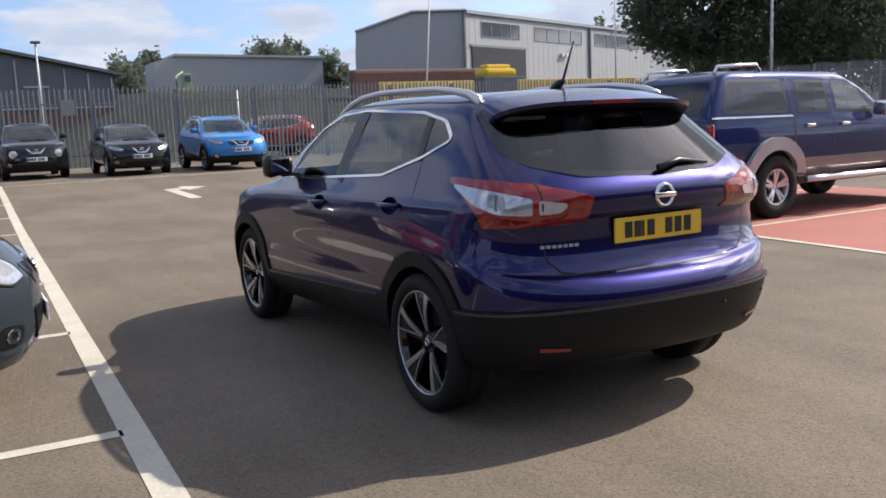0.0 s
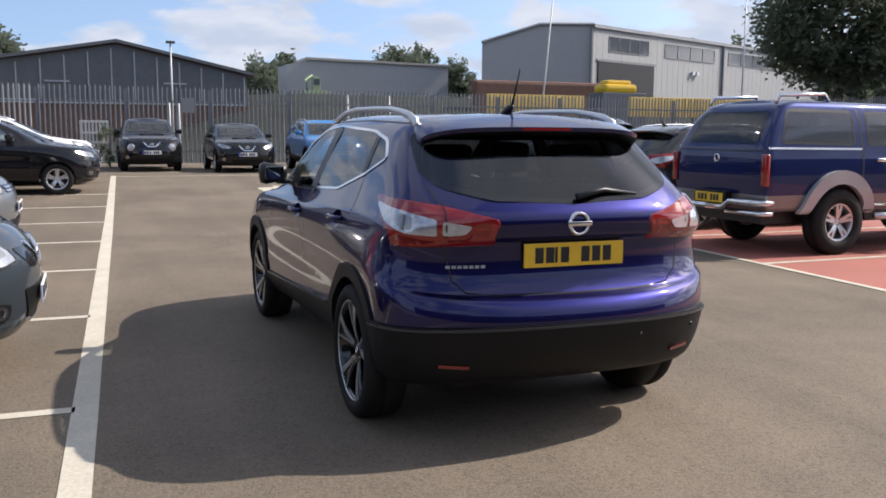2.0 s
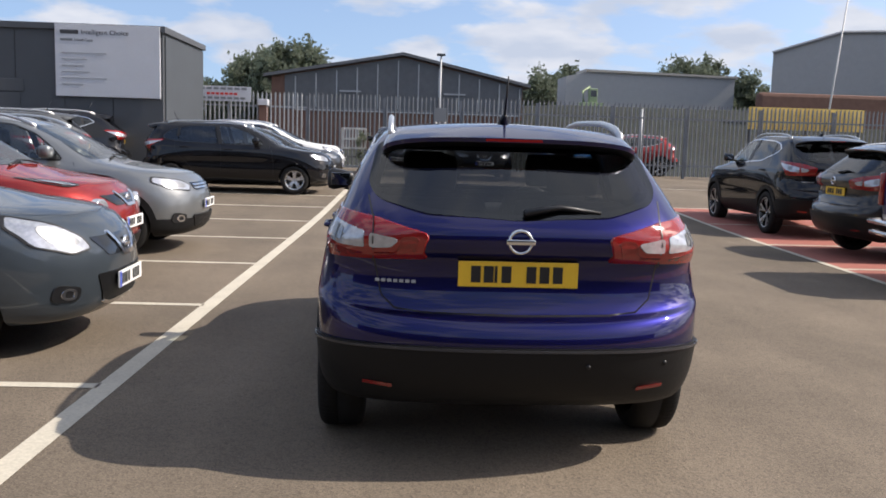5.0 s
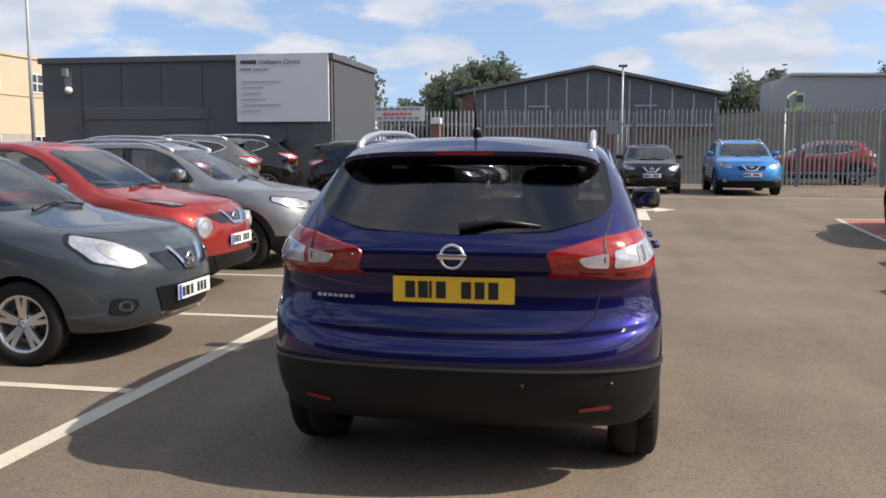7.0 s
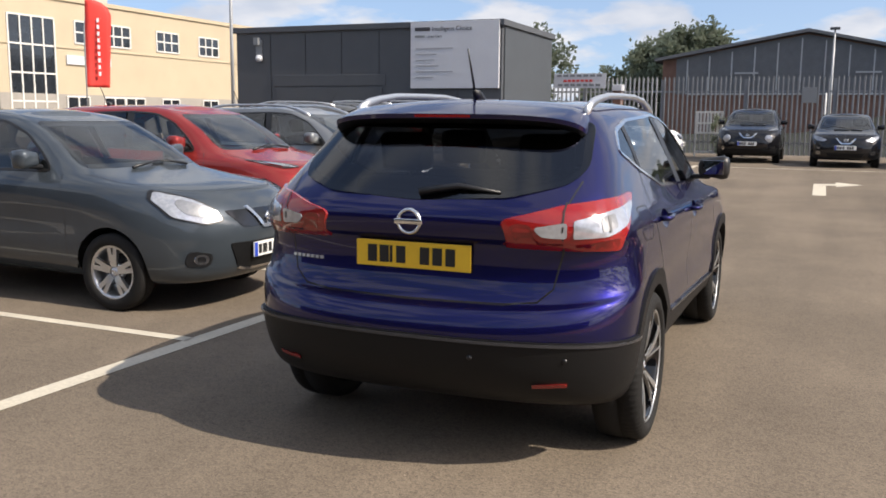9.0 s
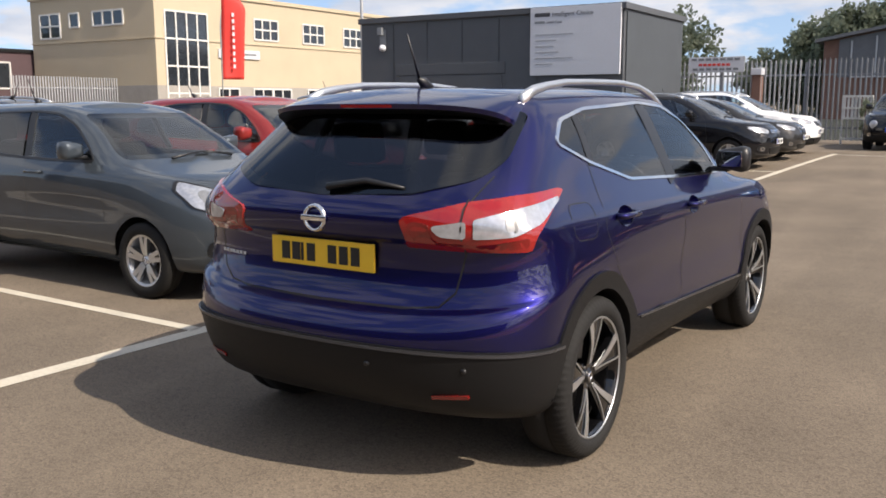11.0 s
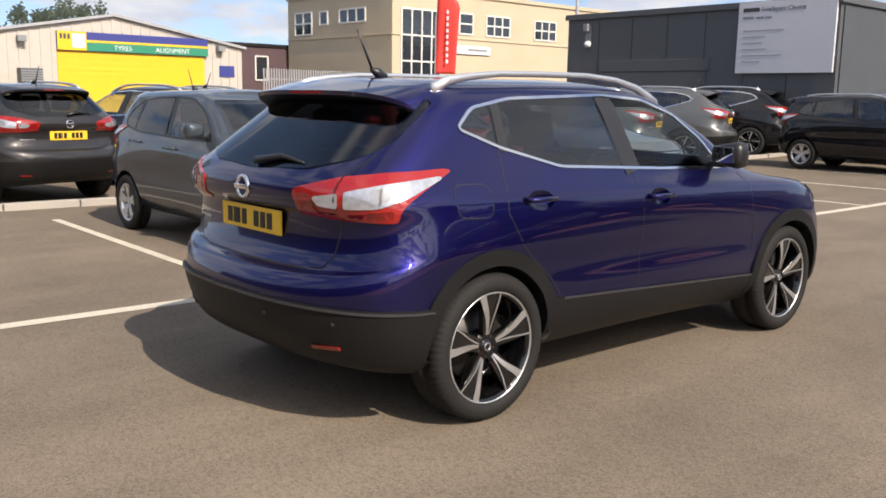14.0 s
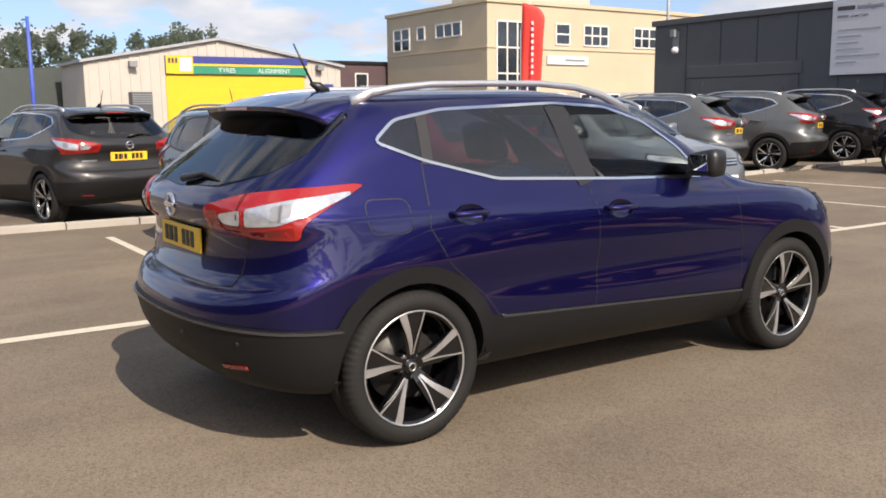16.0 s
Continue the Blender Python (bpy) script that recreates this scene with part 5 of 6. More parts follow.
# sales cabin
cab = thing("sales_cabin", "dark grey flat-roofed sales cabin with a white board", "building", pose(0, 0, 0))
bm = bmesh.new()
box(bm, (-14.9, 18.8, 0), (-6.45, 23.5, 3.86))
part("wall", bm, M_CABIN, cab, "dark grey panel walls", False)
block(cab, "roof_edge", (-14.98, 18.72, 3.86), (-6.37, 23.58, 4.02), M_CABIN, "dark grey roof edge", 0.01)
for i in range(1, 7):
    block(cab, "panel_joint", (-14.9 + 1.2 * i - 0.006, 18.790, 0.2), (-14.9 + 1.2 * i + 0.006, 18.80, 3.84), M_TRIM)
for i in range(1, 4):
    block(cab, "panel_joint", (-6.45, 18.8 + 1.2 * i - 0.012, 0.2), (-6.435, 18.8 + 1.2 * i + 0.012, 3.84), M_CABIN)
block(cab, "shutter", (-13.5, 18.775, 0.25), (-10.0, 18.79, 2.28), M_CABIN, "dark grey roller shutter", 0.006)
block(cab, "shutter_box", (-13.6, 18.77, 2.30), (-9.9, 18.80, 2.62), M_CABIN, "dark grey shutter housing", 0.01)
# darker than the other walls, its colour set to offset the sun on this side
block(cab, "side_panel", (-6.44, 18.95, 1.62), (-6.415, 23.4, 3.80), material("sun_side_cladding", (0.055, 0.062, 0.070), 0.6), "grey side cladding, toned for the sunlit wall")
board = block(cab, "sign_board", (-9.08, 18.70, 2.22), (-6.50, 18.77, 4.0), M_SIGNW, "white sign board", 0.004)
up = pose(0, 0, 0, 90)
block(board, "brand_bar", (-8.95, 18.694, 3.755), (-8.50, 18.70, 3.855), M_LETTER)
text(board, "Intelligent Choice", 0.165, Matrix.Translation((-8.44, 18.698, 3.755)) @ up, M_LETTER)
text(board, "Used Cars", 0.105, Matrix.Translation((-8.60, 18.698, 3.58)) @ up, M_LETTER)
block(board, "brand_bar", (-8.95, 18.694, 3.585), (-8.65, 18.70, 3.645), M_CABINTRIM)
for k, w in enumerate((1.10, 0.62, 0.55, 0.68, 1.10, 0.52)):
    block(board, "text_bar", (-8.92, 18.694, 3.27 - 0.155 * k), (-8.92 + w, 18.70, 3.305 - 0.155 * k), M_PALETEXT)
lampw = block(cab, "wall_lamp", (-14.22, 18.66, 3.50), (-14.05, 18.80, 3.72), M_CABINTRIM, "grey wall lamp", 0.02)
block(cab, "conduit", (-14.2, 18.77, 3.2), (-13.98, 18.80, 3.66), M_CABINTRIM)
bm = bmesh.new()
lathe(bm, [(0.001, 0.16), (0.06, 0.14), (0.10, 0.08), (0.10, 0.0)], 16)
d = part("camera_dome", bm, M_SIGNW, cab, "white camera dome")
d.matrix_local = pose(-14.05, 18.75, 3.12, 0, 0, -90)

# unseen wall that closes the yard, added to block low sky and deepen shade
bm = bmesh.new()
box(bm, (-32, -21, 0), (30, -17, 5.6))
solid("unseen_wall_south", bm, M_CABIN, "plain dark grey unseen wall behind the yard, added to block low sky", "wall", "structure")

# office block
off = thing("office_block", "cream rendered two-storey office block with white windows", "building", pose(0, 0, 0))
block(off, "wall", (-47.7, 29.2, 0), (-36.8, 75, 7.55), M_CREAM, "cream rendered walls")
block(off, "parapet", (-47.8, 29.1, 7.45), (-36.7, 75, 7.68), M_CREAM, "cream parapet", 0.02)
block(off, "plinth", (-47.74, 29.15, 0), (-36.76, 75, 2.48), M_MORTARLESS, "beige rendered plinth")
block(off, "ledge", (-36.8, 29.2, 4.95), (-36.74, 75, 5.02), M_CREAM)
block(off, "ledge", (-47.7, 29.14, 4.95), (-36.8, 29.2, 5.02), M_CREAM)
block(off, "roof_box", (-43.5, 31.5, 7.6), (-37.8, 38, 8.9), M_WHITECLAD, "pale roof-top plant room", 0.03)
window(off, "x", -36.8, 29.85, 32.85, 0.6, 6.45, 4, 4, 1)
for y0 in (36.55, 40.9, 45.0, 50.2, 55.4, 60.6):
    window(off, "x", -36.8, y0, y0 + 2.05, 5.28, 6.48, 3, 2, 1)
window(off, "x", -36.8, 34.3, 35.4, 5.28, 6.48, 1, 2, 1)
for y0 in (33.5, 36.3, 38.0, 41.2, 45.2, 50.2):
    window(off, "x", -36.74, y0, y0 + 1.6, 1.5, 2.36, 2, 1, 1)
window(off, "y", 29.2, -46.8, -44.9, 5.26, 6.62, 2, 2, -1)
window(off, "y", 29.2, -44.0, -43.15, 5.80, 6.58, 1, 1, -1)
window(off, "y", 29.2, -41.9, -39.3, 5.80, 6.58, 3, 1, -1)
nb = block(off, "name_board", (-36.78, 33.6, 4.10), (-36.70, 36.9, 4.60), M_SIGNW, "pale name board")
block(nb, "text_bar", (-36.70, 35.0, 4.30), (-36.69, 36.6, 4.42), M_CABINTRIM)

# tyre workshop
ats = thing("tyre_workshop", "off-white gabled workshop with a yellow roller door", "building", pose(0, 0, 0))
part("wall", prism([(8.6, 0), (22.6, 0), (22.6, 3.95), (15.4, 5.2), (8.6, 3.95)], -42, -47, "x"), M_WHITECLAD, ats, "off-white ribbed cladding", False)
for i in range(28):
    yy = 8.85 + 0.5 * i
    top = 3.95 + 1.25 * (1 - abs(yy - 15.5) / 7.0) - 0.08
    if not 12.4 < yy < 20.5:
        block(ats, "cladding_rib", (-42.0, yy - 0.05, 0.1), (-41.96, yy + 0.05, top), M_WHITECLAD)
    elif top > 4.5:
        block(ats, "cladding_rib", (-42.0, yy - 0.05, 4.42), (-41.96, yy + 0.05, top), M_WHITECLAD)
for a, b in (((8.4, 3.93), (15.4, 5.22)), ((15.4, 5.22), (22.8, 3.93))):
    part("roof_sheet", prism([a, b, (b[0], b[1] + 0.14), (a[0], a[1] + 0.14)], -41.8, -47, "x"), M_WAREROOF, ats, "grey sheet roof", False)
door = block(ats, "roller_door", (-42.02, 12.55, 0), (-41.94, 20.3, 3.42), M_YELLOW, "bright yellow roller door")
for i in range(11):
    block(door, "slat", (-41.94, 12.6, 0.1 + 0.3 * i), (-41.925, 20.25, 0.36 + 0.3 * i), M_YELLOW)
sg = block(ats, "fascia_sign", (-42.0, 12.55, 3.46), (-41.80, 20.45, 4.36), M_NAVYSIGN, "navy and green fascia sign")
block(sg, "green_band", (-41.80, 13.95, 3.46), (-41.785, 20.45, 3.86), M_GREENSIGN)
block(sg, "yellow_band", (-41.80, 13.95, 3.87), (-41.785, 20.45, 3.98), M_YELLOW)
block(sg, "logo_panel", (-41.80, 12.55, 3.46), (-41.780, 13.95, 4.36), M_YELLOW, "yellow logo panel")
for k in range(3):
    block(sg, "logo_bar", (-41.78, 12.66 + 0.18 * k, 3.98), (-41.77, 12.78 + 0.18 * k, 4.24), M_LETTER)
block(sg, "logo_square", (-41.78, 13.25, 3.58), (-41.772, 13.88, 4.26), M_SIGNW)
face = pose(0, 0, 0, 90, 0, 90)
text(sg, "TYRES", 0.34, Matrix.Translation((-41.782, 15.3, 3.54)) @ face, M_SIGNW)
text(sg, "ALIGNMENT", 0.34, Matrix.Translation((-41.782, 17.5, 3.54)) @ face, M_SIGNW)
block(ats, "floodlight", (-41.95, 10.7, 3.75), (-41.6, 11.1, 4.05), M_CABINTRIM, "grey floodlight", 0.03)
block(ats, "floodlight", (-41.95, 21.0, 3.75), (-41.6, 21.4, 4.05), M_CABINTRIM, "grey floodlight", 0.03)
block(ats, "blue_notice", (-41.98, 21.2, 2.4), (-41.94, 22.1, 3.0), M_NAVYSIGN, "blue notice board")
lou = thing("louvred_hopper", "dark louvred cabinet before the workshop wall", "cabinet", pose(-40.8, 10.9, 0))
block(lou, "case", (-0.3, -0.5, 0), (0.3, 0.5, 2.5), M_CABIN, "", 0.02)
for i in range(5):
    block(lou, "louvre", (0.3, -0.47, 1.9 + 0.11 * i), (0.34, 0.47, 1.97 + 0.11 * i), M_CABINTRIM)
mar = thing("maroon_shed", "dark maroon clad shed between two buildings", "building", pose(0, 0, 0))
block(mar, "wall", (-58, 22.8, 0), (-48, 30, 4.55), M_DARKRED, "dark maroon cladding")
block(mar, "roof_edge", (-58, 22.7, 4.5), (-47.9, 30, 4.7), M_TRIM)
window(mar, "x", -48, 24.3, 25.2, 2.4, 3.9, 1, 1, 1)
window(mar, "x", -48, 26.9, 27.8, 2.4, 3.9, 1, 1, 1)
dks = thing("dark_shed", "long dark shed behind the tyre workshop", "building", pose(0, 0, 0))
part("wall", prism([(-6, 0), (9.5, 0), (9.5, 4.0), (-6, 3.4)], -48, -66, "x"), material("dark_green_sheeting", (0.045, 0.055, 0.050), 0.7, 0, 0.15, 12.0), dks, "dark sheeting", False)

# brick hall
hall = thing("brick_hall", "low-pitched brick hall with a dark glazed gable", "building", pose(0, 0, 0))
part("wall", prism([(-11.0, 0), (10.2, 0), (10.2, 5.9), (0.0, 8.1), (-11.0, 6.15)], 72.0, 110, "y"), M_BRICK, hall, "red brick walls", False)
part("gable_glazing", prism([(-9.9, 3.4), (10.15, 3.4), (10.15, 5.80), (0.0, 7.98), (-9.9, 6.25)], 71.9, 72.05, "y"), M_DARKSHED, hall, "dark glazed gable", False)
for i in range(12):
    x = -9.0 + 1.72 * i
    top = 8.1 - 0.21 * abs(x) - 0.35 if x > 0 else 8.1 - 0.18 * abs(x) - 0.35
    block(hall, "mullion", (x - 0.05, 71.78, 3.4), (x + 0.05, 71.9, top), M_POLE)
block(hall, "transom", (-9.0, 71.8, 3.36), (10.0, 71.9, 3.48), M_POLE)
for x in (-4.4, 4.4):
    block(hall, "vent_frame", (x - 0.9, 71.74, 5.0), (x + 0.9, 71.8, 5.12), M_POLE)
for a, b in (((-11.6, 6.05), (0.0, 8.15)), ((0.0, 8.15), (10.8, 5.8))):
    part("roof_sheet", prism([a, b, (b[0], b[1] + 0.25), (a[0], a[1] + 0.25)], 71.4, 110, "y"), M_DARKSHED, hall, "dark grey sheet roof", False)

# far shed
shd = thing("storage_shed", "pale grey storage shed with a light roof", "building", pose(0, 0, 0))
part("wall", prism([(17.3, 4), (35.4, 4), (35.4, 8.5), (19.6, 8.75), (17.3, 8.2)], 90, 95, "y"), M_WARE, shd, "pale grey cladding", False)
part("roof_sheet", prism([(19.3, 8.75), (35.6, 8.5), (35.6, 8.72), (19.3, 9.0)], 89.7, 95, "y"), M_WHITECLAD, shd, "light sheet roof", False)

# warehouse
wh = thing("warehouse", "large pale grey clad warehouse on a bank", "building", Matrix.Translation((48, 80, 0)) @ pose(0, 0, 0, 0, 0, math.degrees(math.atan2(23, 53))))
def slab_on(plan_pts, z0, z1):
    b = bmesh.new()
    lo_ring, hi_ring = [b.verts.new((x, y, z0)) for x, y in plan_pts], [b.verts.new((x, y, z1)) for x, y in plan_pts]
    for i in range(len(plan_pts)):
        k = (i + 1) % len(plan_pts)
        b.faces.new((lo_ring[i], lo_ring[k], hi_ring[k], hi_ring[i]))
    b.faces.new(lo_ring[::-1])
    b.faces.new(hi_ring)
    bmesh.ops.recalc_face_normals(b, faces=b.faces)
    return b


part("wall", slab_on([(0, 0), (58, 0), (58, 34), (23.7, 24.6)], 3, 12.5), M_WARE, wh, "pale grey ribbed cladding", False)
for i in range(48):
    x = 0.6 + 1.2 * i
    block(wh, "cladding_rib", (x - 0.05, -0.014, 3.2), (x + 0.05, 0.0, 12.4), M_WARE)
part("roof_edge", slab_on([(-0.1, -0.25), (58.2, -0.25), (58.2, 34.2), (23.8, 24.7)], 12.4, 12.75), M_WAREROOF, wh, "", False)
block(wh, "drain_pipe", (27.9, -0.3, 3), (28.15, -0.05, 12.4), M_CABINTRIM)
for a, b in ((2.9, 10.7), (14.2, 25.9), (29.6, 43.3)):
    w = window(wh, "y", 0.0, a, b, 10.1, 11.7, 4, 1, -1, M_CABINTRIM)
# solid black slab stands for the shade inside the open doorway
block(wh, "loading_door", (0.9, -0.12, 3.0), (11.9, 0.1, 9.05), M_TRIM, "black slab for the shade inside an open loading door")
block(wh, "door_frame", (0.6, -0.16, 8.95), (12.2, -0.04, 9.2), M_CABINTRIM)
for a in (20.2, 21.2):
    block(wh, "floodlight", (a, -0.4, 8.4), (a + 0.5, -0.05, 8.8), M_SIGNW)
wing = thing("warehouse_wing", "grey clad end of the warehouse with a sloping eave", "building", pose(0, 0, 0))
bm = bmesh.new()
foot = ((48.0, 80.0), (36.2, 82.5), (52.0, 118.0), (60.0, 112.0))
tops = (12.7, 10.55, 10.55, 12.7)
lo = [bm.verts.new((x, y, 2.5)) for x, y in foot]
mid_lo, mid_hi = bm.verts.new((42.2, 81.23, 2.5)), bm.verts.new((42.2, 81.23, 12.55))
hi = [bm.verts.new((x, y, h)) for (x, y), h in zip(foot, tops)]
back_hi = bm.verts.new((56, 115, 12.55))
for f in ((lo[0], mid_lo, mid_hi, hi[0]), (mid_lo, lo[1], hi[1], mid_hi), (lo[1], lo[2], hi[2], hi[1]), (hi[0], mid_hi, back_hi, hi[3]), (mid_hi, hi[1], hi[2], back_hi)):
    bm.faces.new(f)
bmesh.ops.recalc_face_normals(bm, faces=bm.faces)
part("wall", bm, M_WARE, wing, "", False)
bm = bmesh.new()
tube(bm, [(48.0, 79.9, 12.75), (42.2, 81.1, 12.60), (36.1, 82.4, 10.60)], 0.16, 6)
part("eave", bm, M_WAREROOF, wing, "grey eave flashing", False)
bm = bmesh.new()
tube(bm, [(47.7, 79.9, 2.6), (47.7, 79.9, 12.5)], 0.12, 6)
part("drain_pipe", bm, M_CABINTRIM, wing, "", False)
bank = bmesh.new()
box(bank, (30, 70, 1.6), (47, 71, 6.0), None, 0.3)
solid("brick_retaining_wall", bank, M_BRICK, "brown brick retaining wall below the warehouse", "wall", "structure")


# ---- fence ----
def fence_base(x):
    return 0.22 + 0.75 * smooth(24, 44, x)


def palisade(x0, x1, y, mat, top=2.68, label="grey steel palisade fence with pointed pales"):
    """Posts, rails and panels of pales between two points along x."""
    f = thing("palisade_fence", label, "fence", pose(0, 0, 0), "", "structure")
    n = round((x1 - x0) / 2.75)
    d = (x1 - x0) / n
    for i in range(n):
        a, b = x0 + d * i, x0 + d * (i + 1)
        z0 = fence_base((a + b) / 2)
        bm = bmesh.new()
        k = int(d / 0.155)
        for j in range(k):
            c = a + 0.08 + 0.155 * j
            h = z0 + top + random.uniform(-0.012, 0.012)
            lean = random.uniform(-0.006, 0.006)
            prof = [(c - 0.034, y - 0.004), (c - 0.014, y - 0.022), (c + 0.014, y - 0.022), (c + 0.034, y - 0.004)]
            low = [bm.verts.new((px, py, z0 + 0.06)) for px, py in prof]
            high = [bm.verts.new((px + lean, py, h - 0.09)) for px, py in prof]
            tip = bm.verts.new((c + lean, y - 0.05, h))
            for q in range(3):
                bm.faces.new((low[q], low[q + 1], high[q + 1], high[q]))
                bm.faces.new((high[q], high[q + 1], tip))
        pan = part("pale_panel", bm, mat, f, "", False)
        pan["kind"] = "stuff"
        for zz in (0.45, 2.15):
            block(f, "rail", (a, y, z0 + zz - 0.03), (b, y + 0.04, z0 + zz + 0.03), mat)
        block(f, "post", (a - 0.05, y + 0.02, z0 - 0.4), (a + 0.05, y + 0.12, z0 + top - 0.12), mat)
    return f


M_FENCEPALE = material("bright_galvanised_steel", (0.36, 0.37, 0.38), 0.5, 0.4, 0.12, 40.0)
palisade(-9.2, -3.7, 27.8, M_FENCEPALE, 2.68, "bright galvanised palisade fence with pointed pales")
palisade(-3.7, 62.3, 27.8, M_FENCE)
fl = thing("palisade_fence", "pale palisade fence before the maroon shed", "fence", pose(0, 0, 0), "", "structure")
bm = bmesh.new()
for i in range(40):
    yy = 22.8 + 0.16 * i
    box(bm, (-40.03, yy, 0.1), (-40.0, yy + 0.07, 2.9))
pp = part("pale_panel", bm, M_FENCEPALE, fl, "", False)
pp["kind"] = "stuff"
for zz in (0.5, 2.3):
    block(fl, "rail", (-40.07, 22.8, zz), (-40.03, 29.2, zz + 0.06), M_FENCEPALE)
ban = thing("fence_banner", "white banner with grey and red print on the fence", "banner", pose(-6.6, 27.70, 2.50))
block(ban, "sheet", (-0.95, -0.01, 0), (0.95, 0.01, 0.52), M_SIGNW, "", 0.003)
for k, (a, b, c, mm) in enumerate(((-0.85, 0.85, 0.40, M_CABINTRIM), (-0.6, 0.5, 0.22, M_FLAG), (-0.8, 0.8, 0.07, M_CABINTRIM))):
    for j in range(7):
        u = a + (b - a) * j / 7
        block(ban, "text_bar", (u, -0.016, c), (u + (b - a) / 7 * 0.75, -0.01, c + 0.08), mm)
nt = thing("fence_notice", "small grey notice plate on the palisade fence", "sign", pose(1.05, 27.72, 2.0))
block(nt, "plate", (-0.22, -0.008, 0), (0.22, 0.008, 0.50), M_CABINTRIM, "", 0.003)
brp = thing("brick_gate_pier", "brick pier with a pale cap at the fence", "pier", pose(-5.25, 27.9, 0.2) @ Matrix.Diagonal((0.62, 1, 1, 1)))
block(brp, "shaft", (-0.22, -0.2, 0), (0.22, 0.2, 2.2), M_BRICK)
block(brp, "cap", (-0.28, -0.26, 2.2), (0.28, 0.26, 2.42), M_SIGNW, "", 0.02)
M_HOARD = material("pale_yellow_hoarding", (0.80, 0.58, 0.16), 0.6, 0, 0.12, 12.0)
for a, b in ((12.6, 17.0), (19.2, 25.8)):
    hb = thing("yellow_hoarding", "yellow ribbed hoarding panel behind the fence", "hoarding", pose((a + b) / 2, 28.4, ground_z(a, 28.4)))
    w = (b - a) / 2
    block(hb, "panel", (-w, 0, 1.9), (w, 0.06, 2.72), M_HOARD, "", 0.004)
    for s in (-w + 0.1, 0.0, w - 0.1):
        block(hb, "leg", (s - 0.05, 0.06, 0), (s + 0.05, 0.14, 2.7), M_CABIN)
    for k in range(int(2 * w / 0.3)):
        block(hb, "rib", (-w + 0.1 + 0.3 * k, -0.03, 1.92), (-w + 0.18 + 0.3 * k, 0, 2.70), M_HOARD)
tk = thing("yellow_skip_lorry", "yellow-topped lorry behind the fence", "lorry", pose(29.8, 48.8, ground_z(29.8, 48.8)))
zt = 4.9 - ground_z(29.8, 48.8)
block(tk, "hood", (0.25, -0.8, zt - 0.85), (2.75, 0.8, zt - 0.28), M_YELLOW, "yellow load cover", 0.22)
block(tk, "ridge", (0.55, -0.5, zt - 0.34), (2.45, 0.5, zt + 0.0), M_YELLOW, "", 0.14)
block(tk, "bed", (0.0, -0.9, 0.5), (3.4, 0.9, zt - 0.85), M_DARKSHED, "dark lorry body", 0.05)
for x in (0.6, 3.0):
    for s in (-0.8, 0.8):
        bm = bmesh.new()
        lathe(bm, [(0.02, -0.12), (0.4, -0.12), (0.45, -0.05), (0.45, 0.05), (0.4, 0.12), (0.02, 0.12)], 20)
        w = part("wheel", bm, M_RUBBER, tk)
        w.matrix_local = pose(x, s, 0.45, 0, 0, 90)


# ---- poles and banner ----
def pole(name, label, x, y, height, r=0.05, lamp=False, mat=None, lean=0.0):
    z0 = ground_z(x, y)
    p = thing(name, label, "pole", pose(x, y, z0))
    bm = bmesh.new()
    tube(bm, [(0, 0, 0), (lean * 0.5, 0, height * 0.5), (lean, 0, height)], [r, r * 0.85, r * 0.6], 10)
    part("shaft", bm, mat or M_POLE, p)
    if lamp:
        block(p, "lamp_head", (lean - 0.22, -0.12, height - 0.02), (lean + 0.22, 0.12, height + 0.10), M_CABIN, "dark lamp head", 0.03)
    return p


pole("lamp_post", "grey lamp post behind the far fence", 1.74, 42.5, 5.45, 0.07, True)
pole("lamp_post", "slim grey post beside the sales cabin", -18.1, 22.95, 9.5, 0.07)
pole("flag_pole", "leaning white flag pole behind the fence", 23.5, 45, 10.0, 0.06, False, M_WINF, 0.9)
pole("lamp_post", "slim grey post behind the fence", 38.8, 45, 10.5, 0.06)
pole("lamp_post", "tall grey post by the trees", 36.8, 30, 9.5, 0.09)
pole("flag_pole", "blue flag pole before the tyre workshop", -30.0, 4.1, 4.8, 0.09, False, material("blue_pole", (0.05, 0.09, 0.42), 0.5), -0.05)
for x in (1.55, 2.0):
    pole("marker_post", "short white post near the brick hall", x, 41.8, 2.5, 0.06, False, M_WINF)
for x, y_ in ((7.06, 29.0), (8.75, 29.1)):
    pole("fence_post", "pale galvanised post behind the palisade fence", x, y_, 2.55, 0.06, False, M_FENCEPALE)
fb = thing("feather_banner", "red feather banner on a slim pole", "banner", pose(-19.3, 17.2, 0.1) @ pose(0, 0, 0, 0, 0, 48))
bm = bmesh.new()
tube(bm, [(0, 0, 0), (0, 0, 3.9), (0.08, 0, 4.5), (0.35, 0, 4.85)], 0.022, 8)
part("mast", bm, M_POLE, fb)
bm = bmesh.new()
grid = []
for i in range(25):
    t = i / 24
    z = 2.15 + 2.65 * t
    w = (0.66 + 0.12 * t) * math.sqrt(max(0.02, 1 - max(0, (t - 0.78) / 0.22) ** 2))
    off0 = 0.02 + 0.10 * max(0, t - 0.6)
    grid.append([bm.verts.new((off0 + w * k / 5, 0.05 * math.sin(2.2 * k / 5 + 4 * t), z)) for k in range(6)])
for a, b in zip(grid, grid[1:]):
    for k in range(5):
        bm.faces.new((a[k], a[k + 1], b[k + 1], b[k]))
cl = part("cloth", bm, M_FLAG, fb, "red printed cloth")
mod = cl.modifiers.new("thickness", "SOLIDIFY")
mod.thickness = 0.006
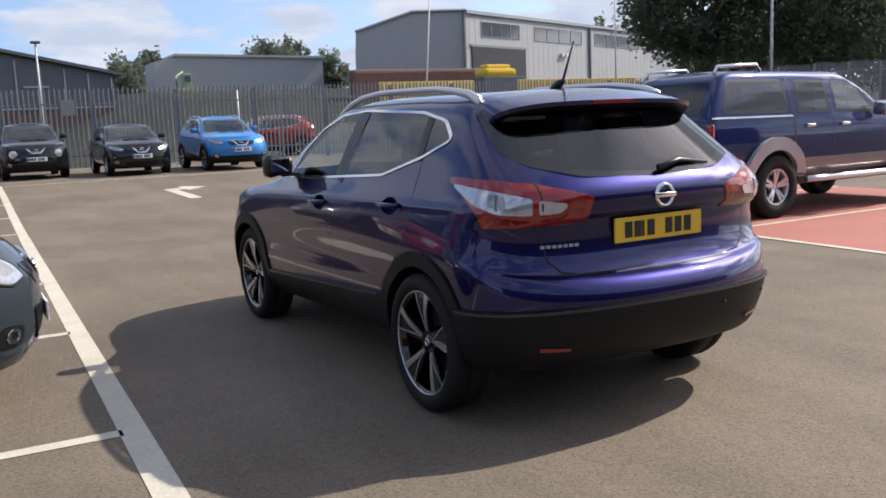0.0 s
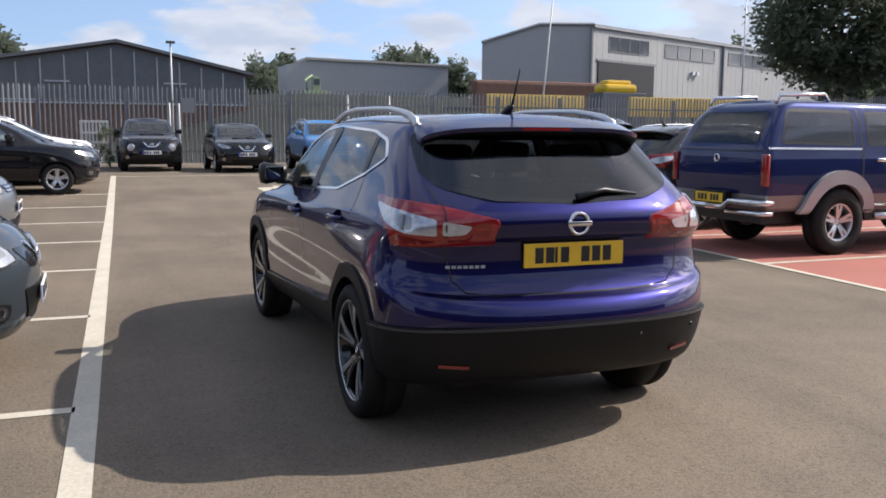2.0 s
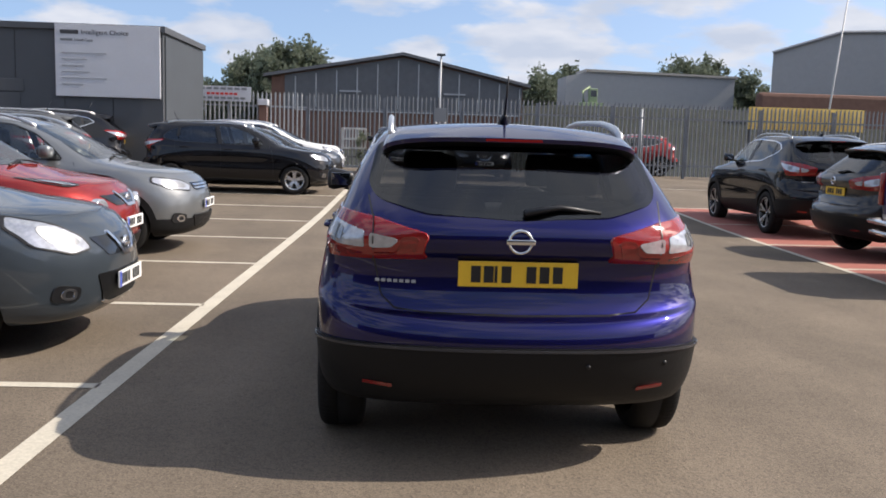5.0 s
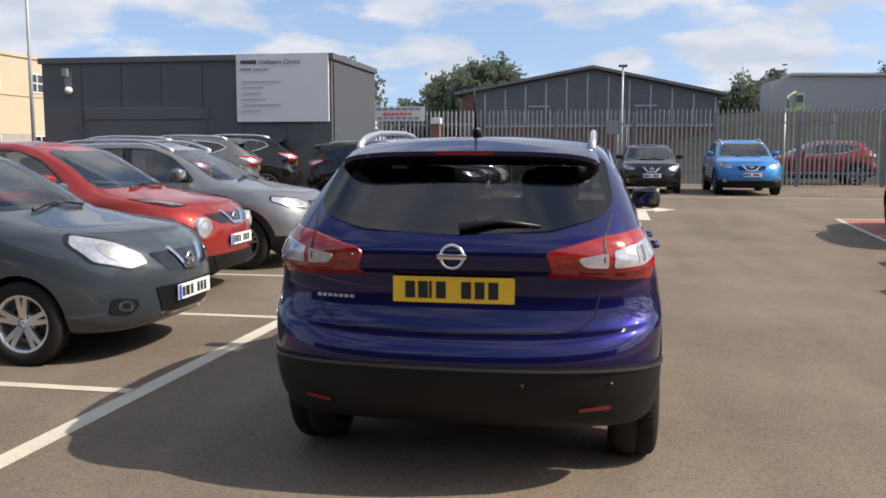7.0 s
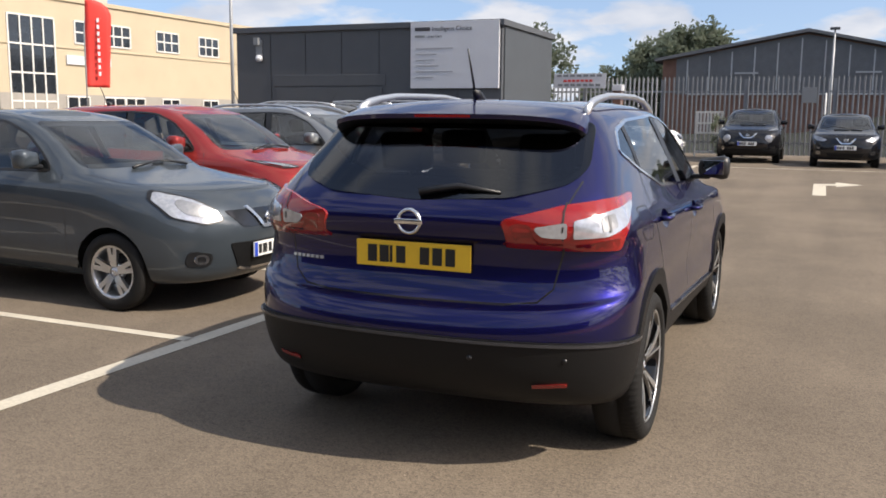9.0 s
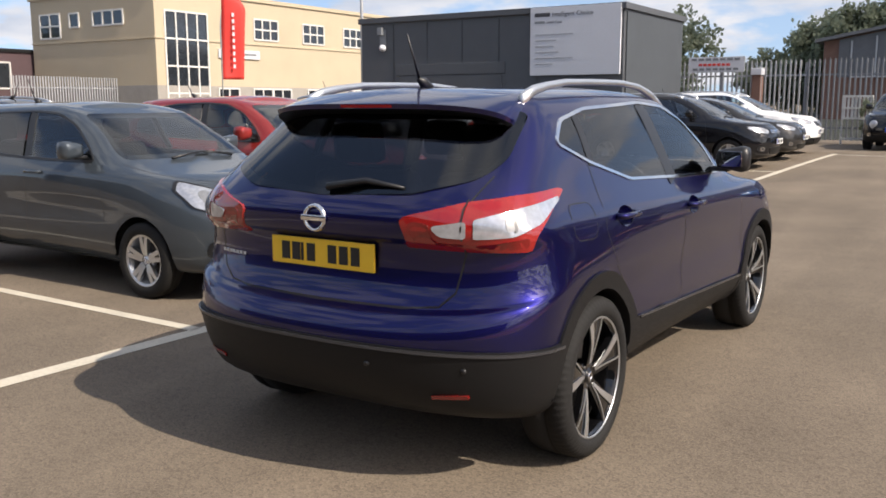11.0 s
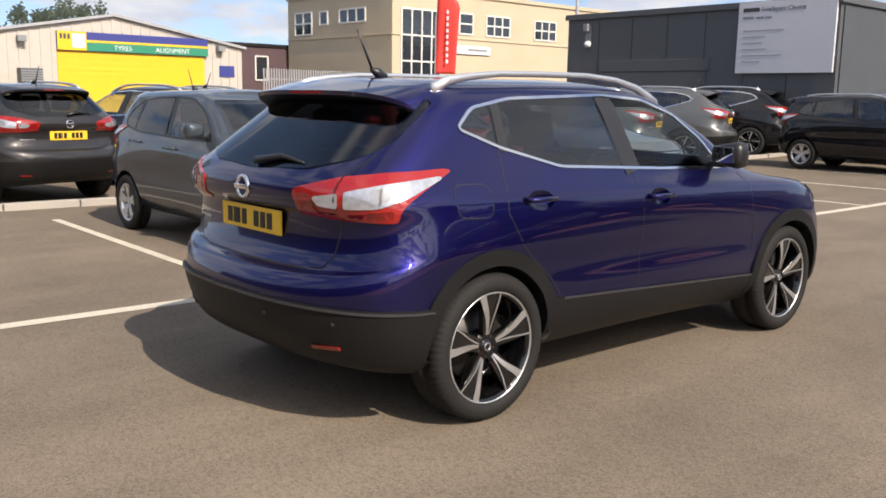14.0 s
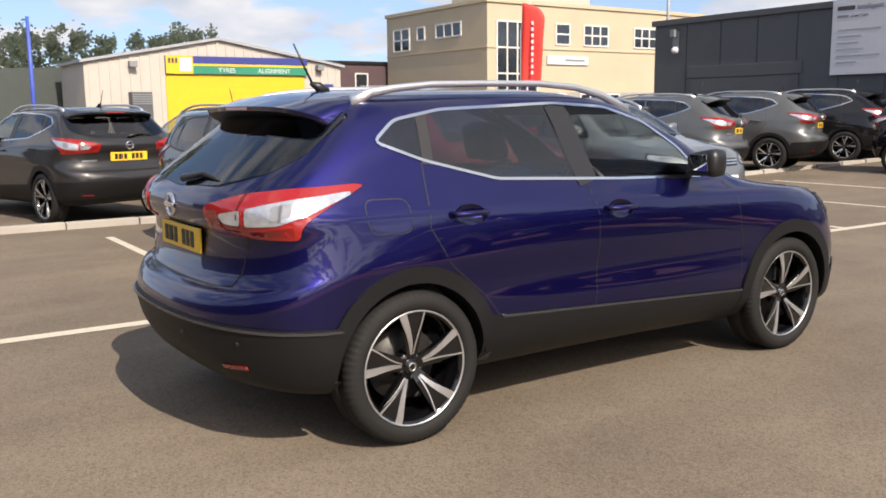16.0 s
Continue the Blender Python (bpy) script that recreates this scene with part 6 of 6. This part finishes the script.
for i in range(9):
    for side in (-0.075, 0.075):
        block(cl, "text_bar", (0.36, side - 0.004, 2.5 + 0.2 * i), (0.43, side + 0.004, 2.62 + 0.2 * i), M_SIGNW)
rack = thing("pallet_rack", "white slatted pallet rack by the far fence", "rack", pose(-1.98, 26.9, ground_z(-2, 26.9)) @ Matrix.Diagonal((0.72, 1, 0.9, 1)))
for i in range(8):
    block(rack, "slat", (-0.55 + 0.15 * i, -0.02, 0.9), (-0.47 + 0.15 * i, 0.02, 1.62), M_WINF)
for zz in (0.15, 0.85, 1.20, 1.60):
    block(rack, "board", (-0.6, -0.06, zz), (0.6, -0.02, zz + 0.07), M_WINF)
for x in (-0.58, 0.58):
    block(rack, "upright", (x - 0.03, -0.02, 0), (x + 0.03, 0.05, 1.65), M_WINF)


# ---- trees ----
def leaves(bm, centre, radii, count, size, rng, squash=0.0):
    """Many small leaf cards gathered in clumps, with gaps between them."""
    clumps = []
    for _ in range(max(8, count // 45)):
        d = Vector((rng.gauss(0, 1), rng.gauss(0, 1), rng.gauss(0, 1))).normalized()
        r = rng.uniform(0.45, 1.0) ** 0.5
        clumps.append((Vector((d.x * radii[0] * r, d.y * radii[1] * r, d.z * radii[2] * r)), rng.uniform(0.16, 0.34)))
    for _ in range(count):
        c, k = rng.choice(clumps)
        d = Vector([max(-2.0, min(2.0, rng.gauss(0, q))) for q in (1, 1, 0.8)])
        p = Vector(centre) + c + Vector((d.x * radii[0], d.y * radii[1], d.z * radii[2])) * k * 0.46
        u = Vector((rng.gauss(0, 1), rng.gauss(0, 1), rng.gauss(0, 1))).normalized()
        v = u.orthogonal().normalized()
        s = size * rng.uniform(0.6, 1.3)
        q = [bm.verts.new(p + a * u * s + b * v * s * 0.7) for a, b in ((-0.5, 0), (0, -0.5), (0.5, 0), (0, 0.5))]
        bm.faces.new(q)


def tree(x, y, height, spread_r, count, size, mat, seed, base=None, label="broad leafy green tree"):
    rng = random.Random(seed)
    z0 = ground_z(x, y)
    t = thing("tree", label, "tree", pose(x, y, z0))
    low = base if base is not None else height * 0.25
    bm = bmesh.new()
    tube(bm, [(0, 0, -0.2), (0.1, 0.05, height * 0.3), (0.0, 0.15, height * 0.75)], [0.035 * height, 0.024 * height, 0.006 * height], 9)
    for i in range(7):
        a = rng.uniform(0, 6.28)
        h = height * rng.uniform(0.25, 0.6)
        e = Vector((math.cos(a) * spread_r * 0.7, math.sin(a) * spread_r * 0.7, h + height * rng.uniform(0.1, 0.25)))
        tube(bm, [(0.05, 0.05, h), e * 0.5 + Vector((0, 0, h * 0.45)), e], [0.012 * height, 0.008 * height, 0.003 * height], 6)
    part("trunk", bm, M_BARK, t)
    bm = bmesh.new()
    leaves(bm, (0, 0, (low + height) / 2), (spread_r, spread_r, (height - low) / 2), count, size, rng)
    leaves(bm, (0, 0, (low + height) / 2), (spread_r * 0.72, spread_r * 0.72, (height - low) * 0.36), count // 12, size * 2.4, rng)
    part("crown", bm, mat, t, "", False)
    return t


tree(52.2, 50, 15.0, 6.3, 26000, 0.42, M_LEAFDARK, 3, 4.6, "broad dark green tree behind the fence")
tree(63, 47, 16.5, 8.0, 30000, 0.42, M_LEAFDARK, 4, 3.4, "broad dark green tree behind the fence")
tree(76, 50, 15.5, 9.0, 24000, 0.45, M_LEAFDARK, 5, 2.5, "broad dark green tree behind the fence")
tree(-14.0, 45, 6.2, 2.4, 2600, 0.28, M_LEAF, 6, 1.5, "leafy green tree behind the sales cabin")
tree(-60, 0.5, 8.0, 2.6, 1500, 0.4, M_LEAF, 7, 2.5, "leafy green tree behind the dark shed")
tree(-27, 1.2, 9.5, 2.2, 2600, 0.22, M_LEAFDARK, 17, 4.9, "leafy tree that overhangs the yard's edge")


def woods(x0, x1, y, top, seed, depth=14.0, count=9000, size=1.1):
    """A far belt of trees with an uneven top."""
    rng = random.Random(seed)
    bm = bmesh.new()
    n = max(3, round((x1 - x0) / 2.6))
    for i in range(n):
        cx = x0 + (x1 - x0) * (i + rng.uniform(0.2, 0.8)) / n
        h = top * rng.uniform(0.72, 1.08)
        r = rng.uniform(2.8, 4.6)
        cy = y + rng.uniform(-depth / 2, depth / 2)
        tube(bm, [(cx, cy, 0), (cx, cy, h * 0.7)], [0.4, 0.15], 6)
        leaves(bm, (cx, cy, h * 0.58), (r, r, h * 0.44), count // n, size, rng)
        leaves(bm, (cx, cy, h * 0.55), (r * 0.7, r * 0.7, h * 0.34), count // n // 5, size * 2.2, rng)
    return solid("far_woods", bm, M_LEAF, "far belt of green trees", "trees", "stuff")


woods(40.5, 53, 126, 14.3, 11, 12, 26000, 0.62)
woods(18.5, 26, 126, 11.3, 12, 8, 12000, 0.6)
woods(-20, -11, 112, 12.2, 13, 10, 20000, 0.55)
woods(-26, -19, 114, 8.4, 16, 8, 9000, 0.5)
woods(4, 15, 130, 10.0, 14, 10, 11000, 0.6)
woods(80, 150, 120, 17.0, 15, 30, 16000, 1.4)
bm = bmesh.new()
rng = random.Random(21)
for i in range(16):
    leaves(bm, (-68 + rng.uniform(-4, 4), 0 + 1.7 * i, 4.6 + rng.uniform(-0.5, 0.9)), (3.0, 2.0, 2.8), 1500, 0.30, rng)
solid("far_woods", bm, M_LEAF, "far belt of green trees behind the workshop", "trees", "stuff")
sh = thing("shrub", "small dark green shrub by the fence", "shrub", pose(-1.55, 26.6, ground_z(-1.5, 26.6)))
bm = bmesh.new()
leaves(bm, (0, 0, 0.75), (0.35, 0.35, 0.7), 500, 0.09, random.Random(31))
part("foliage", bm, M_LEAFDARK, sh, "", False)
bm = bmesh.new()
tube(bm, [(0, 0, -0.05), (0, 0, 0.8)], [0.03, 0.015], 6)
part("stem", bm, M_BARK, sh)


# machines beyond the far fence
def skip(x, y, label, mat, w=3.2):
    z0 = ground_z(x, y)
    s = thing("skip", label, "skip", pose(x, y, z0))
    bm = bmesh.new()
    vs = box(bm, (-w / 2, -0.9, 0), (w / 2, 0.9, 1.5))
    for v in vs:
        if v.co.z < 0.1:
            v.co.x *= 0.6
    part("body", bm, mat, s, "", False)
    for k in (-0.3, 0.0, 0.3):
        block(s, "rib", (w * k - 0.05, -0.96, 0.1), (w * k + 0.05, -0.9, 1.5), mat)
    block(s, "rim", (-w / 2 - 0.06, -0.96, 1.5), (w / 2 + 0.06, 0.96, 1.6), mat, "", 0.02)


M_ORANGE = material("orange_paint", (0.45, 0.20, 0.06), 0.6, 0, 0.15, 8.0)
skip(51.5, 54, "dull orange skip beyond the fence below the trees", M_ORANGE)
skip(60.5, 52, "dull orange skip beyond the fence below the trees", M_ORANGE, 4.6)
M_CRANE = material("pale_green_paint", (0.28, 0.36, 0.20), 0.6, 0, 0.15, 8.0)
cr = thing("loader_crane", "pale green loader crane before the storage shed", "crane", pose(18.6, 85, ground_z(18.6, 85)))
block(cr, "base", (-0.8, -0.6, 0), (1.6, 0.6, 0.5), M_CRANE, "", 0.05)
block(cr, "cab", (0.1, -0.45, 0.5), (0.9, 0.45, 1.9), M_CRANE, "", 0.06)
block(cr, "cab_window", (0.2, -0.48, 1.1), (0.8, -0.44, 1.7), M_PANE)
bm = bmesh.new()
tube(bm, [(-0.4, 0, 0.4), (-0.5, 0, 1.6), (0.2, 0, 2.1)], [0.16, 0.13, 0.09], 8)
part("arm", bm, M_CRANE, cr)


# ---- cars ----
QASH = Shape()
XTRAIL = Shape(2.705, 1.0, 0.93, 1.82, 1.68, 0.36, 0.25, hatch=0.10, kick=True)
MICRA = Shape(2.45, 0.64, 0.88, 1.665, 1.50, 0.295, 0.20, rake=0.10, hatch=0.14, section=0.175, kick=False, rails=False)
JUKE = Shape(2.53, 0.78, 0.83, 1.765, 1.57, 0.33, 0.225, rake=0.12, hatch=0.08, section=0.215, kick=False, rails=False)
VITARA = Shape(2.50, 0.81, 0.86, 1.775, 1.58, 0.335, 0.225, hatch=0.22, section=0.215, kick=False)
NOTE = Shape(2.70, 0.74, 0.82, 1.70, 1.54, 0.31, 0.21, rake=0.15, hatch=0.24, section=0.195, kick=False)
MICRA2 = Shape(2.525, 0.68, 0.80, 1.743, 1.43, 0.31, 0.22, hatch=0.10, section=0.195, kick=False, rails=False)


def at(x, y, rz):
    return pose(x, y, ground_z(x, y), 0, 0, rz)


car("crossover_car", "deep blue crossover car standing on open tarmac", QASH, M_BLUE, at(0, 0, 0), True)
car("hatchback_car", "slate grey hatchback parked in a painted bay", MICRA, M_SLATE, at(-5.72, 1.83, -90), False, "alloy", False, clad=False, nose="micra")
juke_r = car("crossover_car", "red compact crossover parked in a painted bay", JUKE, M_REDP, at(-6.47, 4.46, -90), False, "alloy", False, nose="juke")
car("crossover_car", "silver-grey crossover parked in a painted bay", VITARA, M_SILVERP, at(-6.22, 6.80, -90), False, "alloy", False, nose="plain")
car("people_carrier", "black people carrier parked in a painted bay", NOTE, M_BLACKP, at(-5.45, 16.2, -90), False, "alloy", False, clad=False, nose="plain")
hatch = car("hatchback_car", "black hatchback with its nose to the yard", MICRA2, M_BLACKP, at(2.1, 21.7 + 3.33, 180), False, "alloy", False, clad=False)
cross = car("crossover_car", "dark grey crossover parked tail to the kerb", QASH, M_GREYP, at(-8.88, 1.14, 103), False)
big = car("crossover_car", "black crossover parked tail towards the yard", XTRAIL, M_BLACKP, at(-8.19, 18.3, 113), False, group="tall crossovers by the sales cabin")

repaint(hatch, M_BLACKP, M_GREYP, at(-5.2, 18.6, -90), "dark grey hatchback parked beside a black people carrier")
repaint(cross, M_GREYP, M_REDP, at(9.7, 30.4, 90), "red crossover behind the palisade fence")
repaint(juke_r, M_REDP, M_BLACKP, at(-0.45, 22.95 + 3.36, 180), "black compact crossover with its nose to the yard")
repaint(cross, M_GREYP, M_WHITEP, at(-5.5, 21.0, -90), "white crossover parked by the far fence")
repaint(cross, M_GREYP, M_BRIGHTBLUE, at(4.75, 21.2 + 3.53, 180), "bright blue crossover with its nose to the yard")
repaint(cross, M_GREYP, M_BLACKP, at(-9.1, 3.70, 103), "black crossover parked beside the dark grey one")
repaint(cross, M_GREYP, M_GREYP, at(6.25, 7.5, -90), "dark grey crossover in a red painted bay")
repaint(big, M_BLACKP, M_BLACKP, at(6.65, 10.3, -2), "black crossover standing along the red bays")
repaint(big, M_BLACKP, M_MIDGREY, at(-7.95, 12.4, 113), "silver-grey crossover parked tail towards the yard")
repaint(big, M_BLACKP, M_MIDGREY, at(-8.04, 15.26, 113), "silver-grey crossover parked tail towards the yard")


# ---- pickup ----
def pickup(m):
    ob = thing("pickup_truck", "navy blue pickup truck with a hard canopy and silver wheel flares", "pickup", m)
    lines = [
        (0.52, 0.52, 0.50, 0.50, -1.02, 3.60, 0.80, 0.80, 0.80, 0.10, 0.30, 8, 4),
        (0.60, 0.60, 0.58, 0.60, -1.08, 3.72, 0.85, 0.85, 0.85, 0.10, 0.35, 8, 4),
        (0.85, 0.85, 0.85, 0.85, -1.11, 3.76, 0.880, 0.880, 0.880, 0.12, 0.40, 8, 3.6),
        (1.08, 1.10, 1.08, 1.00, -1.11, 3.70, 0.875, 0.875, 0.875, 0.12, 0.45, 8, 3.4),
        (1.20, 1.22, 1.18, 1.14, -1.09, 2.45, 0.850, 0.855, 0.84, 0.12, 0.25, 8, 4),
        (1.45, 1.47, 1.46, 1.46, -0.97, 2.02, 0.785, 0.795, 0.77, 0.14, 0.25, 7, 4),
        (1.68, 1.69, 1.68, 1.66, -0.80, 1.62, 0.705, 0.715, 0.69, 0.16, 0.25, 6, 4),
        (1.745, 1.755, 1.735, 1.72, -0.66, 1.45, 0.63, 0.64, 0.62, 0.18, 0.25, 5, 4),
    ]
    bm = loft(lines, (3, 4), 9, 40, 3, 0.03)
    tree_ = BVHTree.FromBMesh(bm)
    other = View((0, 0, 0), (0, 1, 0), (1, 0, 0))
    panes = [
        ("canopy_window", rounded([(-0.86, 1.29), (0.24, 1.27), (0.24, 1.64), (-0.72, 1.65)], 0.06, 3), G_FLANK),
        ("back_window", rounded([(0.46, 1.27), (1.04, 1.26), (1.02, 1.62), (0.46, 1.63)], 0.04, 3), G_FLANK),
        ("front_window", rounded([(1.18, 1.26), (2.00, 1.23), (1.62, 1.56), (1.18, 1.62)], 0.04, 3), G_CLEAR),
    ]
    rear = rounded([(-0.66, 1.27), (0.66, 1.27), (0.60, 1.64), (-0.60, 1.64)], 0.06, 3)
    screen = rounded([(-0.72, 1.22), (0.72, 1.22), (0.62, 1.64), (-0.62, 1.64)], 0.05, 3)
    for half, view in ((1, SIDE), (-1, other)):
        for _, poly, _ in panes:
            cut(bm, view, poly, half)
        for cy in (0.0, 2.95):
            cut(bm, view, [(cy + 0.44, 0.0)] + arc(cy, 0.40, 0.44, 0, 180, 14) + [(cy - 0.44, 0.0)], half, 0.02)
    cut(bm, REAR, rear)
    cut(bm, FRONT, screen)
    for nm, poly, g in panes:
        pair(nm, patch(tree_, SIDE, poly, 0.001, 0.08, 0.004), g, ob)
        pair("window_edge", strip(tree_, SIDE, poly, 0.035, 0.002, True, 0.05, 0.006), M_TRIM, ob)
    part("rear_window", patch(tree_, REAR, rear, 0.002, 0.08, 0.004), G_TINT, ob, "dark canopy rear window")
    part("windscreen", patch(tree_, FRONT, screen, 0.002, 0.08, 0.004), G_CLEAR, ob)
    geom = bm.verts[:] + bm.edges[:] + bm.faces[:]
    bmesh.ops.bisect_plane(bm, geom=geom, plane_co=(0, 0, 0.70), plane_no=(0, 0, 1))
    part("lower_panel", lift(bm, [f for f in bm.faces if f.calc_center_median().z < 0.70], 0.004), M_SILVERP, ob, "silver lower body panel")
    part("body", bm, M_NAVY, ob)
    pair("canopy_gap", strip(tree_, SIDE, [(0.36, 0.60), (0.36, 1.20), (0.33, 1.70)], 0.03, 0.001, False, 0.05, 0), M_TRIM, ob)
    pair("waist_line", strip(tree_, SIDE, [(-1.05, 1.225), (0.34, 1.215)], 0.02, 0.006, False, 0.08, 0.01), M_SATIN, ob, "bright canopy seam")
    for a in (1.10, 2.12):
        pair("door_gap", strip(tree_, SIDE, [(a, 1.24), (a + 0.02, 0.62)], 0.01, 0.001, False, 0.05, 0), M_TRIM, ob)
    part("tailgate_gap", strip(tree_, REAR, [(-0.80, 0.66), (-0.80, 1.19), (0.80, 1.19), (0.80, 0.66)], 0.014, 0.001, False, 0.05, 0), M_TRIM, ob)
    for cy in (0.0, 2.95):
        pair("wheel_flare", strip(tree_, SIDE, arc(cy, 0.40, 0.50, -12, 192, 20), 0.15, 0.060, False, 0.05, 0.07), M_FLARE, ob, "silver wheel flare")
        b = bmesh.new()
        prof = arc(cy, 0.40, 0.45, 0, 180, 12)
        p0 = [b.verts.new((0.86, p, q)) for p, q in prof]
        p1 = [b.verts.new((0.50, p, q)) for p, q in prof]
        for i in range(len(p0) - 1):
            b.faces.new((p0[i], p0[i + 1], p1[i + 1], p1[i]))
        b.faces.new(p1)
        pair("arch_liner", b, M_TRIM, ob, "", False)
    fake = Shape(2.95, 1.0, 0.85, 1.86, 1.74, 0.38, 0.215, section=0.255, rails=False)
    for cy in (0.0, 2.95):
        for s in (1, -1):
            wheel(ob, s * 0.80, cy, fake, "alloy", s < 0)
    b = bmesh.new()
    box(b, (-0.66, -0.95, 0.36), (0.66, 3.5, 0.55))
    part("chassis", b, M_TRIM, ob, "", False)
    b = bmesh.new()
    box(b, (-0.78, -0.98, 0.56), (0.78, 2.1, 0.80))
    part("cabin_floor", b, M_SEAT, ob, "", False)
    for x in (-0.36, 0.36):
        for yy in (0.55, 1.15):
            b = bmesh.new()
            box(b, (x - 0.25, -0.07, 0), (x + 0.25, 0.07, 0.75), Matrix.Translation((0, yy, 0.75)) @ pose(0, 0, 0, 12), 0.05)
            part("seat", b, M_SEAT, ob)
    # bent tube bumper
    for s in (1, -1):
        b = bmesh.new()
        tube(b, [(0, -1.24, 0.54), (s * 0.30, -1.24, 0.54), (s * 0.42, -1.24, 0.62), (s * 0.88, -1.20, 0.62), (s * 0.95, -1.05, 0.62)], 0.032, 10)
        part("bumper_tube", b, M_CHROME, ob, "bent chrome bumper tube")
        b = bmesh.new()
        tube(b, [(s * 0.34, -1.22, 0.50), (s * 0.88, -1.18, 0.50), (s * 0.95, -1.05, 0.50)], 0.026, 10)
        part("bumper_tube", b, M_CHROME, ob, "bent chrome bumper tube")
        b = bmesh.new()
        tube(b, [(s * 0.90, 0.56, 0.44), (s * 0.93, 0.75, 0.44), (s * 0.93, 2.25, 0.44), (s * 0.90, 2.42, 0.44)], 0.04, 10)
        part("side_step", b, M_SATIN, ob, "silver tubular side step")
        b = bmesh.new()
        tube(b, [(s * 0.60, -0.78, 1.73), (s * 0.60, -0.72, 1.82), (s * 0.60, -0.05, 1.84), (s * 0.60, 0.02, 1.76)], 0.022, 8)
        part("roof_rail", b, M_CHROME, ob, "chrome canopy roof rail")
        b = bmesh.new()
        box(b, (-0.036, -0.045, 0.0), (0.05, 0.02, 0.36), None, 0.015)
        t = part("tail_lamp", b, M_LAMPRED, ob, "tall red tail lamp")
        t.location = (s * 0.845, -1.085, 0.80)
        b = bmesh.new()
        box(b, (-0.10, -0.07, -0.09), (0.12, 0.07, 0.09), None, 0.04)
        t = part("door_mirror", b, M_CHROME, ob, "chrome door mirror")
        t.location = (s * 0.98, 1.95, 1.26)
        for a in (0.56, 1.24):
            b = bmesh.new()
            box(b, (-0.015, 0, -0.02), (0.02, 0.16, 0.02), None, 0.01)
            t = part("door_handle", b, M_CHROME, ob, "chrome door handle")
            t.location = (s * 0.885, a, 1.09)
    b = bmesh.new()
    box(b, (-0.30, -1.20, 0.56), (0.30, -1.10, 0.72), None, 0.01)
    part("plate_holder", b, M_PLASTIC, ob)
    number_plate(ob, (0.0, -1.21, 0.64), 1, True)
    b = bmesh.new()
    lathe(b, [(0.035, -0.004), (0.038, 0.010), (0.046, 0.010), (0.05, -0.004)], 24)
    t = part("badge", b, M_CHROME, ob, "small chrome ring badge")
    t.matrix_local = pose(0, -1.115, 1.10, 0, 0, -90)
    lamp = rounded([(0.50, 0.80), (0.80, 0.80), (0.80, 0.97), (0.50, 0.96)], 0.03, 2)
    pair("headlamp", patch(tree_, FRONT, lamp, 0.006, 0.06, 0.01), M_LAMPCLEAR, ob)
    part("grille", patch(tree_, FRONT, rounded([(-0.46, 0.74), (0.46, 0.74), (0.46, 0.95), (-0.46, 0.95)], 0.03, 2), 0.006, 0.08, 0.01), M_TRIM, ob)
    return ob


pickup(at(6.25, 4.78, -90) @ Matrix.Diagonal((1, 1, 1.045, 1)))
